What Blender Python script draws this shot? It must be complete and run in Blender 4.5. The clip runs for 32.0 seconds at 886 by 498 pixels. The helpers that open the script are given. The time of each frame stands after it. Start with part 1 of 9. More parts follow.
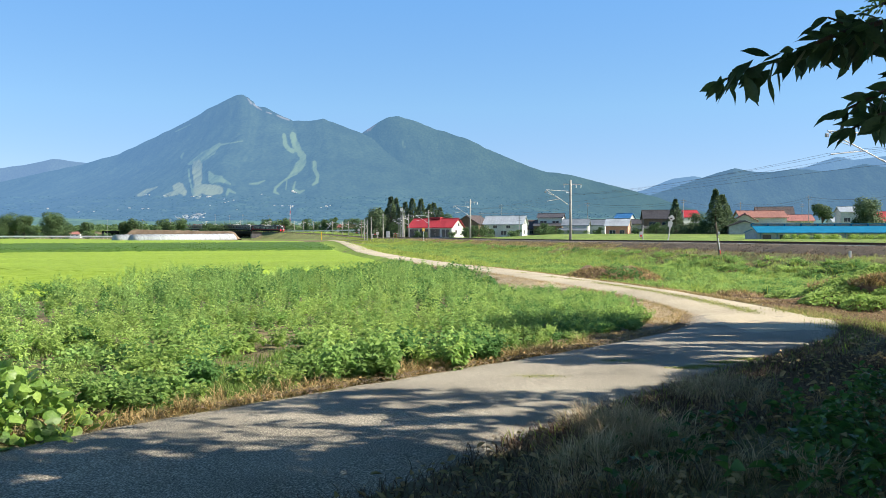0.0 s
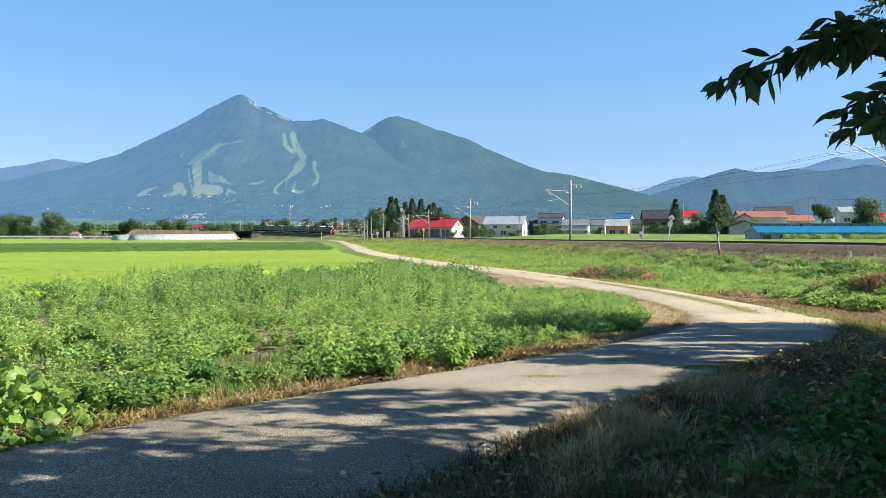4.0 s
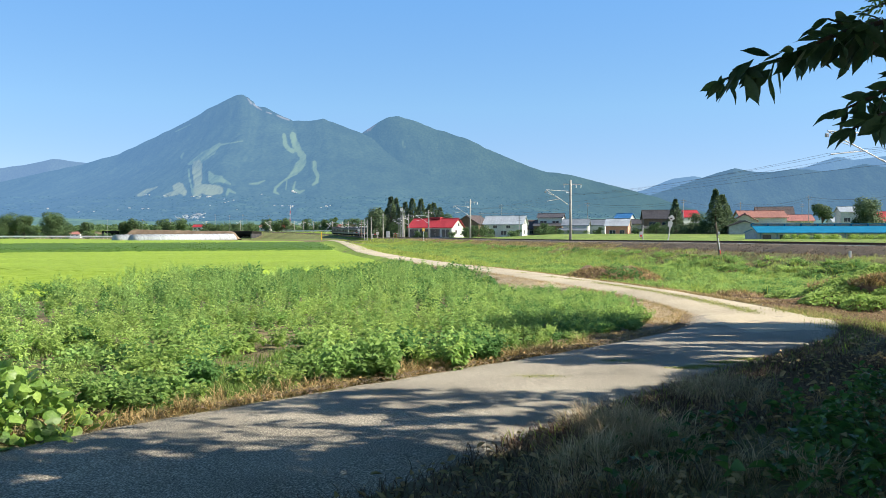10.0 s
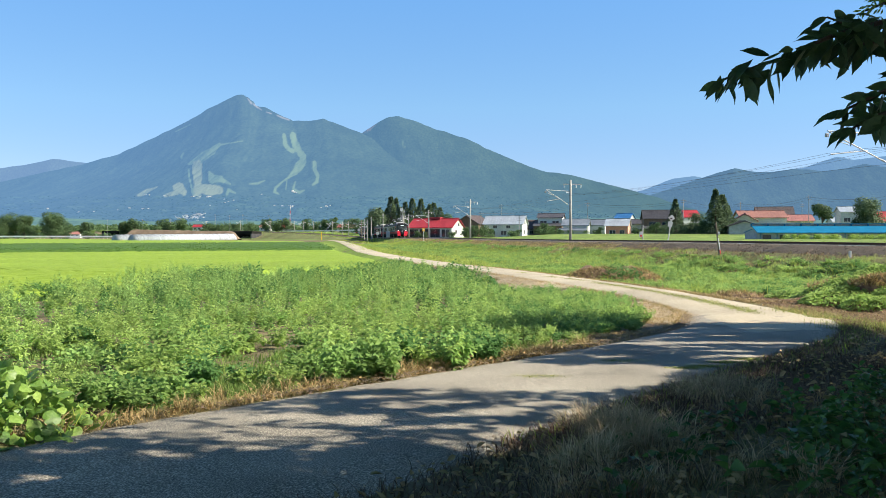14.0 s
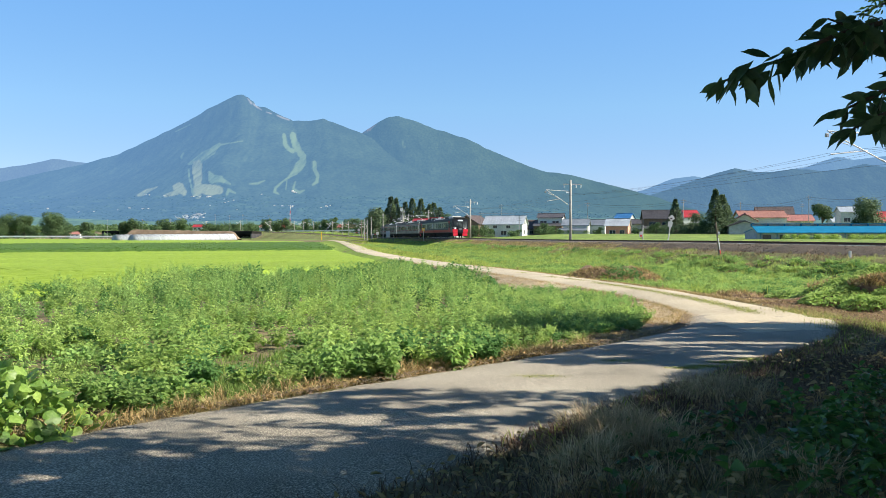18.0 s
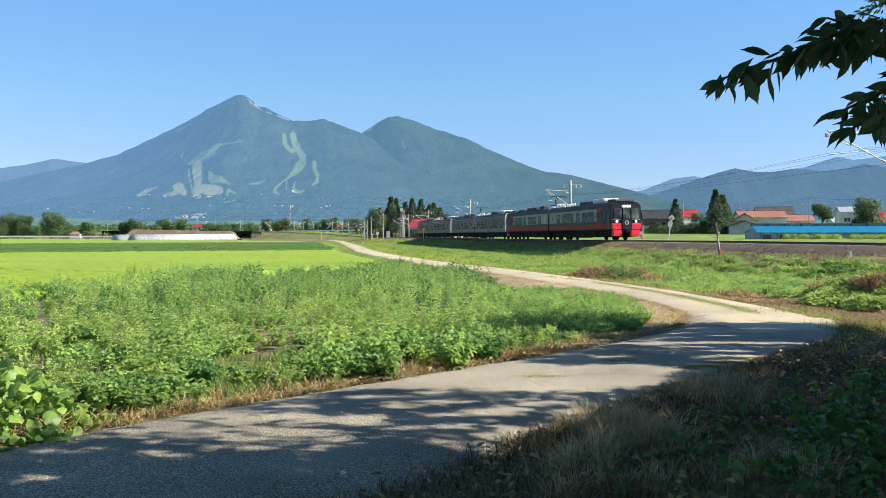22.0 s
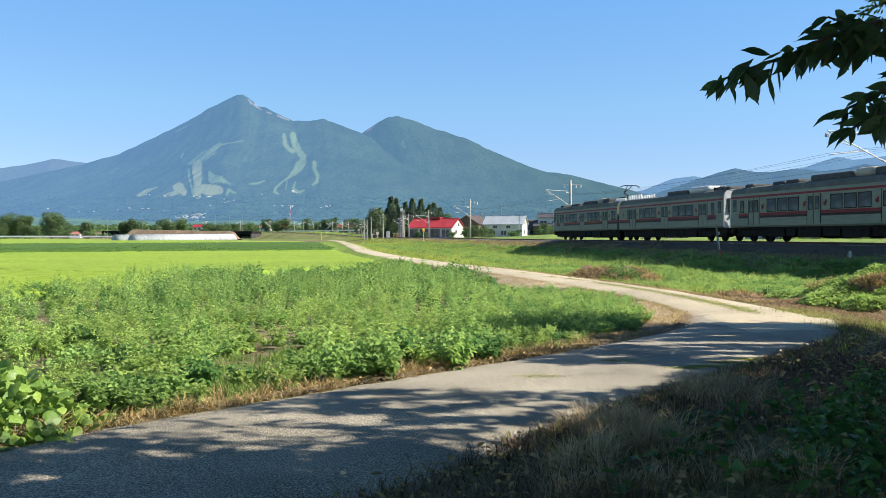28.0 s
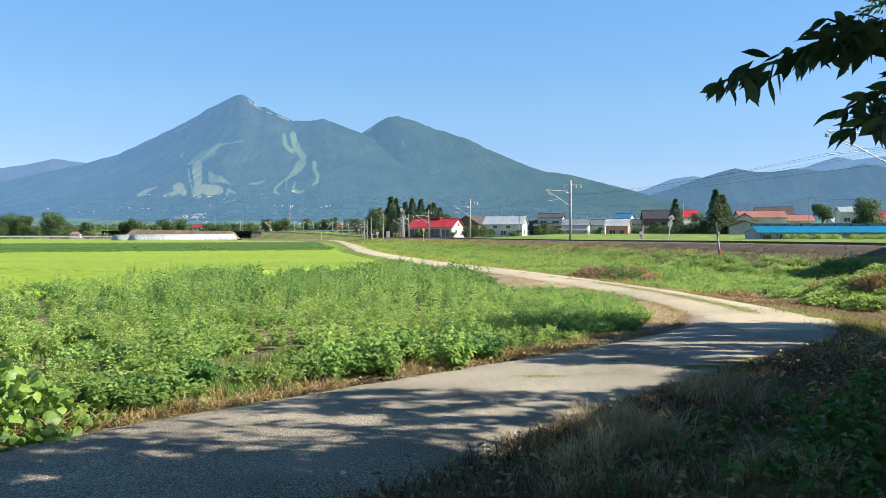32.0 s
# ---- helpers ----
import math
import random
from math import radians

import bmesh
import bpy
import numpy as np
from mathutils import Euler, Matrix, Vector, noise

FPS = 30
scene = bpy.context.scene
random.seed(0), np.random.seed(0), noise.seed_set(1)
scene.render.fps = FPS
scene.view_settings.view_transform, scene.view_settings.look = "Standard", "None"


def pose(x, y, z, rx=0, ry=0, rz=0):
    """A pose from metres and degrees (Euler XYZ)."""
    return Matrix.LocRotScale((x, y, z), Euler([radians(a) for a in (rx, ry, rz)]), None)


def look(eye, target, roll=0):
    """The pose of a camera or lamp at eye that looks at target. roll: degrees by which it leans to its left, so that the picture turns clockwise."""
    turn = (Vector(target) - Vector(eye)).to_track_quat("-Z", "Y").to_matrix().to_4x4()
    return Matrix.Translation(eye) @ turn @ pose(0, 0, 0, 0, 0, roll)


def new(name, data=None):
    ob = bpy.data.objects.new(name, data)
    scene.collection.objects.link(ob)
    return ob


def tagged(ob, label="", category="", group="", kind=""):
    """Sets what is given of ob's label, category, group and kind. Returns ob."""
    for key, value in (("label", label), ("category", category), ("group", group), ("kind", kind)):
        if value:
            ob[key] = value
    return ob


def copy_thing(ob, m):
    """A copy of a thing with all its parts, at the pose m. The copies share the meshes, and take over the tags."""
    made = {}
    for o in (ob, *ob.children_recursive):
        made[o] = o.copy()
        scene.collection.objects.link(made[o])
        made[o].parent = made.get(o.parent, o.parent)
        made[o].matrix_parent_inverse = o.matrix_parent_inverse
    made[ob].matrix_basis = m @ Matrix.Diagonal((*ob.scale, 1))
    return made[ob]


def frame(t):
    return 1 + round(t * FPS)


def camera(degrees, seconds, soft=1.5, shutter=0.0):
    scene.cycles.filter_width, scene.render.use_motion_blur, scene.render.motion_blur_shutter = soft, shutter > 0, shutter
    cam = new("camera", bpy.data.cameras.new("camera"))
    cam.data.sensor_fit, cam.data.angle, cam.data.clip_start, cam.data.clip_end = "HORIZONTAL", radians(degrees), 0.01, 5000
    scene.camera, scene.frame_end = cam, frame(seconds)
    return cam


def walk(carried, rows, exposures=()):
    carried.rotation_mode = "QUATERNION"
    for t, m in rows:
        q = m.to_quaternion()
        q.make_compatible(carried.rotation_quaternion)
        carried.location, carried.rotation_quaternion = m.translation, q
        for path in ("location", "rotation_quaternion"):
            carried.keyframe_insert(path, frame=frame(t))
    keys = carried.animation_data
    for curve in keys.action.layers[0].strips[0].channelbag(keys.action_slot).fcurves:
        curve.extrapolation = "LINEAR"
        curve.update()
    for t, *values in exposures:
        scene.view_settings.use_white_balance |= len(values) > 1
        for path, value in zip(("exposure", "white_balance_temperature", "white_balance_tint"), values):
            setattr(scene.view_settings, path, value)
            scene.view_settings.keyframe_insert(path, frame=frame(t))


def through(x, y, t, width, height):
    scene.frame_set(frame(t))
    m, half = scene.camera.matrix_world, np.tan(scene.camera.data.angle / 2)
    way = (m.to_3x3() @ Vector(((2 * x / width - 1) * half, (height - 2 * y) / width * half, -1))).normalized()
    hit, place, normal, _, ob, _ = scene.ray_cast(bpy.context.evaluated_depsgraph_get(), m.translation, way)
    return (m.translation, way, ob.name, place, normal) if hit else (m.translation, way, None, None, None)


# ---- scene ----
# ---- camera ----
EYE = (0.0, 0.0, 1.7)
FOV = 53.0
FOCAL = 0.5 / math.tan(radians(FOV / 2))
TILT = 0.911
cam = camera(FOV, 32.0, soft=0.45)
CAM_POSE = pose(*EYE, 90 - TILT, 0, 0)
walk(cam, [(0.0, CAM_POSE), (32.0, CAM_POSE)], exposures=[(0.0, 1.1), (32.0, 1.1)])

# ---- sky and sun ----
SUN_EL, SUN_AZ = 37.0, 97.0          # degrees above the ground, clockwise from +Y
world = bpy.data.worlds.new("sky")
scene.world = world
world.use_nodes = True
_nt = world.node_tree
_sky = _nt.nodes.new("ShaderNodeTexSky")
_sky.sky_type, _sky.sun_disc = "NISHITA", False
_sky.sun_elevation, _sky.sun_rotation = radians(SUN_EL), radians(SUN_AZ)
_sky.altitude, _sky.air_density, _sky.dust_density, _sky.ozone_density = 2200, 1.0, 0.0, 2.6
_nt.links.new(_sky.outputs["Color"], _nt.nodes["Background"].inputs["Color"])
_nt.nodes["Background"].inputs["Strength"].default_value = 0.05
# the blue of light scattered many times over: deepest at middle height, thin at the horizon
_way = _nt.nodes.new("ShaderNodeTexCoord")
_sep = _nt.nodes.new("ShaderNodeSeparateXYZ")
_tone = _nt.nodes.new("ShaderNodeValToRGB")
_nt.links.new(_way.outputs["Generated"], _sep.inputs[0])
_nt.links.new(_sep.outputs["Z"], _tone.inputs["Fac"])
_stops = _tone.color_ramp.elements
_stops[0].position, _stops[0].color = 0.02, (0.0, 0.0, 0.18, 1)
_stops[1].position, _stops[1].color = 1.0, (0.0, 0.02, 0.06, 1)
for _at, _c in ((0.07, (0.035, 0.09, 0.25, 1)), (0.14, (0.06, 0.18, 0.32, 1)), (0.28, (0.045, 0.20, 0.45, 1)), (0.6, (0.02, 0.09, 0.20, 1))):
    _stops.new(_at).color = _c
_blue = _nt.nodes.new("ShaderNodeBackground")
_nt.links.new(_tone.outputs["Color"], _blue.inputs["Color"])
_blue.inputs["Strength"].default_value = 0.5
_both = _nt.nodes.new("ShaderNodeAddShader")
_nt.links.new(_nt.nodes["Background"].outputs[0], _both.inputs[0])
_nt.links.new(_blue.outputs[0], _both.inputs[1])
_nt.links.new(_both.outputs[0], _nt.nodes["World Output"].inputs["Surface"])
_sun = bpy.data.lights.new("sun", "SUN")
_sun.energy, _sun.angle, _sun.color = 5.0, radians(0.53), (1.0, 0.91, 0.77)
sun = new("sun", _sun)
sun.matrix_world = look((0, 0, 0), (-math.sin(radians(SUN_AZ)) * math.cos(radians(SUN_EL)),
                                    -math.cos(radians(SUN_AZ)) * math.cos(radians(SUN_EL)), -math.sin(radians(SUN_EL))))


# ---- materials ----
def mat(name, cols, scale=3.0, rough=0.8, bump=0.0, bscale=30.0, metal=0.0, vary=0.0, island=0.0, large=0.15,
        lscale=0.3, through=0.0, spec=0.3, stretch=(1, 1, 1), coat=0.0):
    """Noise between the colours at two scales, relief, and a spread by object or by loose piece."""
    m = bpy.data.materials.new(name)
    m.use_nodes = True
    nt, n = m.node_tree, m.node_tree.nodes
    b = n["Principled BSDF"]
    b.inputs["Roughness"].default_value, b.inputs["Metallic"].default_value = rough, metal
    b.inputs["Specular IOR Level"].default_value = spec
    b.inputs["Coat Weight"].default_value = coat
    tc = n.new("ShaderNodeTexCoord")
    mp = n.new("ShaderNodeMapping")
    mp.inputs["Scale"].default_value = stretch
    nt.links.new(tc.outputs["Object"], mp.inputs["Vector"])
    noi = n.new("ShaderNodeTexNoise")
    noi.inputs["Scale"].default_value, noi.inputs["Detail"].default_value = scale, 6
    nt.links.new(mp.outputs[0], noi.inputs["Vector"])
    ramp = n.new("ShaderNodeValToRGB")
    el = ramp.color_ramp.elements
    el[0].position, el[1].position = 0.3, 0.7
    while len(el) < len(cols):
        el.new(0.5)
    for i, c in enumerate(cols):
        el[i].position = 0.3 + 0.4 * i / max(1, len(cols) - 1)
        el[i].color = (*c, 1)
    nt.links.new(noi.outputs["Fac"], ramp.inputs["Fac"])
    col = ramp.outputs["Color"]
    lar = n.new("ShaderNodeTexNoise")
    lar.inputs["Scale"].default_value, lar.inputs["Detail"].default_value = lscale, 3
    nt.links.new(mp.outputs[0], lar.inputs["Vector"])
    val = n.new("ShaderNodeMapRange")
    val.inputs["From Min"].default_value, val.inputs["From Max"].default_value = 0.3, 0.7
    val.inputs["To Min"].default_value, val.inputs["To Max"].default_value = 1 - large, 1 + large
    nt.links.new(lar.outputs["Fac"], val.inputs["Value"])
    hsv = n.new("ShaderNodeHueSaturation")
    nt.links.new(col, hsv.inputs["Color"])
    nt.links.new(val.outputs[0], hsv.inputs["Value"])
    col = hsv.outputs["Color"]
    for amount, kind, out in ((vary, "ShaderNodeObjectInfo", "Random"), (island, "ShaderNodeNewGeometry", "Random Per Island")):
        if amount:
            src = n.new(kind)
            mr = n.new("ShaderNodeMapRange")
            mr.inputs["To Min"].default_value, mr.inputs["To Max"].default_value = 1 - amount, 1 + amount
            nt.links.new(src.outputs[out], mr.inputs["Value"])
            h2 = n.new("ShaderNodeHueSaturation")
            mh = n.new("ShaderNodeMapRange")
            mh.inputs["To Min"].default_value, mh.inputs["To Max"].default_value = 0.5 + 0.06 * amount, 0.5 - 0.06 * amount
            nt.links.new(src.outputs[out], mh.inputs["Value"])
            nt.links.new(mh.outputs[0], h2.inputs["Hue"])
            nt.links.new(col, h2.inputs["Color"])
            nt.links.new(mr.outputs[0], h2.inputs["Value"])
            col = h2.outputs["Color"]
    nt.links.new(col, b.inputs["Base Color"])
    if bump:
        bn = n.new("ShaderNodeTexNoise")
        bn.inputs["Scale"].default_value, bn.inputs["Detail"].default_value = bscale, 5
        nt.links.new(mp.outputs[0], bn.inputs["Vector"])
        bp = n.new("ShaderNodeBump")
        bp.inputs["Strength"].default_value, bp.inputs["Distance"].default_value = bump, 0.6 / bscale
        nt.links.new(bn.outputs["Fac"], bp.inputs["Height"])
        nt.links.new(bp.outputs[0], b.inputs["Normal"])
    if through:
        tr = n.new("ShaderNodeBsdfTranslucent")
        nt.links.new(col, tr.inputs["Color"])
        mx = n.new("ShaderNodeMixShader")
        mx.inputs[0].default_value = through
        nt.links.new(b.outputs[0], mx.inputs[1])
        nt.links.new(tr.outputs[0], mx.inputs[2])
        nt.links.new(mx.outputs[0], n["Material Output"].inputs["Surface"])
    return m


def glow(name, col, strength):
    m = bpy.data.materials.new(name)
    m.use_nodes = True
    b = m.node_tree.nodes["Principled BSDF"]
    b.inputs["Base Color"].default_value = (*col, 1)
    b.inputs["Emission Color"].default_value = (*col, 1)
    b.inputs["Emission Strength"].default_value = strength
    return m


M = {}
M["asphalt"] = mat("asphalt", [(0.08, 0.074, 0.062), (0.24, 0.222, 0.182), (0.65, 0.59, 0.48)], 78, 0.95, 0.25, 80, large=0.24, lscale=0.6, spec=0.08)
M["gravel"] = mat("gravel", [(0.29, 0.245, 0.17), (0.42, 0.365, 0.262), (0.535, 0.475, 0.352)], 26, 0.95, 0.35, 50, large=0.2, lscale=0.25)
M["earth"] = mat("earth", [(0.12, 0.095, 0.048), (0.18, 0.145, 0.08), (0.13, 0.15, 0.05)], 1.2, 0.95, 0.8, 12, large=0.3, lscale=0.08)
M["rice"] = mat("rice", [(0.17, 0.26, 0.022), (0.21, 0.31, 0.03), (0.25, 0.34, 0.04)], 0.9, 0.8, 0.6, 6, large=0.10, lscale=0.05, stretch=(1, 3, 1))
M["beans"] = mat("beans", [(0.045, 0.10, 0.014), (0.06, 0.125, 0.018), (0.08, 0.15, 0.022)], 1.6, 0.8, 0.6, 4, large=0.14, lscale=0.08, stretch=(1, 2, 1))
M["meadow"] = mat("meadow", [(0.085, 0.145, 0.028), (0.145, 0.215, 0.04), (0.21, 0.245, 0.06)], 0.5, 0.9, 0.9, 4, large=0.32, lscale=0.10)
M["strip"] = mat("strip_grass", [(0.13, 0.20, 0.03), (0.17, 0.25, 0.035), (0.21, 0.28, 0.045)], 1.2, 0.9, 0.7, 7, large=0.2, lscale=0.1)
M["ballast"] = mat("ballast", [(0.06, 0.046, 0.032), (0.11, 0.088, 0.063), (0.17, 0.137, 0.103)], 14, 0.95, 1.0, 16, large=0.2, lscale=0.4)
M["leaf"] = mat("leaf", [(0.205, 0.345, 0.098), (0.30, 0.45, 0.138)], 8, 0.6, island=0.12, large=0.30, lscale=1.1, through=0.5, spec=0.05)
M["leaf_light"] = mat("leaf_light", [(0.31, 0.445, 0.12), (0.40, 0.535, 0.16)], 8, 0.6, island=0.12, large=0.25, lscale=0.9, through=0.5, spec=0.05)
M["leaf_deep"] = mat("leaf_deep", [(0.10, 0.215, 0.068), (0.16, 0.30, 0.092)], 8, 0.6, island=0.15, large=0.28, lscale=0.9, through=0.48, spec=0.08)
M["horsetail"] = mat("horsetail", [(0.13, 0.22, 0.05), (0.20, 0.30, 0.07)], 8, 0.8, island=0.3, large=0.3, lscale=1.5, through=0.3)
M["vine_leaf"] = mat("vine_leaf", [(0.09, 0.20, 0.035), (0.16, 0.30, 0.065)], 5, 0.45, island=0.45, large=0.2, through=0.4, spec=0.4, vary=0.3)
M["dry"] = mat("dry", [(0.25, 0.185, 0.075), (0.39, 0.30, 0.135), (0.50, 0.41, 0.215)], 6, 0.9, island=0.4, through=0.25)
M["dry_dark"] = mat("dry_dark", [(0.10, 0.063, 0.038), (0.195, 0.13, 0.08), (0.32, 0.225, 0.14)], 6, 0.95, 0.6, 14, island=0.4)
M["meadow_blade"] = mat("meadow_blade", [(0.13, 0.205, 0.035), (0.20, 0.28, 0.052)], 0.4, 0.8, island=0.2, large=0.25, lscale=0.06, through=0.35)
M["dry_pale"] = mat("dry_pale", [(0.36, 0.27, 0.14), (0.52, 0.42, 0.24), (0.64, 0.54, 0.34)], 6, 0.9, island=0.35, large=0.3, lscale=0.9, through=0.3)
M["dark_stems"] = mat("dark_dead_grass", [(0.06, 0.041, 0.027), (0.125, 0.086, 0.054), (0.22, 0.152, 0.096)], 6, 0.95, island=0.4, large=0.3, lscale=0.8)
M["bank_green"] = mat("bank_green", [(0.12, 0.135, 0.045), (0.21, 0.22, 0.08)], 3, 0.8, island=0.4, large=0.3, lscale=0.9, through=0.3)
M["lush_grass"] = mat("lush_grass", [(0.29, 0.385, 0.075), (0.41, 0.50, 0.115)], 3, 0.7, island=0.3, large=0.25, lscale=0.3, through=0.42)
M["grass"] = mat("grass", [(0.245, 0.335, 0.048), (0.375, 0.465, 0.085)], 3, 0.7, island=0.45, large=0.25, lscale=0.2, through=0.4)
M["cherry_leaf"] = mat("cherry_leaf", [(0.075, 0.145, 0.055), (0.12, 0.205, 0.075)], 9, 0.38, 0.2, 60, island=0.3, vary=0.4, through=0.42, spec=0.6)
M["bark"] = mat("bark", [(0.06, 0.045, 0.035), (0.14, 0.11, 0.085)], 12, 0.9, 0.9, 25, stretch=(1, 1, 0.3))
M["conifer"] = mat("conifer", [(0.07, 0.115, 0.06), (0.125, 0.185, 0.09)], 1.5, 0.8, island=0.35, large=0.2, through=0.25)
M["broadleaf"] = mat("broadleaf", [(0.075, 0.13, 0.06), (0.125, 0.19, 0.08)], 1.2, 0.8, island=0.15, large=0.25, through=0.4, spec=0.08)
M["rough_grass"] = mat("rough_grass", [(0.13, 0.12, 0.05), (0.16, 0.18, 0.055), (0.21, 0.20, 0.08)], 0.7, 0.9, 0.8, 5, large=0.25, lscale=0.06)
M["concrete"] = mat("concrete", [(0.30, 0.29, 0.26), (0.40, 0.385, 0.35)], 4, 0.85, 0.2, 30, stretch=(1, 1, 0.3), vary=0.15)
M["steel"] = mat("galvanised_steel", [(0.24, 0.245, 0.25), (0.32, 0.325, 0.33)], 6, 0.55, 0.05, 60, metal=0.3)
M["rail"] = mat("rail_steel", [(0.09, 0.055, 0.04), (0.16, 0.10, 0.075)], 12, 0.5, 0.1, 60, metal=0.6)
M["wire"] = mat("wire", [(0.05, 0.055, 0.06), (0.09, 0.09, 0.10)], 12, 0.6, metal=0.4)
M["white_paint"] = mat("white_paint", [(0.50, 0.50, 0.48), (0.60, 0.60, 0.58)], 3, 0.6, vary=0.06)
M["guard_white"] = mat("guard_white", [(0.78, 0.78, 0.76), (0.86, 0.86, 0.84)], 2, 0.5)
M["cream_wall"] = mat("cream_wall", [(0.60, 0.54, 0.43), (0.70, 0.64, 0.52)], 2, 0.8, 0.1, 12, vary=0.12)
M["grey_wall"] = mat("grey_wall", [(0.36, 0.37, 0.38), (0.47, 0.48, 0.49)], 2, 0.8, 0.1, 12, vary=0.15)
M["orange_wall"] = mat("orange_wall", [(0.64, 0.26, 0.17), (0.70, 0.32, 0.22)], 2, 0.8, 0.1, 12)
M["wood_wall"] = mat("wood_wall", [(0.12, 0.08, 0.055), (0.20, 0.14, 0.10)], 3, 0.85, 0.3, 12, stretch=(4, 4, 0.3))
M["roof_red"] = mat("roof_red", [(0.30, 0.025, 0.033), (0.38, 0.04, 0.05)], 1.5, 0.5, 0.15, 6, large=0.12)
M["roof_salmon"] = mat("roof_salmon", [(0.30, 0.13, 0.105), (0.38, 0.18, 0.15)], 1.5, 0.55, 0.15, 6, vary=0.15)
M["roof_dark"] = mat("roof_dark", [(0.045, 0.045, 0.05), (0.085, 0.08, 0.085)], 1.5, 0.5, 0.15, 6, vary=0.3)
M["roof_brown"] = mat("roof_brown", [(0.085, 0.065, 0.06), (0.13, 0.10, 0.095)], 1.5, 0.55, 0.15, 6, vary=0.3)
M["roof_silver"] = mat("roof_silver", [(0.28, 0.32, 0.36), (0.36, 0.40, 0.44)], 1.5, 0.45, 0.15, 6)
M["roof_slate"] = mat("roof_slate", [(0.12, 0.14, 0.17), (0.17, 0.19, 0.22)], 1.5, 0.5, 0.15, 6, vary=0.2)
M["roof_blue"] = mat("roof_blue", [(0.02, 0.11, 0.27), (0.035, 0.15, 0.34)], 1.5, 0.5, 0.15, 6)
M["shed_blue"] = mat("shed_blue", [(0.004, 0.135, 0.25), (0.008, 0.17, 0.31)], 1.2, 0.45, 0.15, 6, large=0.08)
M["window"] = mat("window_glass", [(0.02, 0.025, 0.03), (0.05, 0.06, 0.07)], 0.8, 0.08, spec=0.6)
M["plastic_sheet"] = mat("plastic_sheet", [(0.42, 0.455, 0.485), (0.53, 0.565, 0.59)], 1.2, 0.5, 0.1, 3, through=0.3, stretch=(3, 1, 1))
M["yellow"] = mat("yellow_paint", [(0.75, 0.42, 0.01), (0.85, 0.52, 0.03)], 4, 0.5)
M["red_paint"] = mat("red_paint", [(0.55, 0.06, 0.05), (0.68, 0.10, 0.08)], 4, 0.6)
M["post_wood"] = mat("post_wood", [(0.16, 0.12, 0.09), (0.30, 0.24, 0.18)], 9, 0.9, 0.4, 30, stretch=(1, 1, 0.2))
M["bare_soil"] = mat("bare_soil", [(0.13, 0.095, 0.062), (0.20, 0.15, 0.10)], 0.8, 0.95, 0.6, 4, large=0.2)
M["straw_grass"] = mat("straw_grass", [(0.22, 0.27, 0.06), (0.35, 0.37, 0.12)], 4, 0.8, island=0.35, through=0.3)
# train
M["stainless"] = mat("stainless", [(0.155, 0.165, 0.125), (0.21, 0.22, 0.17)], 2, 0.5, 0.04, 30, metal=0.15, large=0.05, stretch=(0.4, 1, 3))
M["car_dark"] = mat("car_dark_green", [(0.028, 0.043, 0.036), (0.042, 0.06, 0.05)], 2, 0.5, large=0.08, spec=0.12)
M["car_cream"] = mat("car_olive_cream", [(0.24, 0.25, 0.16), (0.29, 0.30, 0.20)], 2, 0.45, large=0.06, spec=0.15)
M["car_red"] = mat("car_red", [(0.27, 0.03, 0.017), (0.33, 0.04, 0.023)], 2, 0.5, large=0.08, spec=0.1)
M["cab_red"] = mat("cab_red", [(0.72, 0.018, 0.04), (0.80, 0.03, 0.055)], 2, 0.35, large=0.05, coat=0.4)
M["cab_black"] = mat("cab_black", [(0.012, 0.013, 0.015), (0.022, 0.023, 0.025)], 2, 0.4, large=0.05, coat=0.08)
M["stripe_red"] = mat("stripe_red", [(0.18, 0.022, 0.028), (0.23, 0.03, 0.036)], 2, 0.5, large=0.06, spec=0.1)
M["stripe_dark"] = mat("stripe_dark", [(0.03, 0.018, 0.02), (0.05, 0.03, 0.03)], 2, 0.5, spec=0.1)
M["car_roof"] = mat("car_roof", [(0.05, 0.052, 0.055), (0.085, 0.088, 0.09)], 3, 0.8, 0.1, 20, large=0.15)
M["under"] = mat("underframe", [(0.012, 0.011, 0.010), (0.026, 0.024, 0.022)], 4, 0.9, 0.2, 20, spec=0.1)
M["insulator"] = mat("insulator", [(0.72, 0.72, 0.70), (0.82, 0.82, 0.8)], 4, 0.3)
M["head_lamp"] = glow("head_lamp", (1.0, 0.9, 0.75), 2.0)
M["display"] = glow("display", (0.6, 0.66, 0.66), 0.25)


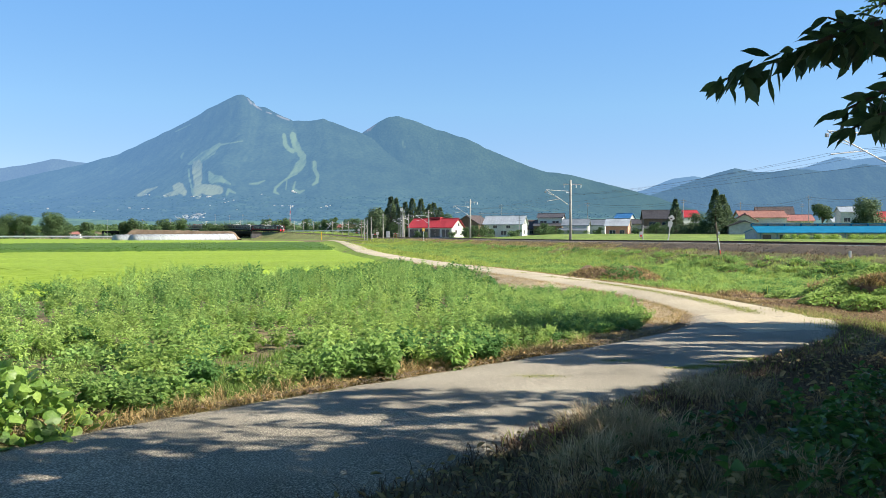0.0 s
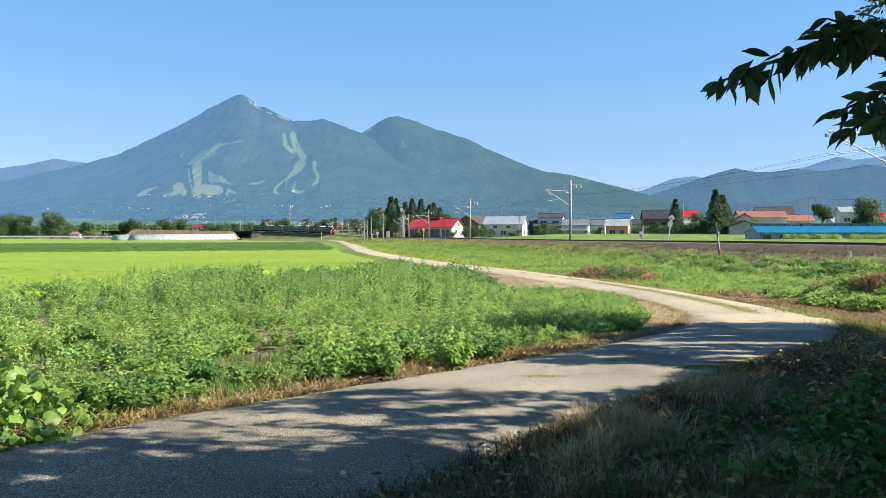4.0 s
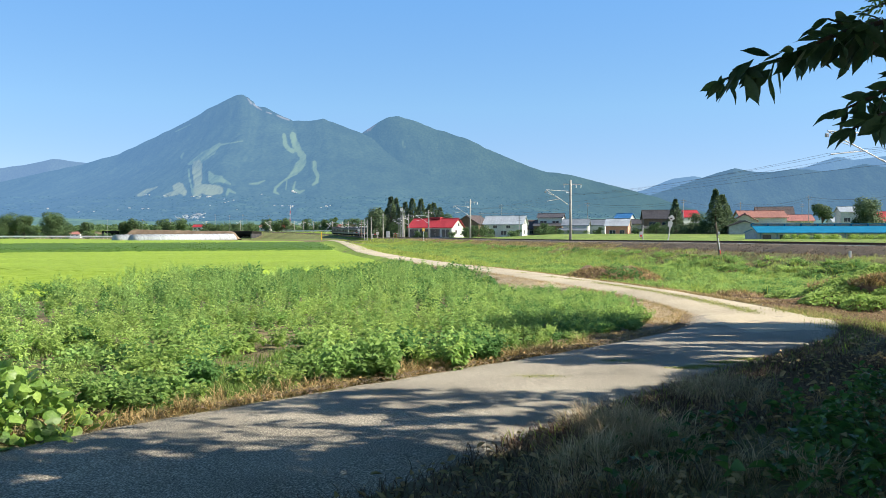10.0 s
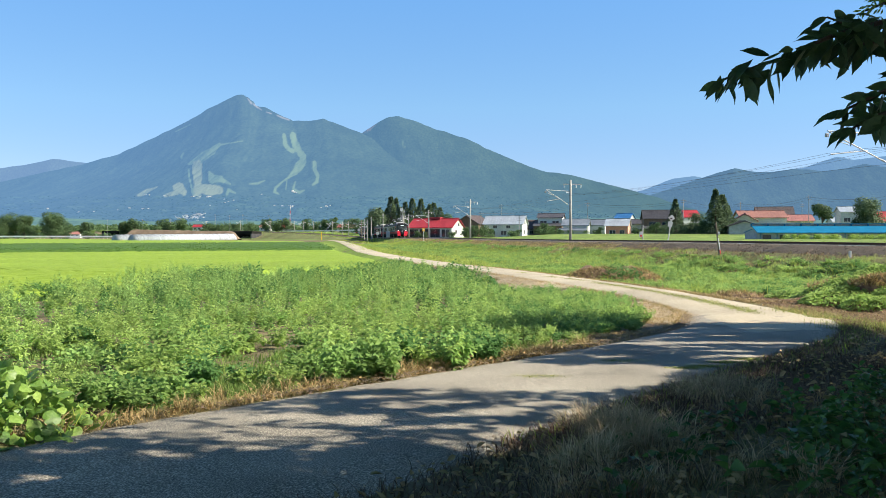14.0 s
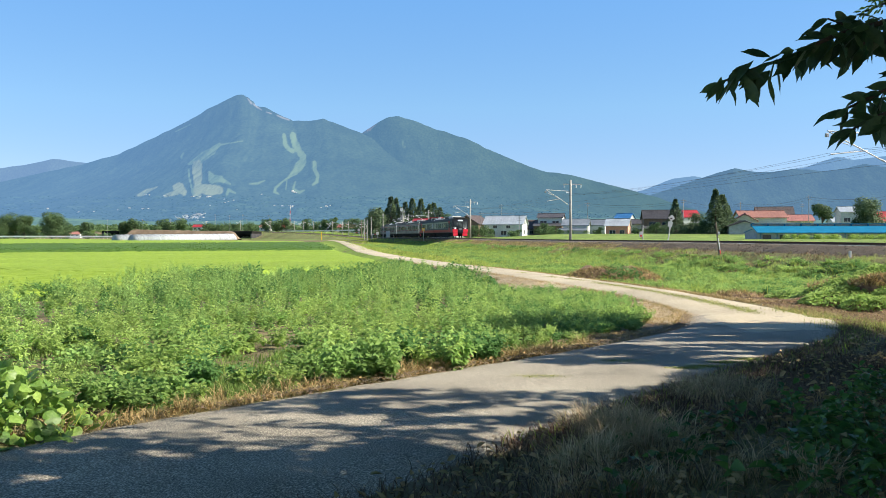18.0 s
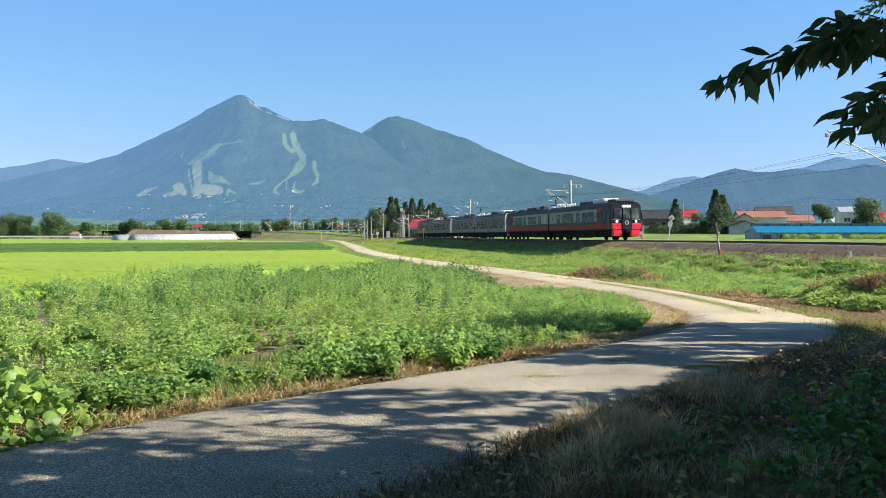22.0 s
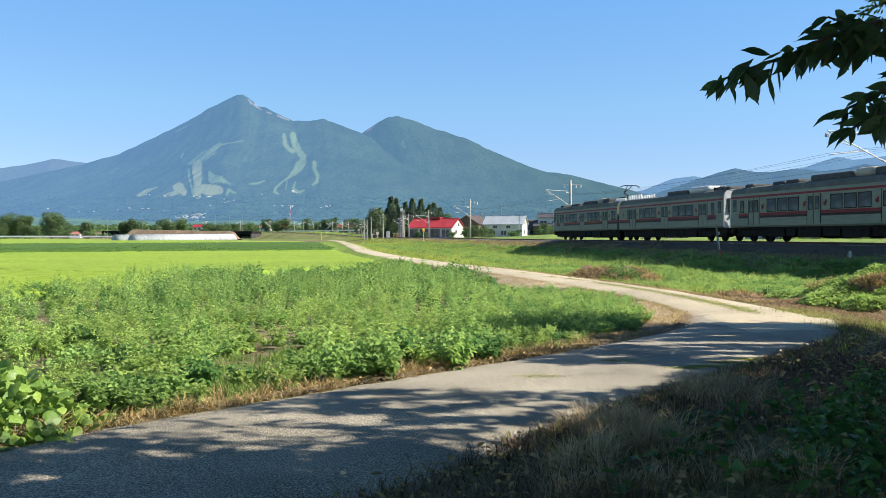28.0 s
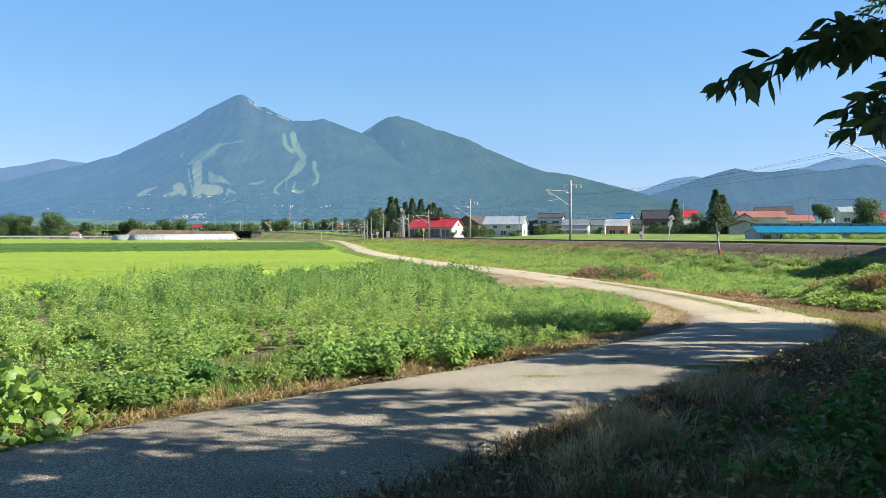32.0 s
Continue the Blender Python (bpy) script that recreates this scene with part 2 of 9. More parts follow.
def mountain_mat(name, haze, strength, forest, drift=0.0):
    """Forest and open grass runs on a far slope; the haze before it is put in as a blue glow."""
    m = mat(name, forest, 0.10, 0.95, 0.5, 0.08, large=0.35, lscale=0.010, stretch=(1, 0.3, 1))
    nt, n = m.node_tree, m.node_tree.nodes
    b = n["Principled BSDF"]
    old = b.inputs["Base Color"].links[0].from_socket
    at = n.new("ShaderNodeVertexColor")
    at.layer_name = "open_ground"
    mx = n.new("ShaderNodeMix")
    mx.data_type = "RGBA"
    nt.links.new(at.outputs["Color"], mx.inputs["B"])
    nt.links.new(at.outputs["Alpha"], mx.inputs["Factor"])
    nt.links.new(old, mx.inputs["A"])
    nt.links.new(mx.outputs["Result"], b.inputs["Base Color"])
    b.inputs["Specular IOR Level"].default_value = 0.0
    # the haze glow is set stronger towards the west, weaker and less blue eastwards
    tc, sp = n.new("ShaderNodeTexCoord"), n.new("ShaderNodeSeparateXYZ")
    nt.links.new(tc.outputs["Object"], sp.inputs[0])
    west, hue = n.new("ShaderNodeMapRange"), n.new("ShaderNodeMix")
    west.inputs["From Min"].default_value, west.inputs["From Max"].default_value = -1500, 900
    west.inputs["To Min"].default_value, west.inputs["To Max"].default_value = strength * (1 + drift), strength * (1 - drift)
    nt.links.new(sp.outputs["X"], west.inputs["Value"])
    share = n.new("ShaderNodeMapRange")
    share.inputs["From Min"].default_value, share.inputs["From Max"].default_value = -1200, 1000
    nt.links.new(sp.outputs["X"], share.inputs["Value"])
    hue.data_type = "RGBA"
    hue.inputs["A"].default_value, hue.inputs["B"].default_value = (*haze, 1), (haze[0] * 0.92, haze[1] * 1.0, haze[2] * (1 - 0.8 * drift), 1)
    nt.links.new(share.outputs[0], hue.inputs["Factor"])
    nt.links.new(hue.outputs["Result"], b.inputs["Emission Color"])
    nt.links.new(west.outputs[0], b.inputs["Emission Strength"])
    return m


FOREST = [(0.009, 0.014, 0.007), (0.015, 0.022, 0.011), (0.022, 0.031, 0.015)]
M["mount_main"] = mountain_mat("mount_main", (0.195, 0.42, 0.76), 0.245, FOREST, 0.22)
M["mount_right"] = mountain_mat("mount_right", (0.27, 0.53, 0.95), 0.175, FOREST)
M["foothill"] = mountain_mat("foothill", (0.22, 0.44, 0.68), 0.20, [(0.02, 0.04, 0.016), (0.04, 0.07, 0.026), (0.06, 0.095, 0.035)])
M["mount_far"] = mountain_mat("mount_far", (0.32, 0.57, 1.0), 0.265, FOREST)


# ---- mesh helpers ----
def link(name, bm, material, parent=None, label="", smooth=False):
    me = bpy.data.meshes.new(name)
    bm.to_mesh(me)
    bm.free()
    if smooth:
        me.polygons.foreach_set("use_smooth", [True] * len(me.polygons))
    for m in (material if isinstance(material, (list, tuple)) else [material]):
        me.materials.append(m)
    ob = new(name, me)
    ob.parent = parent
    if label:
        ob["label"] = label
    return ob


def part(name, bm, material, parent, label="", smooth=False):
    return link(name, bm, material, parent, label, smooth)


def arrays(name, verts, faces, material, parent=None, smooth=False):
    """A mesh object from numpy vertices (N,3) and faces (F,3) or (F,4)."""
    me = bpy.data.meshes.new(name)
    k = faces.shape[1]
    me.vertices.add(len(verts))
    me.vertices.foreach_set("co", np.ascontiguousarray(verts, dtype=np.float32).ravel())
    me.loops.add(faces.size)
    me.loops.foreach_set("vertex_index", np.ascontiguousarray(faces, dtype=np.int32).ravel())
    me.polygons.add(len(faces))
    me.polygons.foreach_set("loop_start", np.arange(0, faces.size, k, dtype=np.int32))
    me.polygons.foreach_set("loop_total", np.full(len(faces), k, dtype=np.int32))
    if smooth:
        me.polygons.foreach_set("use_smooth", np.ones(len(faces), dtype=bool))
    me.update()
    me.validate()
    me.materials.append(material)
    ob = new(name, me)
    ob.parent = parent
    return ob


def grid(name, P, material, parent=None, smooth=True):
    """A sheet from an array of points (a, b, 3)."""
    a, b = P.shape[:2]
    i = np.arange(a * b).reshape(a, b)
    f = np.stack([i[:-1, :-1], i[1:, :-1], i[1:, 1:], i[:-1, 1:]], -1).reshape(-1, 4)
    return arrays(name, P.reshape(-1, 3), f, material, parent, smooth)


def box(bm, x0, x1, y0, y1, z0, z1, bevel=0.0, m=None):
    v = bmesh.ops.create_cube(bm, size=1.0)["verts"]
    for p in v:
        p.co = ((x0 + x1) / 2 + p.co.x * (x1 - x0), (y0 + y1) / 2 + p.co.y * (y1 - y0), (z0 + z1) / 2 + p.co.z * (z1 - z0))
    if bevel:
        e = list({e for p in v for e in p.link_edges})
        r = bmesh.ops.bevel(bm, geom=e, offset=bevel, segments=2, affect="EDGES", profile=0.5)
        v = list({*[p for p in v if p.is_valid], *r["verts"]})
    if m is not None:
        bmesh.ops.transform(bm, matrix=m, verts=[p for p in v if p.is_valid])
    return v


def cyl(bm, p, q, r0, r1=None, n=10):
    """A tapered rod from p to q."""
    p, q = Vector(p), Vector(q)
    r1 = r0 if r1 is None else r1
    d = q - p
    m = Matrix.Translation((p + q) / 2) @ d.to_track_quat("Z", "Y").to_matrix().to_4x4()
    bmesh.ops.create_cone(bm, cap_ends=True, segments=n, radius1=r0, radius2=r1, depth=d.length, matrix=m)


def prism(bm, outline, axis, a0, a1):
    """An outline of (u, v) pairs drawn out along the axis 'x' or 'y' from a0 to a1; v is up."""
    def at(u, v, a):
        return (a, u, v) if axis == "x" else (u, a, v)
    A = [bm.verts.new(at(u, v, a0)) for u, v in outline]
    B = [bm.verts.new(at(u, v, a1)) for u, v in outline]
    n = len(outline)
    for i in range(n):
        bm.faces.new((A[i], A[(i + 1) % n], B[(i + 1) % n], B[i]))
    bm.faces.new(A[::-1])
    bm.faces.new(B)
    bmesh.ops.recalc_face_normals(bm, faces=bm.faces[:])


def thing(name, label, category, at=None, group="", kind=""):
    ob = tagged(new(name), label, category, group, kind)
    if at is not None:
        ob.matrix_basis = at
    return ob


RNG = np.random.default_rng(7)


def spline(pts, n):
    """n points on a smooth line through the given ones (each any number of values)."""
    P = np.array(pts, float)
    P = np.vstack([2 * P[0] - P[1], P, 2 * P[-1] - P[-2]])
    t = np.linspace(0, len(pts) - 1.0001, n)
    i, f = t.astype(int), (t % 1)[:, None]
    a, b, c, d = P[i], P[i + 1], P[i + 2], P[i + 3]
    return 0.5 * (2 * b + (c - a) * f + (2 * a - 5 * b + 4 * c - d) * f ** 2 + (3 * b - a - 3 * c + d) * f ** 3)


def smooth01(x):
    x = np.clip(x, 0, 1)
    return x * x * (3 - 2 * x)


def wave(x, y, s=1.0, seed=0.0):
    """A cheap smooth relief of about -1 to 1."""
    x, y = x * s + seed, y * s - seed
    return (np.sin(1.3 * x + 1.7 * np.sin(0.9 * y)) + np.sin(1.9 * y + 1.3 * np.sin(1.1 * x + 2)) + 0.6 * np.sin(3.1 * x - 2.3 * y + 1)
            + 0.5 * np.sin(4.7 * x + 3.9 * y)) / 3.1


# ---- the railway's line ----
# near-side line of the carriages; q is the way along it, towards the camera
LX, LY, LTH, LQC, LR = 18.87, 63.70, 0.1782, -303.0, 384.0
HALF = 1.475


def line_at(q, off=0.0):
    """Plan place and heading of the track's centre line at q, off metres to the far side of it."""
    if q >= LQC:
        x, y, h = LX + q * math.sin(LTH), LY - q * math.cos(LTH), LTH
    else:
        h = LTH + (LQC - q) / LR
        x = LX + LQC * math.sin(LTH) + LR * (math.cos(h) - math.cos(LTH))
        y = LY - LQC * math.cos(LTH) + LR * (math.sin(h) - math.sin(LTH))
    o = off + HALF
    return x + o * math.cos(h), y + o * math.sin(h), h


def rail_z(q):
    """Height of the rails' top."""
    return float(np.interp(q, [-700, -520, -400, -345, -270, -200, -120, -60, -30, 0, 40, 200], [5.0, 4.3, 2.3, 1.35, 0.85, 1.0, 1.13, 1.14, 1.18, 1.27, 1.29, 1.29]))


_LINE = np.array([(*line_at(q)[:2], rail_z(q)) for q in np.linspace(-640, 160, 801)])


def near_line(x, y):
    """Signed plan distance from the track's centre (right side +), and the rail height there."""
    flat = np.stack([x.ravel(), y.ravel()], 1)
    res = np.empty((len(flat), 2))
    tang = np.gradient(_LINE[:, :2], axis=0)
    tang /= np.linalg.norm(tang, axis=1)[:, None]
    for k in range(0, len(flat), 4000):
        d = flat[k:k + 4000, None] - _LINE[None, ::4, :2]
        j = (d ** 2).sum(-1).argmin(1) * 4
        e = flat[k:k + 4000] - _LINE[j, :2]
        side = -(tang[j, 0] * e[:, 1] - tang[j, 1] * e[:, 0])
        along = np.abs((e * tang[j]).sum(-1))
        res[k:k + 4000, 0] = -np.sign(side) * np.hypot(np.abs(side), np.where(along > 6, along, 0))
        res[k:k + 4000, 1] = _LINE[j, 2]
    return res[:, 0].reshape(x.shape), res[:, 1].reshape(x.shape)


ROAD = [(-7.8, -0.1, 3.5), (-4.3, 3.88, 3.45), (-0.5, 8.36, 3.3), (1.5, 10.7, 3.05), (3.6, 13.1, 2.9), (5.55, 15.7, 2.95), (6.5, 18.3, 2.9)]
TRACK = [(6.3, 17.4, 2.9), (6.6, 19.6, 2.6), (6.5, 22.6, 2.35), (6.1, 26.5, 2.3), (5.3, 31, 2.3), (4.3, 35.5, 2.3), (3.1, 41, 2.2), (1.9, 45.5, 2.2), (0.5, 50, 2.2),
         (-1.3, 57.5, 2.2), (-3.7, 68.5, 2.2), (-7.8, 92, 2.2), (-14.3, 141, 2.3), (-21.5, 195, 2.3), (-28.4, 243, 2.4), (-33.5, 268, 2.4)]
FIELD_Z = -0.55


def road_dist(x, y):
    P = np.vstack([spline(ROAD, 60), spline(TRACK, 160)])
    d = np.hypot(x[..., None] - P[:, 0], y[..., None] - P[:, 1])
    j = d.argmin(-1)
    return d.min(-1) - P[j, 2] / 2, j


def ground_z(x, y):
    """Height of the land."""
    x, y = np.asarray(x, float), np.asarray(y, float)
    shp = x.shape
    x, y = np.atleast_1d(x).ravel(), np.atleast_1d(y).ravel()
    d, rz = near_line(x, y)
    rd, _ = road_dist(x, y)
    far = smooth01((np.hypot(x, y) - 14) / 30)
    low = FIELD_Z * far - 0.10 * (1 - far)
    low = low + 0.05 * wave(x, y, 0.5)
    # the road lies flush with its verge and is carried down to the fields
    low = low + (-0.035 - low) * (1 - smooth01((rd + 0.2) / 2.2)) * (y < 300)
    # bank beside the road, on the side of the trees
    side = (x * 0.75 - y * 0.66) - (-0.55 * 0.75 - 8.4 * 0.66) - 1.55
    bank = smooth01(side / 4.0) * 0.38 * (1 - smooth01((y - 13) / 6))
    low = low + np.where(side > 0, bank, 0)
    # hump of cut growth beside the bend
    low = low + 0.95 * np.exp(-(((x - 11.6) / 2.1) ** 2 + ((y - 22.6) / 1.9) ** 2))
    # embankment and the terrace beyond it
    top = rz - 0.62
    up = np.where(d < 0, smooth01((d + 7.5) / 5.0), 1.0)
    z = low + (top - low) * up
    aside = x / np.maximum(y, 1.0)
    terr = 0.95 + 0.1 * wave(x, y, 0.05) + 0.85 * smooth01((y - 150) / 85) * smooth01((aside - 0.05) / 0.09) * (y > 0) + np.minimum(12.0, 0.0125 * np.maximum(0, y - 340))
    z = np.where(d > 3.2, top + (terr - top) * smooth01((d - 3.2) / 8.0), z)
    return z.reshape(shp)


def gz1(x, y):
    return float(ground_z(np.array([x]), np.array([y]))[0])


# ---- the land ----
def build_ground():
    # rings that widen with distance
    r = np.concatenate([np.linspace(0.0, 30, 76), 30 * 1.034 ** np.arange(1, 145)])
    r = r[r < 4700]
    a = np.concatenate([np.linspace(-38, 38, 261), np.linspace(38, 322, 60)[1:]])
    R, A = np.meshgrid(r, np.radians(a), indexing="ij")
    x, y = R * np.sin(A), R * np.cos(A)
    z = ground_z(x, y)
    z = np.where(R > 900, z - (R - 900) * 0.0003, z)
    tagged(grid("ground", np.stack([x, y, z], -1), M["earth"]), "weedy brown and green farmland soil", "ground", kind="structure")


def ribbon(name, rows, n, material, lift, cross=9, crown=0.02, label="", category="road"):
    P = spline(rows, n)
    T = np.gradient(P[:, :2], axis=0)
    T /= np.linalg.norm(T, axis=1)[:, None]
    N = np.stack([T[:, 1], -T[:, 0]], 1)
    c = np.linspace(-1, 1, cross)
    rg = np.random.default_rng(n)
    far = np.hypot(P[:, 0], P[:, 1])

    def worn(seed):
        k = np.arange(n)
        return (0.045 * wave(k * 0.35, k * 0.0, 1.0, seed) + 0.03 * wave(k * 1.1, k * 0.0, 1.0, seed + 4) + rg.normal(0, 0.012, n)) * np.clip(0.7 + far / 60, 0.7, 2.0)
    half = P[:, 2:] / 2 + np.where(c[None] < 0, worn(3.0)[:, None], worn(8.0)[:, None])
    X = P[:, None, 0] + N[:, None, 0] * c[None] * half
    Y = P[:, None, 1] + N[:, None, 1] * c[None] * half
    Z = ground_z(X, Y) * 0 + lift + crown * (1 - c[None] ** 2) + 0.006 * wave(X, Y, 1.3) * np.exp(-Y / 25)
    Z[:, 0] -= 0.06
    Z[:, -1] -= 0.06
    return tagged(grid(name, np.stack([X, Y, Z], -1), material), label, category, kind="structure")


build_ground()
ribbon("road", ROAD, 240, M["asphalt"], 0.012, label="worn grey asphalt farm road dappled by tree shade")
ribbon("gravel_track", TRACK, 260, M["gravel"], 0.004, label="pale gravel farm track with a grassy middle", category="track")


def field_sheet(name, corners, z0, top, material, nx, ny, rough, label, category):
    """A crop as a block with an uneven top, between four corners given counter-clockwise."""
    c = np.array(corners, float)
    u, v = np.meshgrid(np.linspace(0, 1, nx), np.linspace(0, 1, ny), indexing="ij")
    P = (c[0] * ((1 - u) * (1 - v))[..., None] + c[1] * (u * (1 - v))[..., None] + c[2] * (u * v)[..., None] + c[3] * ((1 - u) * v)[..., None])
    x, y = P[..., 0], P[..., 1]
    h = top + rough * wave(x, y, 2.1) * 0.6 + rough * RNG.normal(0, 0.5, x.shape)
    edge = np.minimum.reduce([u, 1 - u, v, 1 - v]) <= 1e-9
    z = np.where(edge, z0 - 0.1, z0 + h)
    return tagged(grid(name, np.stack([x, y, z], -1), material), label, category, kind="stuff")


RICE_NEAR = [(-62, 24), (-12.4, 25.5), (-11.0, 40.0), (-76, 75)]
RICE_MIDDLE = [(-10.9, 40.1), (-2.9, 53.0), (-12.6, 106), (-76, 75.2)]
BEANS = [(-77, 76), (-12.9, 107), (-28, 203), (-118, 138)]
RICE_FAR = [(-122, 140), (-29, 205), (-41, 262), (-330, 560)]
field_sheet("rice_field", RICE_NEAR, FIELD_Z, 0.45, M["rice"], 150, 150, 0.05, "bright yellow-green rice paddy in full growth", "rice field")
field_sheet("rice_field", RICE_MIDDLE, FIELD_Z, 0.45, M["rice"], 120, 120, 0.05, "bright yellow-green rice paddy in full growth", "rice field")
field_sheet("rice_field", RICE_FAR, FIELD_Z, 0.42, M["rice"], 110, 90, 0.05, "pale yellow-green rice paddy before the embankment", "rice field")
field_sheet("bean_field", BEANS, FIELD_Z, 0.62, M["beans"], 160, 90, 0.10, "dark green bean field in dense leaf", "crop field")


# ---- mountains ----
def prof(rows):
    r = np.array(rows, float)
    px, pe = (r[:, 0] - 784) / 1568 / FOCAL, (416 - r[:, 1]) / 1568 / FOCAL
    return lambda a: np.interp(a, px, pe)


def blur(f, w):
    return lambda a: (f(a - w) + 2 * f(a) + f(a + w)) / 4


SLOPE = {}


def massif(name, ridge, y0, y1, a0, a1, na, ny, power, material, label, rough, opens=()):
    """A mountain side that climbs from y0 to its crest at y1 and falls behind it; ridge gives the crest's slope of sight by bearing."""
    a = np.linspace(a0, a1, na)
    t = np.concatenate([np.linspace(0, 1, ny), [1.05, 1.15, 1.3]])
    A, Tt = np.meshgrid(a, t, indexing="ij")
    Y = y0 + (y1 - y0) * Tt
    X = A * Y
    up = np.clip(Tt, 0, 1)
    # spurs that wander on their way down
    bend = (1 - up) * (0.030 * np.sin(7 * A + 5 * up + 1) + 0.014 * np.sin(23 * A - 9 * up) + 0.007 * np.sin(61 * A + 17 * up))
    crest = ridge(A + bend * np.minimum(1, y1 / 4000)) * y1
    z = crest * (0.30 * up + 0.70 * up ** power)
    z = np.where(Tt > 1, crest * (1 - (Tt - 1) * 1.6), z)
    gul = np.abs(wave(X * 0.02 + 0.8 * np.sin(Y * 0.003), Y * 0.004, 1.0)) - 0.4
    fine = wave(X, Y * 0.22, 0.035) + 0.6 * wave(X, Y * 0.22, 0.083, 2.0)
    z += rough * (gul * 17 * up * (1 - 0.75 * up) * (crest / 400) + fine * 1.6 * (0.25 + up * (1 - up)) * np.clip(crest / 200, 0.2, 1))
    z += RNG.normal(0, 0.05, z.shape) * rough * (0.6 + 0.5 * (1 - up))
    ob = tagged(grid(name, np.stack([X, Y, z + 0.5], -1), material), label, "mountain", kind="structure")
    if not SLOPE:
        SLOPE.update(a0=a0, a1=a1, y=Y[0, :ny], z=z[:, :ny])
    at = ob.data.color_attributes.new("open_ground", "FLOAT_COLOR", "POINT")
    col = np.zeros((na, len(t), 4), np.float32)
    px = 784 + 1568 * FOCAL * A
    py = 416 - 1568 * FOCAL * (z + 0.5 - 1.7) / Y
    jit = 1.1 * wave(X, Y * 0.3, 0.05, 5.0) + 0.8 * wave(X, Y * 0.3, 0.13, 2.0)
    for c, pts in opens:
        p = np.array(pts, float)
        p = np.stack([p[:, 0], p[:, 1], p[:, 2]], 1)
        for (xa, ya, wa), (xb, yb, wb) in zip(p, p[1:]):
            dx, dy = xb - xa, yb - ya
            f = np.clip(((px - xa) * dx + (py - ya) * dy) / max(1e-6, dx * dx + dy * dy), 0, 1)
            w = wa + (wb - wa) * f
            d = np.hypot(px - xa - f * dx, py - ya - f * dy) + jit * np.minimum(1, w / 6)
            k = 0.9 * (1 - smooth01((d - w + 0.9) / 2.0))
            sel = k > col[..., 3]
            for i in range(3):
                col[..., i] = np.where(sel, c[i], col[..., i])
            col[..., 3] = np.maximum(col[..., 3], k)
    at.data.foreach_set("color", col.ravel())
    return ob


RUN, RUNDRY, ROCK, SCREE = (0.075, 0.10, 0.04), (0.125, 0.13, 0.055), (0.11, 0.10, 0.09), (0.22, 0.115, 0.085)
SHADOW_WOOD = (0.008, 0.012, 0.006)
# grass ski runs, bare rock and strips of wood painted shadow-dark, on the main peak: bearing, height of sight, half
# width
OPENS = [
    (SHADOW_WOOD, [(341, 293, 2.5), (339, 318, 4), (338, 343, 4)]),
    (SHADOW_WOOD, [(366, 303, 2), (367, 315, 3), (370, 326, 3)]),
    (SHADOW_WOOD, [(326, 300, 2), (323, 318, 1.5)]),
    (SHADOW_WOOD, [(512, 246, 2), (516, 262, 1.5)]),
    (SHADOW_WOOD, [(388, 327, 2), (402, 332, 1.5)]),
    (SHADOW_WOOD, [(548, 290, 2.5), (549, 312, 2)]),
    (RUN, [(389, 256, 3), (376, 267, 6), (361, 277, 8), (351, 285, 8), (334, 291, 1.5)]),
    (RUNDRY, [(350, 291, 9), (349, 302, 9), (350, 316, 8), (350, 330, 6), (350, 345, 7)]),
    (RUN, [(334, 300, 1.5), (337, 320, 2.5), (342, 344, 2.5)]),
    (RUN, [(371, 306, 3), (376, 317, 8), (390, 317, 6), (408, 326, 1.2)]),
    (RUNDRY, [(356, 335, 8), (371, 336, 10), (387, 337, 8)]),
    (RUN, [(402, 344, 2.5), (405, 337, 3), (417, 342, 1.5)]),
    (RUNDRY, [(311, 332, 5), (318, 333, 9), (325, 340, 6)]),
    (RUNDRY, [(293, 347, 2.5), (302, 344, 4), (312, 342, 5)]),
    (RUNDRY, [(245, 346, 2), (254, 343, 4), (262, 338, 3), (279, 331, 1)]),
    (RUN, [(322, 279, 2.5), (325, 272, 1.5)]),
    (RUN, [(311, 234, 0.8), (338, 221, 0.8)]),
    (RUN, [(390, 257, 1.2), (430, 250, 0.8)]),
    (RUN, [(503, 239, 3), (505, 255, 4), (511, 264, 3.5), (519, 268, 4)]),
    (RUN, [(519, 239, 5), (522, 252, 6), (528, 266, 6), (536, 277, 6), (537, 285, 6), (530, 295, 8), (522, 305, 5), (512, 314, 2), (500, 322, 1.2), (488, 333, 2.2), (486, 340, 2.4), (494, 344, 1.2)]),
    (RUN, [(557, 288, 3.5), (557, 301, 4), (563, 312, 2.8), (561, 322, 3), (553, 328, 1.2)]),
    (RUN, [(523, 322, 1.2), (519, 335, 2.2), (530, 341, 2.5), (539, 337, 1)]),
    (RUN, [(508, 320, 0.9), (506, 336, 1.0)]),
    (RUN, [(442, 326, 1), (456, 325, 2), (469, 320, 1)]),
    (ROCK, [(439, 175, 0.8), (446, 184, 2.0)]),
    (ROCK, [(451, 186, 2.2), (456, 190, 1.6), (464, 196, 0.6)]),
    (ROCK, [(472, 199, 0.6), (481, 202, 0.8)]),
    (ROCK, [(491, 205, 0.9), (500, 209, 1.5), (512, 213, 1.1)]),
]
_rg = np.random.default_rng(31)
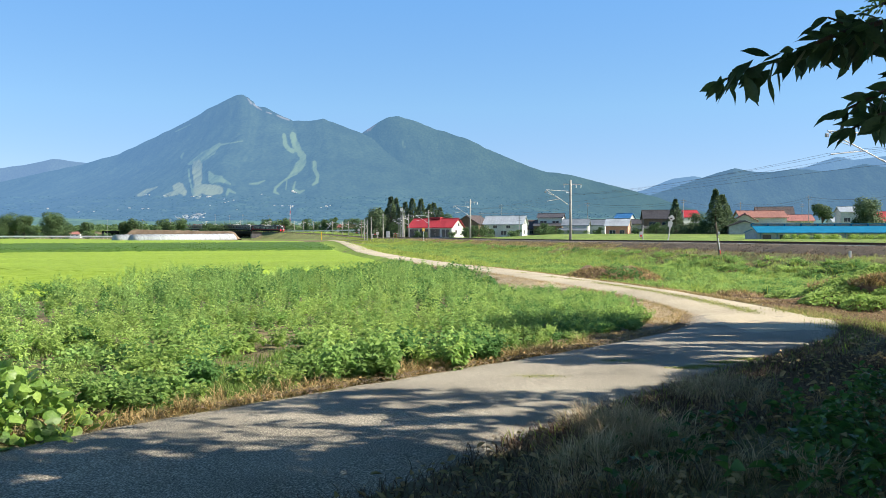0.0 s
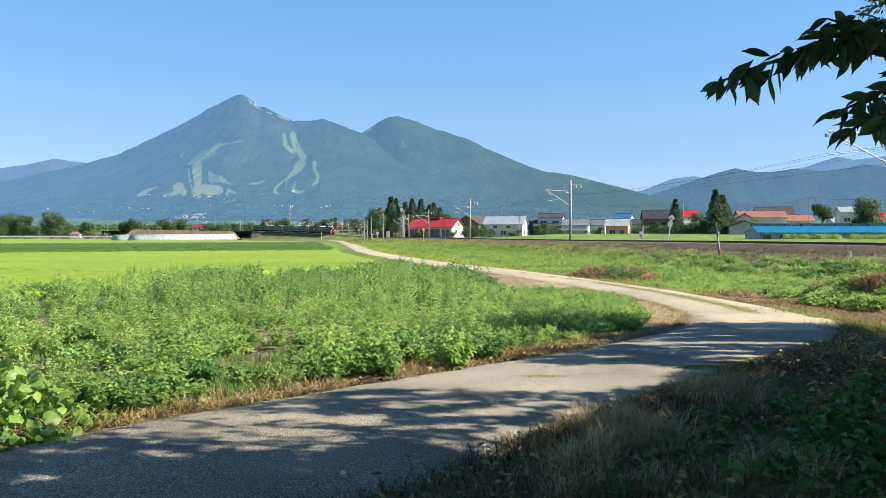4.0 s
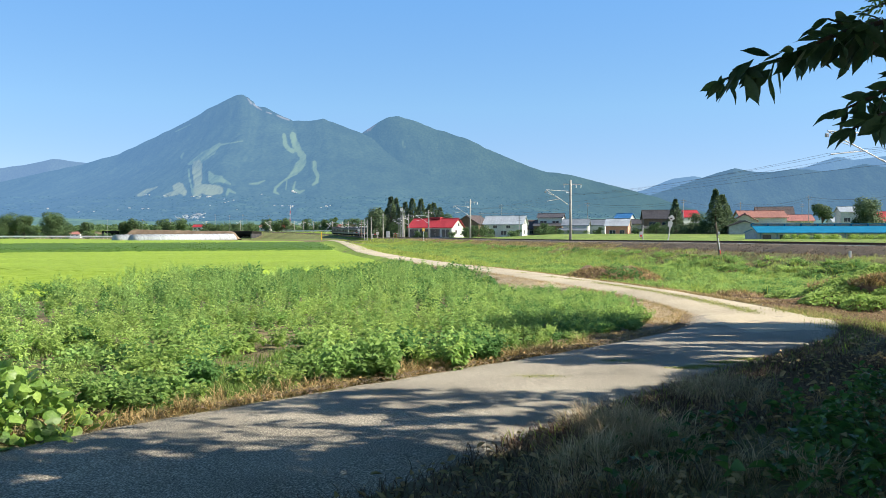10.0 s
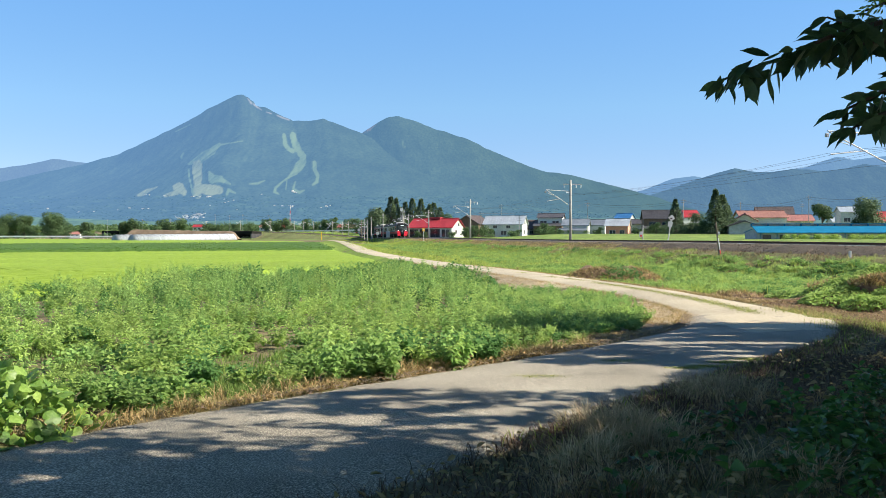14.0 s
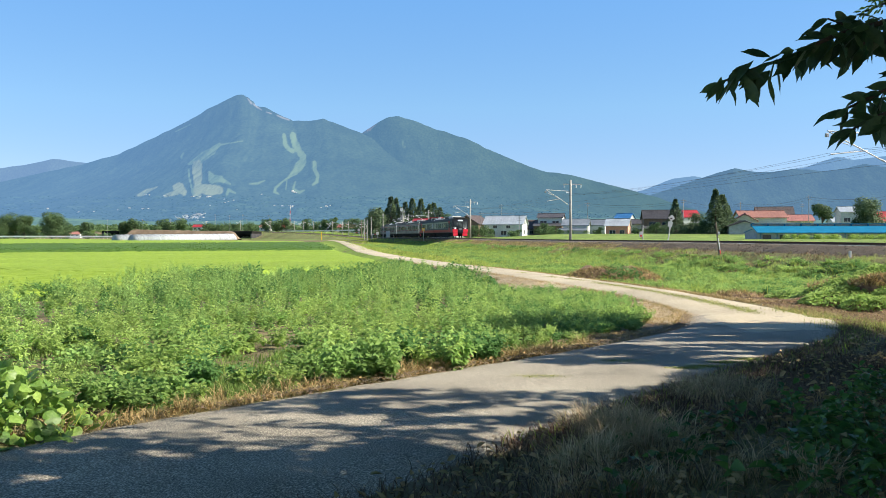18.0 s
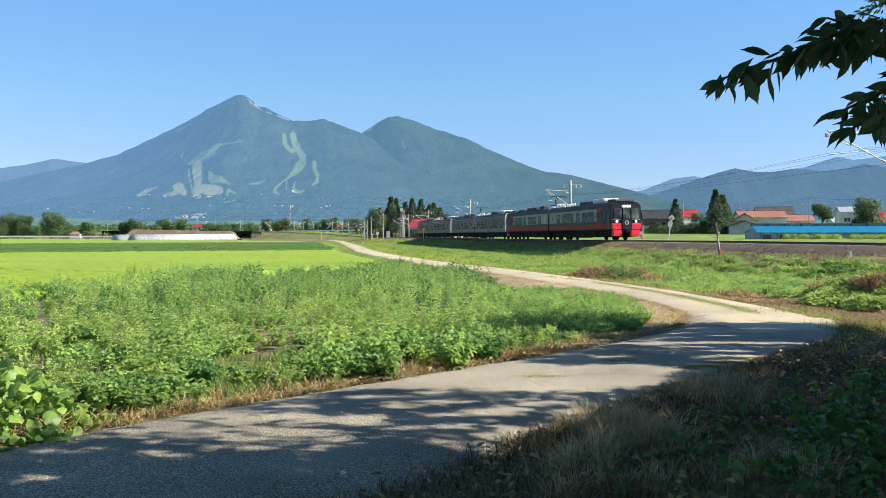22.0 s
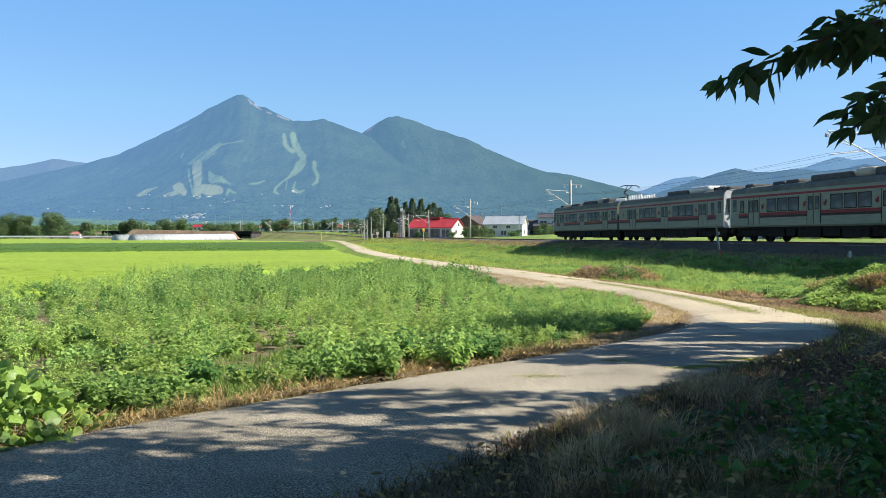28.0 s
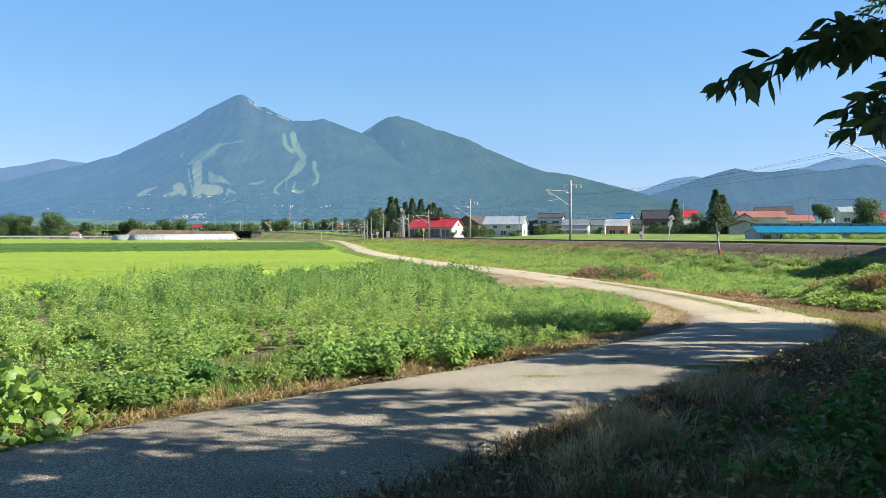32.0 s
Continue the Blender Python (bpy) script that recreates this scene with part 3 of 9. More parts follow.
for _ in range(260):
    # copses, fields and clearings on the mountain's foot
    _u, _v, _w = _rg.uniform(-40, 1150), _rg.uniform(348, 393), _rg.uniform(0.5, 1.9)
    _c = ((0.006, 0.010, 0.005), (0.009, 0.014, 0.007), (0.031, 0.044, 0.02), (0.026, 0.042, 0.017))[int(_rg.integers(0, 4))]
    _l = _rg.uniform(4, 30)
    OPENS.append((_c, [(_u, _v, _w * 0.5), (_u + _l * 0.5, _v + _rg.uniform(-1.5, 1.5), _w), (_u + _l, _v + _rg.uniform(-2, 2), _w * 0.4)]))
OPENS2 = [(SCREE, [(641, 233, 3.5), (652, 229, 4), (663, 222, 2)]), (RUN, [(712, 250, 1), (716, 262, 1.5)])]
main_ridge = prof([(-700, 330), (0, 322), (150, 290), (210, 273), (265, 248), (320, 221), (360, 199), (400, 177), (418, 169), (424, 167), (431, 168), (436, 171), (441, 172), (445, 178), (450, 180), (453, 187), (461, 189),
                   (470, 190), (495, 203), (520, 214), (548, 214), (572, 210), (600, 220), (640, 236), (700, 266), (780, 300), (900, 335), (1100, 372), (1400, 400), (2400, 410)])
second_ridge = prof([(300, 300), (520, 270), (600, 250), (640, 236), (668, 217), (690, 207), (703, 205), (730, 213), (775, 230), (830, 247), (860, 263), (906, 282), (931, 293), (966, 304),
                     (1009, 309), (1055, 321), (1108, 334), (1150, 346), (1300, 372), (1600, 400)])
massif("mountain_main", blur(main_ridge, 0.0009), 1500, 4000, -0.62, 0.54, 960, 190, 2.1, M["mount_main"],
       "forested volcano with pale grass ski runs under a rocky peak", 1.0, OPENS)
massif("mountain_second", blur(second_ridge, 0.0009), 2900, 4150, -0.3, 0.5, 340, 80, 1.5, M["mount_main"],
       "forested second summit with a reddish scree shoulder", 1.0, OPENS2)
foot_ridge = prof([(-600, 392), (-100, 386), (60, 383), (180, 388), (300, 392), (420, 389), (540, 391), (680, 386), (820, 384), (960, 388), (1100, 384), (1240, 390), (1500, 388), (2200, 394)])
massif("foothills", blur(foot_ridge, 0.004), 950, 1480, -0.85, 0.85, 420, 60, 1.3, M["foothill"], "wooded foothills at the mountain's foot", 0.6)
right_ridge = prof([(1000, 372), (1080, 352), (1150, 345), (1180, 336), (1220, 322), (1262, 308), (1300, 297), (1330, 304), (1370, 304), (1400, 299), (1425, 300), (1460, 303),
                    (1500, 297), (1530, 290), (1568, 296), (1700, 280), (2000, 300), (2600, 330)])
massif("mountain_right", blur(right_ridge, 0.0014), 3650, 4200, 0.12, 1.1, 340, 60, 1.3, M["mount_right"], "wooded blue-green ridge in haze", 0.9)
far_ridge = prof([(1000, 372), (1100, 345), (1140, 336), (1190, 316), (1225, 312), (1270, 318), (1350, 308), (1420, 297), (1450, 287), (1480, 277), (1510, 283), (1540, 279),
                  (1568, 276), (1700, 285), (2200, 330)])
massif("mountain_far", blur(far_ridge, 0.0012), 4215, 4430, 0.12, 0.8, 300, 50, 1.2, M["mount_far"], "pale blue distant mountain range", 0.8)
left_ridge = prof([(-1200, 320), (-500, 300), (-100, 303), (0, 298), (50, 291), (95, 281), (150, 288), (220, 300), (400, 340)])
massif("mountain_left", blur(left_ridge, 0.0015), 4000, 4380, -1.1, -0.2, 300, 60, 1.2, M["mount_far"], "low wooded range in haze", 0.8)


# ---- railway ----
def sweep(section, q0, q1, step, closed=True):
    """Points of a section (off, height over the rails' top) carried along the line."""
    qs = np.arange(q0, q1 + 0.01, step)
    P = np.zeros((len(qs), len(section) + (1 if closed else 0), 3))
    sec = list(section) + ([section[0]] if closed else [])
    for i, q in enumerate(qs):
        z = rail_z(q)
        for j, (o, h) in enumerate(sec):
            x, y, _ = line_at(q, o)
            P[i, j] = (x, y, z + h)
    return P


def build_railway():
    # the far curve's bank, from the fields up to the ballast
    for qa, qb, mt, lb in ((-632, -520, "bare_soil", "brown earth bank of the curved railway"), (-486, -215, "rough_grass", "grassy bank of the curved railway")):
        Pb = sweep([(-12, -3), (-7.5, -1.6), (-3.4, -0.75), (3.4, -0.75), (7.5, -1.6), (12, -3)], qa, qb, 3.0, False)
        Pb[:, (0, -1), 2] = FIELD_Z - 0.3
        Pb[:, (1, -2), 2] = FIELD_Z * 0.45 + (Pb[:, 2:3, 2] - 0.1) * 0.5
        tagged(grid("railway_bank", Pb, M[mt]), lb, "embankment", kind="structure")
    bed = sweep([(-3.5, -0.95), (-2.8, -0.60), (-1.75, -0.20), (-1.0, -0.17), (0, -0.17), (1.0, -0.17), (1.75, -0.20), (3.0, -0.62), (3.8, -0.85)], -600, 130, 1.0, False)
    bed[:, 1:-1, 2] += RNG.normal(0, 0.02, bed[:, 1:-1, 2].shape)
    tagged(grid("track_bed", bed, M["ballast"], smooth=False), "grey-brown stone ballast bed of the railway", "ballast", kind="structure")
    tr = thing("railway_track", "single railway track with rusty steel rails on concrete sleepers", "railway track", kind="structure")
    for o in (-0.5335, 0.5335):
        c = 0.032
        grid("rail", sweep([(o - c, 0), (o + c, 0), (o + c, -0.045), (o + 0.01, -0.06), (o + 0.01, -0.12), (o + 0.065, -0.15), (o - 0.065, -0.15),
                            (o - 0.01, -0.12), (o - 0.01, -0.06), (o - c, -0.045)], -600, 130, 4.0), M["rail"], tr, False)
    bm = bmesh.new()
    box(bm, -0.12, 0.12, -1.0, 1.0, -0.12, 0.03, 0.02)
    first = part("sleeper", bm, M["concrete"], tr)
    for i in range(230):
        q = 60 - i * 0.62
        s = first if i == 0 else new("sleeper", first.data)
        s.parent = tr
        x, y, h = line_at(q)
        s.matrix_basis = pose(x, y, rail_z(q) - 0.17, 0, 0, 90 + math.degrees(h) - 90 + 90)
    # loose stones on the near shoulder
    n = 15000
    q = RNG.uniform(-130, 45, n)
    o = RNG.uniform(-3.5, -1.3, n)
    P = np.array([(*line_at(a, b)[:2], rail_z(a)) for a, b in zip(q, o)])
    P[:, 2] += np.interp(o, [-3.5, -2.8, -1.75, -1.0], [-0.95, -0.60, -0.20, -0.17]) + 0.015
    s = RNG.uniform(0.022, 0.055, n)
    base = np.array([(1, 0, 0), (-0.5, 0.8, 0), (-0.5, -0.8, 0), (0.1, 0.1, 0.8), (0, 0, -0.5)])
    V = P[:, None] + base[None] * s[:, None, None] * RNG.uniform(0.7, 1.3, (n, 5, 3))
    f = np.array([(0, 1, 3), (1, 2, 3), (2, 0, 3), (1, 0, 4), (2, 1, 4), (0, 2, 4)])
    F = (np.arange(n)[:, None, None] * 5 + f[None]).reshape(-1, 3)
    tagged(arrays("ballast_stones", V.reshape(-1, 3), F, M["stone"]), "loose grey and brown ballast stones", "stones", kind="stuff")


M["grit"] = mat("grit", [(0.10, 0.075, 0.05), (0.21, 0.165, 0.115)], 6, 0.95, island=0.4)
M["stone"] = mat("stone", [(0.09, 0.07, 0.055), (0.19, 0.155, 0.125)], 5, 0.95, island=0.45)
build_railway()


def catenary_pole(q, off=2.85, height=7.1, arm=True, name="catenary_pole", beam=True, reach=3.1):
    x, y, h = line_at(q, off)
    z = rail_z(q) - 0.6
    t = thing(name, "grey concrete railway pole with bracket arm and insulators", "utility pole",
              pose(x, y, z, 0, 0, math.degrees(h)), "railway poles")
    bm = bmesh.new()
    cyl(bm, (0, 0, -0.3), (0, 0, height), 0.17, 0.12, 12)
    part("pole_shaft", bm, M["concrete"], t, smooth=True)
    if beam:
        bm = bmesh.new()
        box(bm, -0.9, 1.35, -0.04, 0.04, height - 0.55, height - 0.45)
        part("cross_beam", bm, M["steel"], t)
        for ox in (-0.85, 0.7, 1.3):
            bm = bmesh.new()
            cyl(bm, (ox, 0, height - 0.55), (ox, 0, height - 0.95), 0.045, 0.06, 8)
            part("insulator", bm, M["insulator"], t)
    if arm:
        for nm, a, b, r in (("top_arm", (-0.12, 0, height - 1.35), (-reach, 0, height - 1.2), 0.036), ("brace_arm", (-0.12, 0, height - 3.05), (-reach + 0.1, 0, height - 1.25), 0.042),
                            ("steady_arm", (-1.5, 0, height - 2.3), (-reach + 0.2, 0, height - 2.55), 0.03), ("drop_arm", (-reach + 0.3, 0, height - 1.65), (-reach + 1.4, 0, height - 2.0), 0.025)):
            bm = bmesh.new()
            cyl(bm, a, b, r, n=8)
            part(nm, bm, M["white_paint"], t)
        for a, b in (((-0.15, 0, height - 1.55), (-0.55, 0, height - 1.53)), ((-0.2, 0, height - 3.0), (-0.55, 0, height - 2.82))):
            bm = bmesh.new()
            cyl(bm, a, b, 0.055, n=8)
            part("insulator", bm, M["insulator"], t)
        bm = bmesh.new()
        box(bm, -reach - 0.14, -reach + 0.06, -0.07, 0.07, height - 1.56, height - 1.34, 0.03)
        part("clamp", bm, M["steel"], t)
    return t


POLES = [12.5, -43.6, -101.9, -149.8, -184.0, -248.0, -290.0, -325.5, -357.5, -389.5, -420.5, -449.5, -482.5, -520.0, -560.0, -600.0]
catenary_pole(POLES[0], 3.85, 8.25, reach=4.1)
for _q in POLES[1:3]:
    catenary_pole(_q, height=7.75)
for _q in POLES[3:]:
    catenary_pole(_q)
for _q in (-197.5, -312.5, -371.5, -437.0):
    catenary_pole(_q, 3.1, 6.9, reach=3.0)


def wire(name, off, lift, sag, radius, label, qs=None):
    bm = bmesh.new()
    for a, b in zip(qs or [62.0] + POLES[:9], (qs or [62.0] + POLES[:9])[1:]):
        prev = None
        for k in range(9):
            f = k / 8
            q = a + (b - a) * f
            x, y, _ = line_at(q, off)
            p = Vector((x, y, rail_z(a) * (1 - f) + rail_z(b) * f - 0.6 + lift - sag * 4 * f * (1 - f)))
            if prev is not None:
                cyl(bm, prev, p, radius, n=5)
            prev = p
    return tagged(link(name, bm, M["wire"]), label, "wire")


wire("messenger_wire", -0.2, 5.75, 0.55, 0.007, "dark sagging overhead wire strung from bracket arms")
wire("contact_wire", -0.05, 4.75, 0.05, 0.007, "dark overhead contact wire above the rails")
wire("feeder_wire", 2.0, 6.05, 0.5, 0.007, "dark sagging feeder wire along the pole tops")
wire("feeder_wire", 3.55, 6.05, 0.5, 0.007, "dark sagging feeder wire along the pole tops")
wire("feeder_wire", 4.15, 6.05, 0.6, 0.007, "dark sagging feeder wire along the pole tops")


# ---- train ----
def body_section(w=HALF):
    """Side of a carriage: from the sill up and over the roof."""
    half = [(w - 0.06, 0.92), (w, 1.02), (w, 2.75), (w - 0.02, 3.12), (w - 0.08, 3.34), (w - 0.25, 3.49), (w - 0.7, 3.59), (0.0, 3.65)]
    return half + [(-u, v) for u, v in half[-2::-1]]


def window_unit(t, x, z, w, h, side, panes=1):
    """A framed window on the carriage's side."""
    y = side * (HALF + 0.004)
    key = (round(w, 2), round(h, 2), panes)
    if key not in _WIN:
        bm = bmesh.new()
        s = 0.05
        for a0, a1, c0, c1 in ((-w / 2, w / 2, h / 2 - s, h / 2), (-w / 2, w / 2, -h / 2, -h / 2 + s), (-w / 2, -w / 2 + s, -h / 2, h / 2), (w / 2 - s, w / 2, -h / 2, h / 2)):
            box(bm, a0, a1, -0.012, 0.012, c0, c1)
        f = link("window_frame", bm, M["under"])
        bm = bmesh.new()
        box(bm, -w / 2 + s / 2, w / 2 - s / 2, -0.008, 0.008, -h / 2 + s / 2, h / 2 - s / 2)
        g = link("pane", bm, M["car_glass"])
        _WIN[key] = (f.data, g.data)
        bpy.data.objects.remove(f)
        bpy.data.objects.remove(g)
    fd, gd = _WIN[key]
    f = new("window", fd)
    f.parent, f.location = t, (x, y, z)
    g = new("pane", gd)
    g.parent, g.location = f, (0, 0, 0)


_WIN = {}
# pale blotches put light from the far-side windows into the glass colour
M["car_glass"] = mat("car_glass", [(0.02, 0.025, 0.025), (0.055, 0.065, 0.062), (0.13, 0.15, 0.14)], 1.1, 0.12, spec=0.22)


def bogie(t, x):
    bm = bmesh.new()
    for s in (-1, 1):
        box(bm, -1.7, 1.7, s * 1.0 - 0.09, s * 1.0 + 0.09, 0.34, 0.80, 0.08)
        for ax in (-1.05, 1.05):
            box(bm, ax - 0.22, ax + 0.22, s * 0.98 - 0.12, s * 0.98 + 0.12, 0.26, 0.60, 0.04)
            cyl(bm, (ax - 0.3, s * 0.98, 0.45), (ax - 0.3, s * 0.98, 0.85), 0.09)
        cyl(bm, (0, s * 0.8, 0.55), (0, s * 0.8, 0.95), 0.25, n=14)
    box(bm, -0.35, 0.35, -0.9, 0.9, 0.45, 0.75, 0.04)
    b = part("bogie", bm, M["under"], t)
    b.location.x = x
    for ax in (-1.05, 1.05):
        for s in (-1, 1):
            bm = bmesh.new()
            cyl(bm, (0, -0.06, 0), (0, 0.06, 0), 0.42, n=24)
            cyl(bm, (0, 0.05 * s * -1, 0), (0, 0.09 * s * -1, 0), 0.45, n=24)
            w = part("wheel", bm, M["under"], b)
            w.location = (ax, s * 0.58, 0.43)


def carriage(name, label, style, first):
    """A carriage with its cab end towards +x, 19.6 m long; z is up from the rails' top."""
    t = thing(name, label, "train carriage", group="train carriages")
    L0, L1 = -9.75, 9.45
    fruit = style == "dark"
    wall = M["car_dark"] if fruit else M["stainless"]
    bm = bmesh.new()
    prism(bm, body_section(), "x", L0, L1)
    part("body_shell", bm, wall, t)
    bm = bmesh.new()
    prism(bm, [(u * 1.004, v + 0.006) for u, v in body_section()[3:-3]], "x", L0 + 0.02, L1 - 0.05)
    part("roof_skin", bm, M["car_roof"] if fruit else M["roof_plain"], t)
    # rain gutters and sill
    for s in (-1, 1):
        bm = bmesh.new()
        box(bm, L0 + 0.05, L1 - 0.1, s * (HALF - 0.055) - 0.03, s * (HALF - 0.055) + 0.03, 3.10, 3.15)
        part("gutter", bm, M["car_roof"], t)
        def band(nm, x0, x1, z0, z1, mt, lift=0.004):
            b2 = bmesh.new()
            box(b2, x0, x1, s * (HALF - 0.01) - 0.012 - lift * 0, s * (HALF - 0.01) + 0.012 + lift, z0, z1) if s > 0 else box(b2, x0, x1, s * (HALF - 0.01) - 0.012 - lift, s * (HALF - 0.01) + 0.012, z0, z1)
            return part(nm, b2, mt, t)
        if fruit:
            band("red_band", L0 + 0.02, L1 - 0.02, 1.03, 1.50, M["car_red"])
            band("cream_panel", L0 + 0.15, 5.78, 1.79, 2.97, M["car_cream"])
            band("red_door", 5.92, 7.24, 1.06, 3.08, M["door_red"], 0.010)
            band("cab_door", 8.5, 9.2, 1.12, 3.0, M["cab_black"], 0.010)
            for x in (-6.4, -4.36, -3.12, -1.9, 0.18, 2.1, 3.3, 4.54):
                window_unit(t, x, 2.28, 1.08, 0.88, s)
            if not first:
                band("blind_panel", -9.15, -8.15, 1.86, 2.68, M["grey_wall"], 0.008)
            for x in ([-8.45, 5.6] if first else [5.6]):
                b2 = bmesh.new()
                y0 = s * (HALF + 0.01)
                box(b2, x - 0.10, x + 0.10, y0 - 0.02, y0 + 0.02, 2.12, 2.32, 0.01)
                box(b2, x - 0.05, x + 0.05, y0 - 0.02, y0 + 0.02, 2.32, 2.5, 0.01)
                part("lamp_emblem", b2, M["car_dark"], t, "dark lantern-shaped emblem")
            for x in (6.25, 6.9):
                window_unit(t, x, 2.25, 0.42, 0.85, s)
                t.children[-1].location.y += s * 0.012
            window_unit(t, 7.86, 2.35, 0.55, 0.85, s)
            window_unit(t, 8.85, 2.4, 0.5, 0.8, s)
            t.children[-1].location.y += s * 0.012
        else:
            band("upper_stripe", L0 + 0.02, L1 - 0.02, 2.83, 2.95, M["stripe_red"])
            for x0, x1 in ((-9.7, -7.35), (-5.95, -0.82), (0.6, 5.75), (7.2, 8.4)):
                band("waist_stripe", x0, x1, 1.665, 1.82, M["stripe_red"])
                band("lower_stripe", x0, x1, 1.51, 1.66, M["stripe_dark"])
            for dx in (-6.62, -0.1, 6.48):
                b2 = bmesh.new()
                y0 = s * (HALF + 0.003)
                for k in (-1, 1):
                    box(b2, dx + k * 0.32 - 0.305, dx + k * 0.32 + 0.305, y0 - 0.012, y0 + 0.012, 1.08, 2.78, 0.008)
                d = part("door", b2, M["door_steel"], t, "ribbed steel double sliding door")
                b2 = bmesh.new()
                for k in (-0.68, -0.012, 0.645):
                    box(b2, dx + k, dx + k + 0.03, y0 - 0.01, y0 + 0.016, 1.08, 2.79)
                part("door_edge", b2, M["under"], d)
                for k in (-1, 1):
                    window_unit(d, dx + k * 0.32, 2.26, 0.42, 0.78, s)
                    d.children[-1].location.y += s * 0.012
            for x in (-4.62, -3.42, -2.2, 1.96, 3.16, 4.38):
                window_unit(t, x, 2.27, 1.08, 0.82, s)
            for bx0 in (5.42, 0.85, -1.15, -5.6, -8.7 if first else -7.75):
                b2 = bmesh.new()
                y0 = s * (HALF + 0.006)
                cyl(b2, (bx0, y0 - 0.012, 2.2), (bx0, y0 + 0.012, 2.2), 0.13, n=12)
                box(b2, bx0 - 0.16, bx0 - 0.04, y0 - 0.01, y0 + 0.01, 2.26, 2.4, 0.004)
                part("red_badge", b2, M["stripe_red"], t, "round red badge")
            window_unit(t, -7.62 if first else -8.78, 2.27, 0.5 if first else 1.05, 0.82, s)
            window_unit(t, 7.95, 2.27, 0.45, 0.82, s)
            window_unit(t, 8.95, 2.35, 0.45, 0.8, s)
    # cab end
    bm = bmesh.new()
    prism(bm, [(u * 0.985, v - (0.02 if v > 2 else 0)) for u, v in body_section()], "x", L1, L1 + 0.34)
    for v in bm.verts:
        if v.co.x > L1 + 0.2:
            v.co.x -= 0.10 * abs(v.co.y) + max(0, v.co.z - 2.0) * 0.08
    cab = part("cab_front", bm, M["cab_black"] if fruit else M["white_paint"], t)
    fx = L1 + 0.32
    for y0, y1 in ((-1.22, -0.46), (0.46, 1.22), (-0.36, 0.36)):
        bm = bmesh.new()
        box(bm, fx - 0.02, fx + 0.035, y0, y1, 1.98, 2.95, 0.03)
        for v in bm.verts:
            v.co.x -= max(0, v.co.z - 2.0) * 0.08 + 0.10 * abs(v.co.y)
        part("windscreen", bm, M["car_glass"], cab)
    if not fruit:
        bm = bmesh.new()
        box(bm, fx - 0.3, fx - 0.03, -1.22, 1.22, 1.3, 3.2, 0.06)
        for v in bm.verts:
            v.co.x -= max(0, v.co.z - 2.0) * 0.08 + 0.10 * abs(v.co.y)
        part("black_mask", bm, M["cab_black"], cab)
    bm = bmesh.new()
    box(bm, fx - 0.3, fx - 0.055, -0.42, 0.42, 3.02, 3.27, 0.03)
    part("destination_display", bm, M["display"], cab)
    for s in (-1, 1):
        if fruit:
            bm = bmesh.new()
            box(bm, L1 - 0.25, fx - 0.02, s * 0.96 - 0.47, s * 0.96 + 0.47, 0.98, 1.56, 0.05)
            part("red_corner", bm, M["cab_red"], cab)
            bm = bmesh.new()
            box(bm, L1 - 0.22, fx - 0.04, s * 0.86 - 0.42, s * 0.86 + 0.42, 0.36, 0.975, 0.05)
            part("skirt", bm, M["cab_red"], cab)
            bm = bmesh.new()
            box(bm, fx - 0.2, fx - 0.06, s * 0.95 - 0.38, s * 0.95 + 0.38, 1.92, 1.96, 0.01)
            part("trim_strip", bm, M["white_paint"], cab)
        else:
            bm = bmesh.new()
            box(bm, L1 - 0.2, fx - 0.06, s * 0.9 - 0.45, s * 0.9 + 0.45, 0.5, 0.92, 0.06)
            part("skirt", bm, M["under"], cab)
        bm = bmesh.new()
        cyl(bm, (fx - 0.16, s * 0.93, 1.74), (fx - 0.045, s * 0.93, 1.74), 0.085, n=14)
        part("head_lamp", bm, M["head_lamp"] if fruit else M["car_glass"], cab)
    bm = bmesh.new()
    box(bm, fx - 0.1, fx + 0.02, -0.42, 0.42, 0.98, 1.9, 0.05)
    part("end_door", bm, M["cab_black"] if fruit else M["grey_wall"], cab)
    if fruit:
        bm = bmesh.new()
        cyl(bm, (fx, 0, 1.62), (fx + 0.035, 0, 1.62), 0.19, n=20)
        part("round_plate", bm, M["white_paint"], cab, "round white plate")
        bm = bmesh.new()
        cyl(bm, (fx + 0.03, 0, 1.62), (fx + 0.045, 0, 1.62), 0.13, n=20)
        part("plate_centre", bm, M["cab_black"], cab)
    bm = bmesh.new()
    box(bm, fx - 0.2, fx + 0.32, -0.14, 0.14, 0.62, 0.92, 0.03)
    box(bm, fx + 0.2, fx + 0.42, -0.22, 0.22, 0.68, 0.9, 0.03)
    part("coupler", bm, M["under"], t)
    # gangway end
    bm = bmesh.new()
    box(bm, L0 - 0.26, L0 + 0.02, -0.55, 0.55, 1.05, 3.0, 0.05)
    part("gangway_bellows", bm, M["under"], t)
    bm = bmesh.new()
    cyl(bm, (L0 - 0.06, -HALF + 0.12, 3.2), (L0 - 0.06, -HALF + 0.12, 3.05), 0.05)
    box(bm, L0 - 0.10, L0 + 0.01, -HALF + 0.05, -HALF + 0.4, 3.16, 3.5, 0.02)
    part("end_vent", bm, M["white_paint"], t)
    # underframe
    bm = bmesh.new()
    box(bm, L0 + 0.1, L1 - 0.1, -1.3, 1.3, 0.80, 0.97)
    part("underframe", bm, M["under"], t)
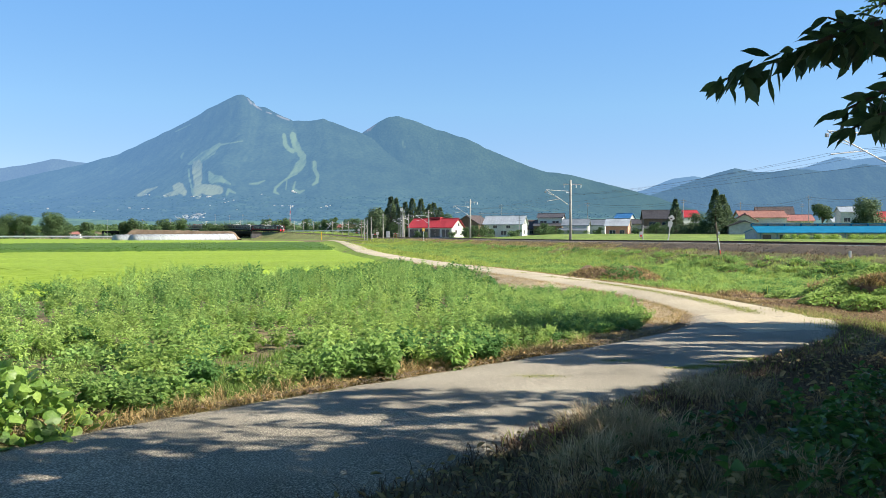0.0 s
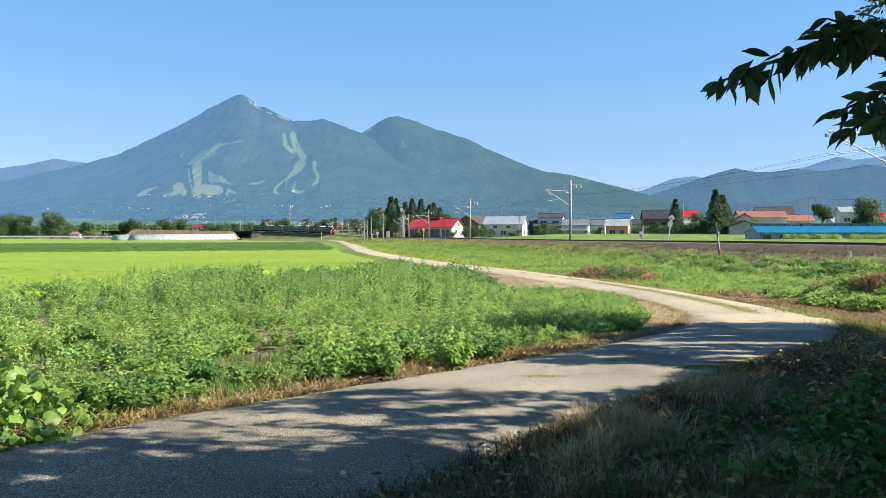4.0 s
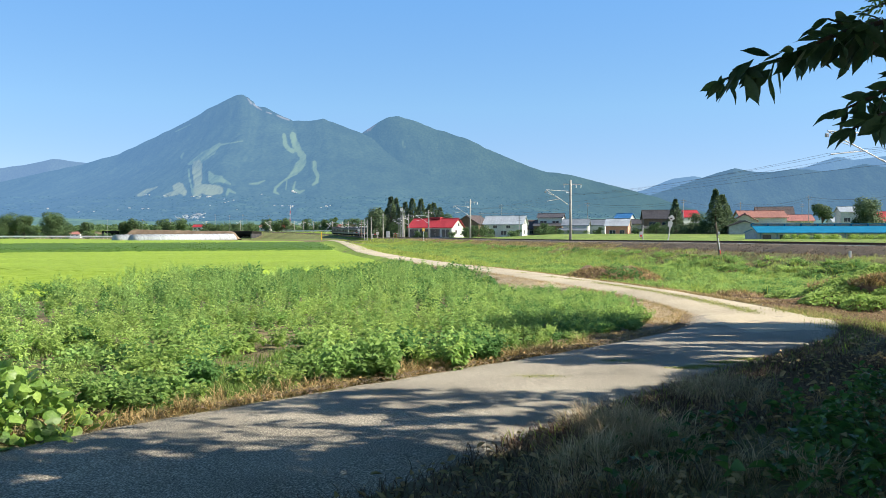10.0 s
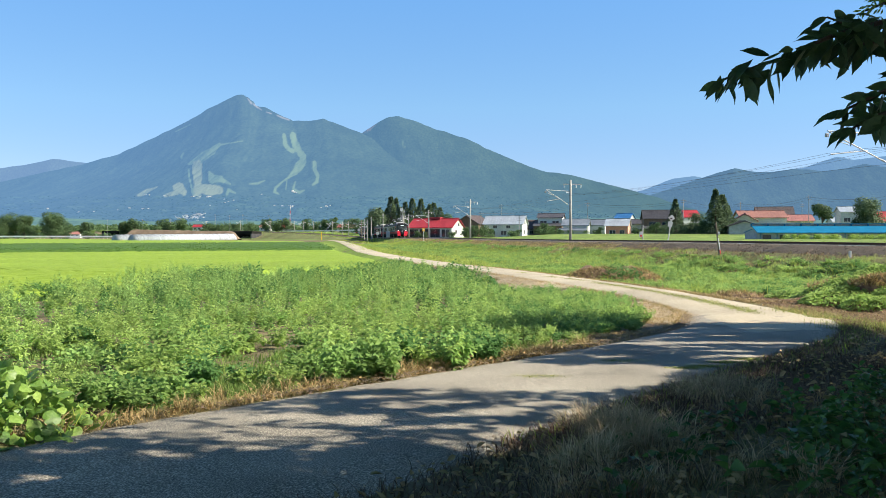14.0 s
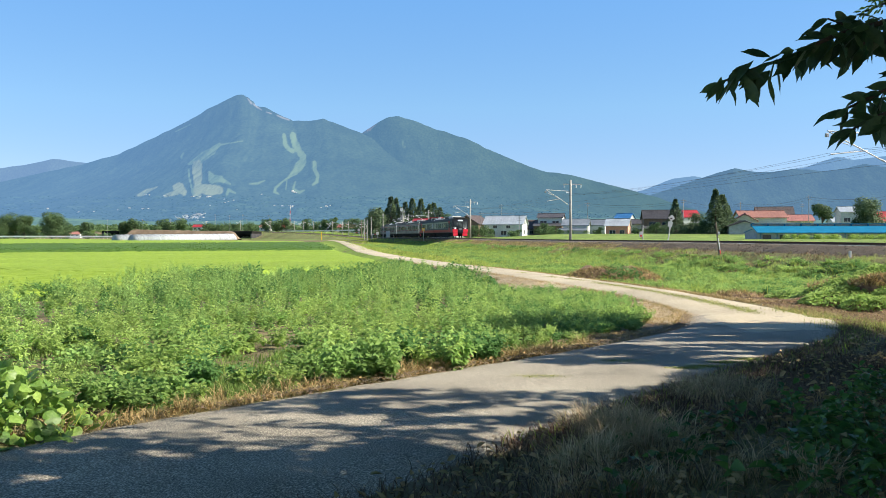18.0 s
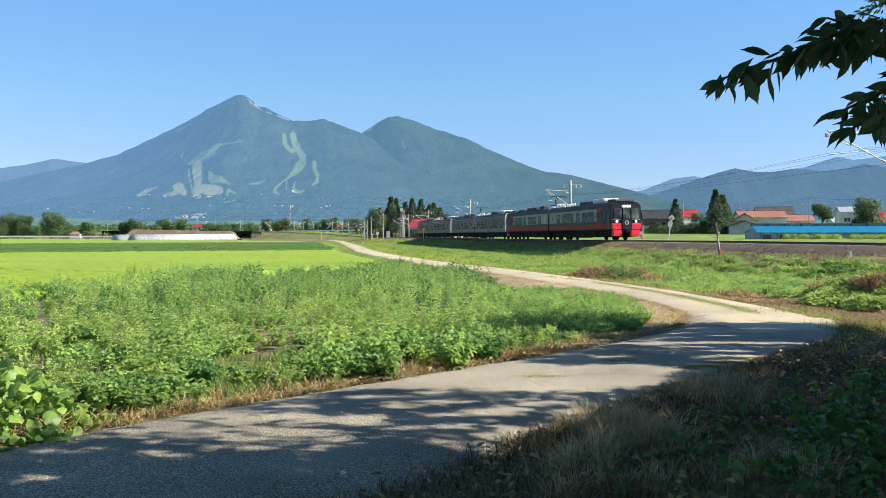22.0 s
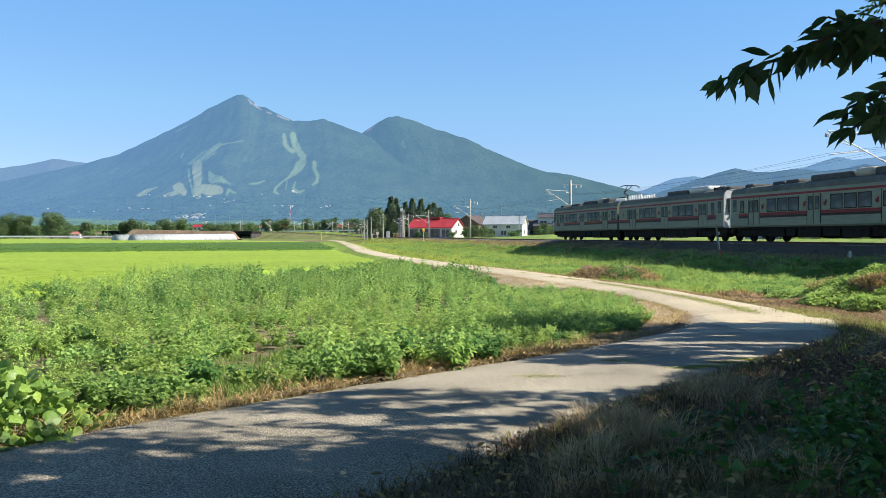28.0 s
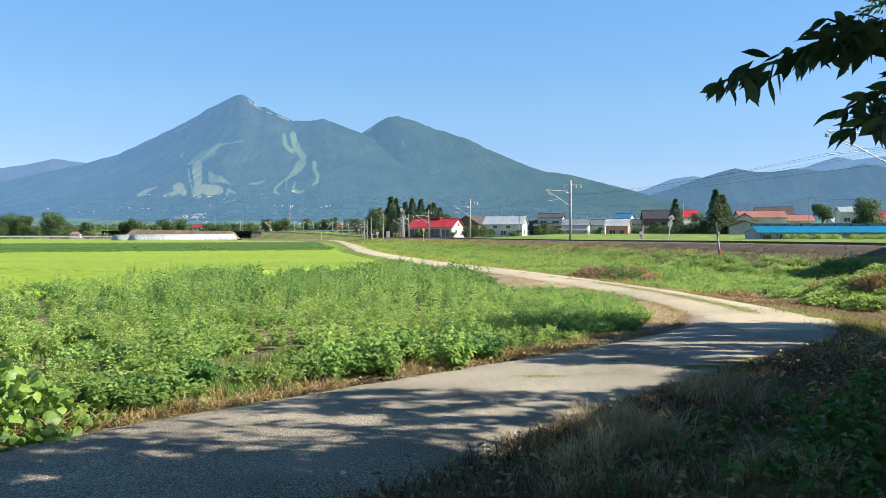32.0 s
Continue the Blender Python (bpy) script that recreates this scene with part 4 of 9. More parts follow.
    for x0, x1, z0 in ((-4.9, -2.5, 0.24), (-2.4, -0.7, 0.30), (-0.6, 1.8, 0.22), (1.9, 3.0, 0.30), (3.1, 5.0, 0.26)):
        bm = bmesh.new()
        box(bm, x0, x1, -1.25, -0.35, z0, 0.82, 0.03)
        part("equipment_box", bm, M["under"], t)
        bm = bmesh.new()
        box(bm, x0 + 0.2, x1 + 0.1, 0.35, 1.25, z0 + 0.05, 0.82, 0.03)
        part("equipment_box", bm, M["under"], t)
    for x0, x1 in ((-5.2, 5.3), (-9.5, -8.6), (8.65, 9.3)):
        for s in (-1, 1):
            bm = bmesh.new()
            box(bm, x0, x1, s * 1.05 - 0.05, s * 1.05 + 0.05, 0.36 if x0 < 0 < x1 else 0.32, 0.84, 0.02)
            part("skirt_panel", bm, M["under"], t)
    bogie(t, -6.9)
    bogie(t, 7.0)
    # roof
    dome = M["white_paint"] if first else M["roof_cream"]
    units = ((-0.8, 2.9, 3.90, M["car_roof"]), (2.95, 6.0, 4.04, dome), (7.6, 8.4, 3.86, M["car_roof"]), (8.5, 9.3, 3.80, M["car_roof"])) if first else (
        (-2.85, 1.1, 3.92, M["car_roof"]), (-4.6, -2.9, 4.04, dome), (-6.1, -4.65, 3.98, M["car_roof"]), (2.4, 3.75, 3.80, M["car_roof"]), (3.9, 5.2, 3.78, M["car_roof"]), (7.6, 8.6, 3.80, M["car_roof"]))
    for x0, x1, zz, mt in units:
        bm = bmesh.new()
        box(bm, x0, x1, -0.95, 0.95, 3.50, zz, 0.26 if zz > 4 else 0.12)
        u = part("air_conditioner" if zz > 3.9 else "roof_vent", bm, mt, t, smooth=zz > 4)
        if zz > 4.0:
            bm = bmesh.new()
            for k in range(3):
                box(bm, x0 + 0.4 + k * 0.4, x0 + 0.65 + k * 0.4, -0.3, 0.3, 4.03, 4.055)
            part("grille", bm, M["under"], u)
    for x in (6.4, 6.9):
        bm = bmesh.new()
        box(bm, x - 0.12, x + 0.12, -0.55, -0.3, 3.56, 3.86, 0.03)
        part("horn", bm, M["under"], t)
    # high-voltage gear at the gangway end
    for i in range(6):
        for s in (-1, 1):
            bm = bmesh.new()
            x = -9.5 + i * (0.52 if first else 0.42)
            top = 4.02 if first else 3.86
            cyl(bm, (x, s * 0.6, 3.52), (x, s * 0.6, top), 0.10, 0.08, 10)
            for k in (0.33, 0.66):
                zz = 3.52 + (top - 3.52) * k
                cyl(bm, (x, s * 0.6, zz - 0.03), (x, s * 0.6, zz + 0.03), 0.13, n=10)
            part("insulator", bm, M["insulator"], t)
    bm = bmesh.new()
    cyl(bm, (-9.5, -0.6, 4.04 if first else 3.9), (-6.7 if first else -7.2, -0.6, 4.04 if first else 3.9), 0.025, n=6)
    part("bus_bar", bm, M["steel"], t)
    if not first:
        bm = bmesh.new()
        for x0, x1, y0, y1 in ((-9.4, -8.0, -0.65, -0.57), (-9.4, -8.0, 0.57, 0.65), (-9.4, -9.3, -0.65, 0.65), (-8.1, -8.0, -0.65, 0.65)):
            box(bm, x0, x1, y0, y1, 3.88, 3.95)
        base = part("pantograph_base", bm, M["under"], t)
        bm = bmesh.new()
        cyl(bm, (-9.0, 0.0, 3.94), (-7.7, 0.0, 4.42), 0.05)
        cyl(bm, (-8.7, 0.18, 3.94), (-7.75, 0.12, 4.30), 0.02)
        part("lower_arm", bm, M["under"], base)
        bm = bmesh.new()
        cyl(bm, (-7.7, 0.0, 4.42), (-9.05, 0.22, 4.95), 0.032)
        cyl(bm, (-7.7, 0.0, 4.42), (-9.05, -0.22, 4.95), 0.032)
        part("upper_arm", bm, M["under"], base)
        bm = bmesh.new()
        for xx in (-9.25, -8.9):
            cyl(bm, (xx, -0.62, 5.0), (xx, 0.62, 5.0), 0.028)
            for s in (-1, 1):
                cyl(bm, (xx, s * 0.62, 5.0), (xx, s * 0.92, 4.84), 0.022)
        cyl(bm, (-9.25, 0, 4.97), (-8.9, 0, 4.97), 0.02)
        part("collector_head", bm, M["under"], base)
    return t


M["roof_cream"] = mat("roof_cream", [(0.34, 0.31, 0.24), (0.45, 0.41, 0.33)], 2, 0.6, large=0.12)
M["roof_plain"] = mat("roof_plain", [(0.10, 0.10, 0.085), (0.15, 0.15, 0.125)], 3, 0.75, 0.1, 20, large=0.15, spec=0.15)
M["door_red"] = mat("door_red", [(0.33, 0.02, 0.022), (0.40, 0.03, 0.03)], 2, 0.5, large=0.08, spec=0.12)
M["door_steel"] = mat("door_steel", [(0.15, 0.16, 0.12), (0.20, 0.21, 0.16)], 2, 0.5, 0.05, 30, metal=0.15, large=0.05)
FRUIT = "dark green and cream train carriage with red waist, black cab"
PLAIN = "stainless steel commuter carriage with red stripes and white cab end"
CARS = []
_a = carriage("train_carriage", FRUIT, "dark", True)
_b = carriage("train_carriage", FRUIT, "dark", False)
_c = carriage("train_carriage", PLAIN, "plain", True)
_d = carriage("train_carriage", PLAIN, "plain", False)
CARS = [_a, _b, _c, _d, copy_thing(_c, pose(0, 0, 0)), copy_thing(_d, pose(0, 0, 0))]

# way of the train's nose along the line by the second
TRAIN_WAY = [(-2, -502.1), (0, -459.7), (1, -438.5), (2, -417.6), (3, -396.9), (5.5, -347.2), (7, -317.1), (9, -275.5), (11, -234.8), (13, -195.0), (14.5, -166.0), (16.5, -127.0),
             (17.5, -107.0), (18.5, -86.6), (19, -76.6), (20, -57.0), (21, -37.7), (22, -18.4), (23, 0.0), (24, 17.8), (25, 35.0), (26.5, 59.6), (28, 83.0), (29, 98.0), (30, 112.6), (31, 126.6), (32, 140.0), (34, 166)]


def train_q(t):
    w = np.array(TRAIN_WAY)
    i = int(np.clip(np.searchsorted(w[:, 0], t) - 1, 1, len(w) - 3))
    p = np.polyfit(w[i - 1:i + 3, 0] - t, w[i - 1:i + 3, 1], 3)
    return float(p[-1])


def car_pose(q_mid, flip):
    fx, fy, _ = line_at(q_mid + 7.0)
    bx, by, _ = line_at(q_mid - 7.0)
    fz, bz = rail_z(q_mid + 7.0), rail_z(q_mid - 7.0)
    d = Vector((fx - bx, fy - by, fz - bz))
    yaw, pitch = math.degrees(math.atan2(d.y, d.x)), -math.degrees(math.asin(d.z / d.length))
    return pose((fx + bx) / 2, (fy + by) / 2, (fz + bz) / 2, 0, -pitch * -1 if not flip else -pitch, yaw + (180 if flip else 0))


def motions():
    times = [i * 0.5 for i in range(65)]
    for k, car in enumerate(CARS):
        walk(car, [(t, car_pose(train_q(t) - 10.0 - 20.0 * k, k % 2 == 1)) for t in times])
    # the twigs stir a little in the air
    for k, b in enumerate(BRANCHES):
        rest = b.matrix_basis.copy()
        walk(b, [(t, rest @ pose(0, 0, 0, 0.25 * math.sin(1.1 * t + k), 0.32 * math.sin(0.9 * t + 1.7 * k) + 0.15 * math.sin(2.3 * t), 0.3 * math.sin(0.7 * t + k)))
                 for t in times])


# ---- foliage ----
def unit(v):
    return v / np.maximum(1e-9, np.linalg.norm(v, axis=-1, keepdims=True))


def leaf_mesh(name, P, D, L, W, material, parent=None, fold=0.25, up=None, fine=False):
    """Folded four-cornered leaves that start at P and point along D."""
    n = len(P)
    D = unit(D)
    if up is None:
        up = np.tile((0.0, 0.0, 1.0), (n, 1)) + RNG.normal(0, 0.5, (n, 3))
    S = unit(np.cross(D, up))
    N = np.cross(S, D)
    L, W = L[:, None], W[:, None]
    if fine:
        f = N * W * fold
        V = np.stack([P, P + D * L * 0.28 + S * W * 0.46 + f, P + D * L * 0.66 + S * W * 0.36 + f * 0.7, P + D * L - N * L * 0.12,
                      P + D * L * 0.66 - S * W * 0.36 + f * 0.7, P + D * L * 0.28 - S * W * 0.46 + f], 1)
        i = np.arange(n)[:, None] * 6
        F = np.concatenate([i + np.array([[0, 1, 2, 3]]), i + np.array([[0, 3, 4, 5]])], 0)
        return arrays(name, V.reshape(-1, 3), F, material, parent)
    V = np.stack([P, P + D * L * 0.42 + S * W * 0.5 + N * W * fold, P + D * L, P + D * L * 0.42 - S * W * 0.5 + N * W * fold], 1)
    F = np.arange(n * 4).reshape(n, 4)
    return arrays(name, V.reshape(-1, 3), F, material, parent)


def blade_mesh(name, P, H, W, lean, material, parent=None, bend=0.5):
    """Grass blades: a strip of two pieces that tapers and bends over."""
    n = len(P)
    a = RNG.uniform(0, 2 * np.pi, n)
    d = np.stack([np.cos(a), np.sin(a), np.zeros(n)], 1)
    s = np.stack([-np.sin(a), np.cos(a), np.zeros(n)], 1)
    ln = (lean * RNG.uniform(0.2, 1.4, n))[:, None]
    H, W = H[:, None], W[:, None]
    z = np.array((0, 0, 1.0))
    M1 = P + z * H * 0.55 + d * H * ln * 0.35
    T = P + z * H * (1 - bend * 0.35 * ln) + d * H * ln * (0.6 + bend)
    V = np.stack([P - s * W / 2, P + s * W / 2, M1 + s * W * 0.4, M1 - s * W * 0.4, T], 1)
    i = np.arange(n)[:, None] * 5
    F = np.concatenate([i + np.array([[0, 1, 2]]), i + np.array([[0, 2, 3]]), i + np.array([[3, 2, 4]])], 0)
    return arrays(name, V.reshape(-1, 3), F, material, parent)


def scatter(n, x0, x1, y0, y1):
    return RNG.uniform(x0, x1, n), RNG.uniform(y0, y1, n)


_PATH = np.vstack([spline(ROAD, 80), spline(TRACK, 200)])


def left_of_road(x, y):
    """Metres from the road's edge on the side of the fields; negative on the road and beyond it."""
    d = np.hypot(x[:, None] - _PATH[:, 0], y[:, None] - _PATH[:, 1])
    j = d.argmin(1)
    T = np.gradient(_PATH[:, :2], axis=0)
    e = np.stack([x, y], 1) - _PATH[j, :2]
    side = T[j, 0] * e[:, 1] - T[j, 1] * e[:, 0]
    v = d.min(1) - _PATH[j, 2] / 2
    return np.where(side > 0, v, -np.abs(v))


def weeds(name, x, y, height, leaves, length, material, label, spread=0.16, lean=0.2, aspect=0.45, fine=False, rise=0.1):
    """Leafy weeds: each a stalk's worth of leaves in tiers."""
    n = len(x)
    z = ground_z(x, y)
    k = leaves
    f = RNG.uniform(0.12, 1.0, (n, k)) ** 0.8
    a = RNG.uniform(0, 2 * np.pi, (n, k))
    tilt = RNG.normal(0, lean, (n, 2))
    r = spread * (1.25 - f) * RNG.uniform(0.3, 1.2, (n, k)) * height[:, None] / 0.6
    P = np.stack([x[:, None] + r * np.cos(a) + tilt[:, :1] * f * height[:, None], y[:, None] + r * np.sin(a) + tilt[:, 1:] * f * height[:, None],
                  z[:, None] + f * height[:, None]], -1).reshape(-1, 3)
    D = np.stack([np.cos(a), np.sin(a), RNG.normal(rise, 0.4, (n, k))], -1).reshape(-1, 3)
    L = (length[:, None] * RNG.uniform(0.6, 1.3, (n, k))).ravel()
    return tagged(leaf_mesh(name, P, D, L, L * aspect, material, fine=fine), label, "weeds", kind="stuff")


BARE = [(-2.35, 10.9, 0.62, 1.0), (-6.0, 11.6, 1.5, 0.9), (-2.35, 12.4, 0.8, 1.3), (-2.3, 9.9, 0.6, 0.9), (-4.3, 10.6, 0.9, 0.7), (-8.2, 18.5, 1.6, 0.8), (-3.3, 15.5, 1.2, 1.0), (-10.5, 22, 1.5, 0.9), (1.5, 19.5, 1.3, 0.8), (-4.2, 12.6, 0.8, 0.7), (-7.0, 28, 1.6, 0.9), (-3.9, 21.0, 1.4, 0.7), (0.6, 24.0, 0.9, 0.6), (-7.5, 15.0, 0.9, 0.5), (-5.0, 24.5, 1.0, 0.6), (1.2, 13.9, 0.9, 0.35)]


def keep_bare(x, y):
    k = np.ones(len(x), bool)
    for cx, cy, rx, ry in BARE:
        k &= ((x - cx) / rx) ** 2 + ((y - cy) / ry) ** 2 > RNG.uniform(0.5, 1.2, len(x))
    return k


def in_field(x, y, verge):
    lr = left_of_road(x, y)
    edge = np.where(y < 26.5, -99, -14.0 + (y - 27) * 0.07)
    far = np.clip(42 + (x + 5.2) * 4.4, 42, 58)
    worn = np.interp(y, [12.6, 15, 17, 20, 23.5, 25, 28, 31, 36, 41, 44], [0.5, 0.5, 0.6, 0.9, 0.7, 0.45, 0.9, 2.0, 1.7, 1.0, 0.8])    # bare ground beside the track's bend
    tri = (y < 12.6) | (lr > worn + 0.15 * np.sin(3 * y))
    return (lr > verge) & (x > -0.56 * y - 1.2) & (x > edge) & (y < far) & (y > 5.5) & tri


def creeper(name, cx, cy, rx, ry, h, n, size, material, label, lift=0.0):
    """A mound of overlapping broad leaves."""
    a, r = RNG.uniform(0, 2 * np.pi, n), np.sqrt(RNG.uniform(0, 1, n))
    x, y = cx + rx * r * np.cos(a), cy + ry * r * np.sin(a)
    dome = np.sqrt(np.clip(1 - r ** 2, 0, 1)) * (0.7 + 0.3 * wave(x, y, 2.3, cx) + 0.25 * wave(x, y, 5.0, cy))
    z = ground_z(x, y) + lift + h * np.clip(dome, 0.05, 1.3) * RNG.uniform(0.55, 1.05, n)
    D = np.stack([np.cos(a) * 0.7 + RNG.normal(0, 0.6, n), np.sin(a) * 0.7 + RNG.normal(0, 0.6, n), RNG.normal(-0.2, 0.35, n)], 1)
    L = size * RNG.uniform(0.6, 1.25, n)
    return tagged(leaf_mesh(name, np.c_[x, y, z], D, L, L * 0.85, material, fold=0.18, fine=True), label, "creeper", kind="stuff")


def bushes(name, x, y, height, radius, stems, per, length, material, label, aspect=0.5, fine=True, rise=0.25, upright=0.0):
    """Many-stemmed leafy weeds: stems lean out of one root, and leaves stand off them in turn, larger below."""
    n = len(x)
    g = ground_z(x, y)
    a = RNG.uniform(0, 2 * np.pi, (n, stems))
    r = np.sqrt(RNG.uniform(0.02, 1, (n, stems))) * (1 - upright * 0.6)
    top = height[:, None] * (1 - 0.42 * r ** 2) * RNG.uniform(0.72, 1.08, (n, stems))
    tx, ty = radius[:, None] * r * np.cos(a), radius[:, None] * r * np.sin(a)
    f = (np.arange(per)[None, None] + RNG.uniform(0, 1, (n, stems, per))) / per
    f = 0.10 + 0.90 * f ** 0.8
    turn = RNG.uniform(0, 6.3, (n, stems, 1)) + np.arange(per)[None, None] * 2.4 + RNG.normal(0, 0.3, f.shape)
    bow = f ** 1.25
    P = np.stack([x[:, None, None] + tx[..., None] * bow, y[:, None, None] + ty[..., None] * bow, g[:, None, None] + top[..., None] * f ** 0.9], -1).reshape(-1, 3)
    D = np.stack([np.cos(turn) + 0.5 * np.cos(a)[..., None], np.sin(turn) + 0.5 * np.sin(a)[..., None], RNG.normal(rise, 0.45, f.shape) + upright * f - 0.5 * (1 - f)], -1).reshape(-1, 3)
    up = np.array((0.15, 0.0, 0.8)) + RNG.normal(0, 0.38, P.shape)
    L = (length[:, None, None] * RNG.uniform(0.7, 1.25, f.shape) * (1.2 - 0.55 * f)).ravel()
    return tagged(leaf_mesh(name, P, D, L, L * aspect, material, up=up, fine=fine), label, "weeds", kind="stuff")


def spaced(n, gap, x0, x1, y0, y1, tries=30000):
    """Places in a box that keep apart by about gap."""
    cell, out = {}, []
    for _ in range(tries):
        p = (RNG.uniform(x0, x1), RNG.uniform(y0, y1))
        d = gap * RNG.uniform(0.7, 1.1)
        i, j = int(p[0] // gap), int(p[1] // gap)
        if all((p[0] - q[0]) ** 2 + (p[1] - q[1]) ** 2 > d * d for k in range(i - 1, i + 2) for m in range(j - 1, j + 2) for q in cell.get((k, m), ())):
            cell.setdefault((i, j), []).append(p)
            out.append(p)
            if len(out) >= n:
                break
    o = np.array(out)
    return o[:, 0], o[:, 1]


def build_weeds():
    kinds = (("leaf", "bushy knee-high green field weeds", 0.5), ("leaf_light", "pale green leafy field weeds with bright tips", 0.40), ("leaf_deep", "deep green bushy field weeds", 0.55))

    def sort(x, y, s, seed, pale=0.0):
        v = 0.8 * wave(x, y, s * 1.6, seed) - pale + RNG.normal(0, 0.22, len(x))
        return np.where(v < -0.1, 1, np.where(v < 0.35, 0, 2))
    # near growth
    x, y = spaced(4000, 0.50, -12, 6, 6, 19)
    k = in_field(x, y, 0.28) & keep_bare(x, y)
    x, y = x[k], y[k]
    lr = left_of_road(x, y)
    lump = wave(x, y, 1.05, 1.0) + 0.6 * wave(x, y, 2.3, 6.0)
    tall = (0.34 + 0.20 * lump + 0.34 * RNG.uniform(0, 1, len(x)) ** 1.6) * (0.5 + 0.5 * smooth01(lr / 1.0)) * (1 - 0.45 * smooth01((x - 0.05 * y) / 1.0))
    pick = sort(x, y, 0.55, 4.0, 0.28)
    for i, (m, lb, asp) in enumerate(kinds):
        g = (pick == i) & (tall > 0.13)
        h = np.clip(tall[g], 0.14, 0.80)
        bushes("weed_growth", x[g], y[g], h, 0.08 + 0.42 * h, 13, 15, 0.060 + 0.040 * h, M[m], lb, asp)
    # growth farther back, taller and spired towards the rice
    x, y = spaced(4000, 0.70, -17, 7, 18.5, 59)
    k = in_field(x, y, 0.4) & keep_bare(x, y)
    x, y = x[k], y[k]
    back = smooth01((y - 24) / 10)
    lump = wave(x, y, 0.62, 2.0) + 0.6 * wave(x, y, 1.4, 5.0)
    tall = 0.36 + 0.36 * lump + 0.52 * RNG.uniform(0, 1, len(x)) ** 1.7 + 0.14 * back
    tall *= (0.4 + 0.6 * smooth01(left_of_road(x, y) / 2.5)) * np.where(x < -0.35 * y, 0.85, 1) * (1 - 0.52 * smooth01((x - 0.035 * y) / 1.1))
    pick = sort(x, y, 0.33, 9.0)
    for i, (m, lb, asp) in enumerate(kinds):
        g = (pick == i) & (tall > 0.15)
        h = np.clip(tall[g], 0.16, 1.12)
        bushes("weed_growth", x[g], y[g], h, 0.08 + 0.40 * h, 14, 14, 0.062 + 0.0015 * y[g], M[m], lb, asp, False, 0.3, 0.3)
    # low dense growth in the corner beside the bend
    x, y = spaced(1500, 0.34, 0, 6, 13.2, 33)
    k = in_field(x, y, 0.45) & (x > 0.03 * y) & (wave(x, y, 1.3, 3.0) + RNG.normal(0, 0.3, len(x)) > -0.75)
    x, y = x[k], y[k]
    v = wave(x, y, 0.8, 6.0) + RNG.normal(0, 0.3, len(x))
    for g, (m, lb, asp) in zip(((v > -0.5) & (v < 0.05), v >= 0.05, v <= -0.5), kinds):
        h = RNG.uniform(0.2, 0.46, g.sum()) * (0.55 + 0.45 * smooth01(left_of_road(x[g], y[g]) / 1.6))
        bushes("corner_growth", x[g], y[g], h, 0.12 + 0.40 * h, 9, 12, np.full(g.sum(), 0.075), M[m], lb, 0.42, False, 0.35, 0.3)
    # low ground cover between the plants, in the deep leaf colour to shade the gaps
    x, y = scatter(3000, -15, 6, 6.5, 42)
    k = in_field(x, y, 0.15)
    x, y = x[k], y[k]
    weeds("low_weeds", x, y, RNG.uniform(0.05, 0.2, len(x)), 8, 0.05 + 0.0012 * y, M["leaf_deep"], "low creeping green ground cover between the weeds", 0.5, aspect=0.5)
    # spires that stand over the rest
    x, y = spaced(420, 0.7, -15, 3, 15, 57)
    k = in_field(x, y, 1.2) & (x > -0.36 * y) & (x < 0.03 * y)
    x, y = x[k], y[k]
    h = RNG.uniform(0.7, 1.15, len(x))
    bushes("tall_weeds", x, y, h, 0.08 + 0.16 * h, 5, 26, 0.055 + 0.0013 * y, M["leaf"], "tall upright green weeds above the field growth", 0.36, False, 0.5, 0.6)
    # rounder clumps close to the road
    rng = np.random.default_rng(17)
    for i in range(46):
        cy = rng.uniform(7.4, 15.5)
        cx = rng.uniform(-0.52 * cy, 2.5)
        if in_field(np.array([cx]), np.array([cy]), 0.35)[0] and keep_bare(np.array([cx]), np.array([cy]))[0]:
            r = rng.uniform(0.22, 0.48)
            creeper("weed_clump", cx, cy, r * 1.2, r, rng.uniform(0.32, 0.55), int(420 * r + 120), 0.072, M[("leaf_deep", "leaf", "leaf_light")[i % 3]], "bushy broad-leaved weed clump in the field")
    # dark bushes near the track
    for cx, cy, r, h in ((-4.3, 46.0, 1.1, 1.15), (-3.2, 49.5, 1.0, 1.1), (-0.7, 43.5, 1.1, 1.0), (0.2, 42.0, 0.9, 0.9), (-2.0, 46.5, 0.9, 0.95), (1.4, 36.5, 0.6, 0.5),
                         (-6.5, 40.0, 0.8, 1.1), (-8.5, 39.5, 0.7, 1.1), (-10.0, 38.5, 0.8, 1.1), (-5.4, 39.0, 0.7, 1.05), (-0.5, 33.0, 0.8, 0.9), (-7.2, 33.0, 0.6, 0.9), (-3.6, 36.0, 0.7, 1.0)):
        creeper("weed_clump", cx, cy, r * 1.2, r, h, 520, 0.13, M["leaf_deep"], "dark green bushy weed clump near the gravel track")
    # horsetails in the gaps near the road
    x, y = spaced(420, 0.26, -8, 4, 7.2, 15)
    k = in_field(x, y, 0.15) & ((wave(x, y, 0.9, 7.0) > 0.25) | ~keep_bare(x, y)) & (RNG.uniform(size=len(x)) < 0.8)
    x, y = x[k], y[k]
    n, b = len(x), 240
    spot = RNG.uniform(0.09, 0.17, (n, 1))
    X = (x[:, None] + RNG.normal(0, 1, (n, b)) * spot).ravel()
    Y = (y[:, None] + RNG.normal(0, 1, (n, b)) * spot).ravel()
    H = (RNG.uniform(0.07, 0.17, (n, 1)) * RNG.uniform(0.5, 1.15, (n, b))).ravel()
    P = np.stack([X, Y, ground_z(X, Y)], 1)
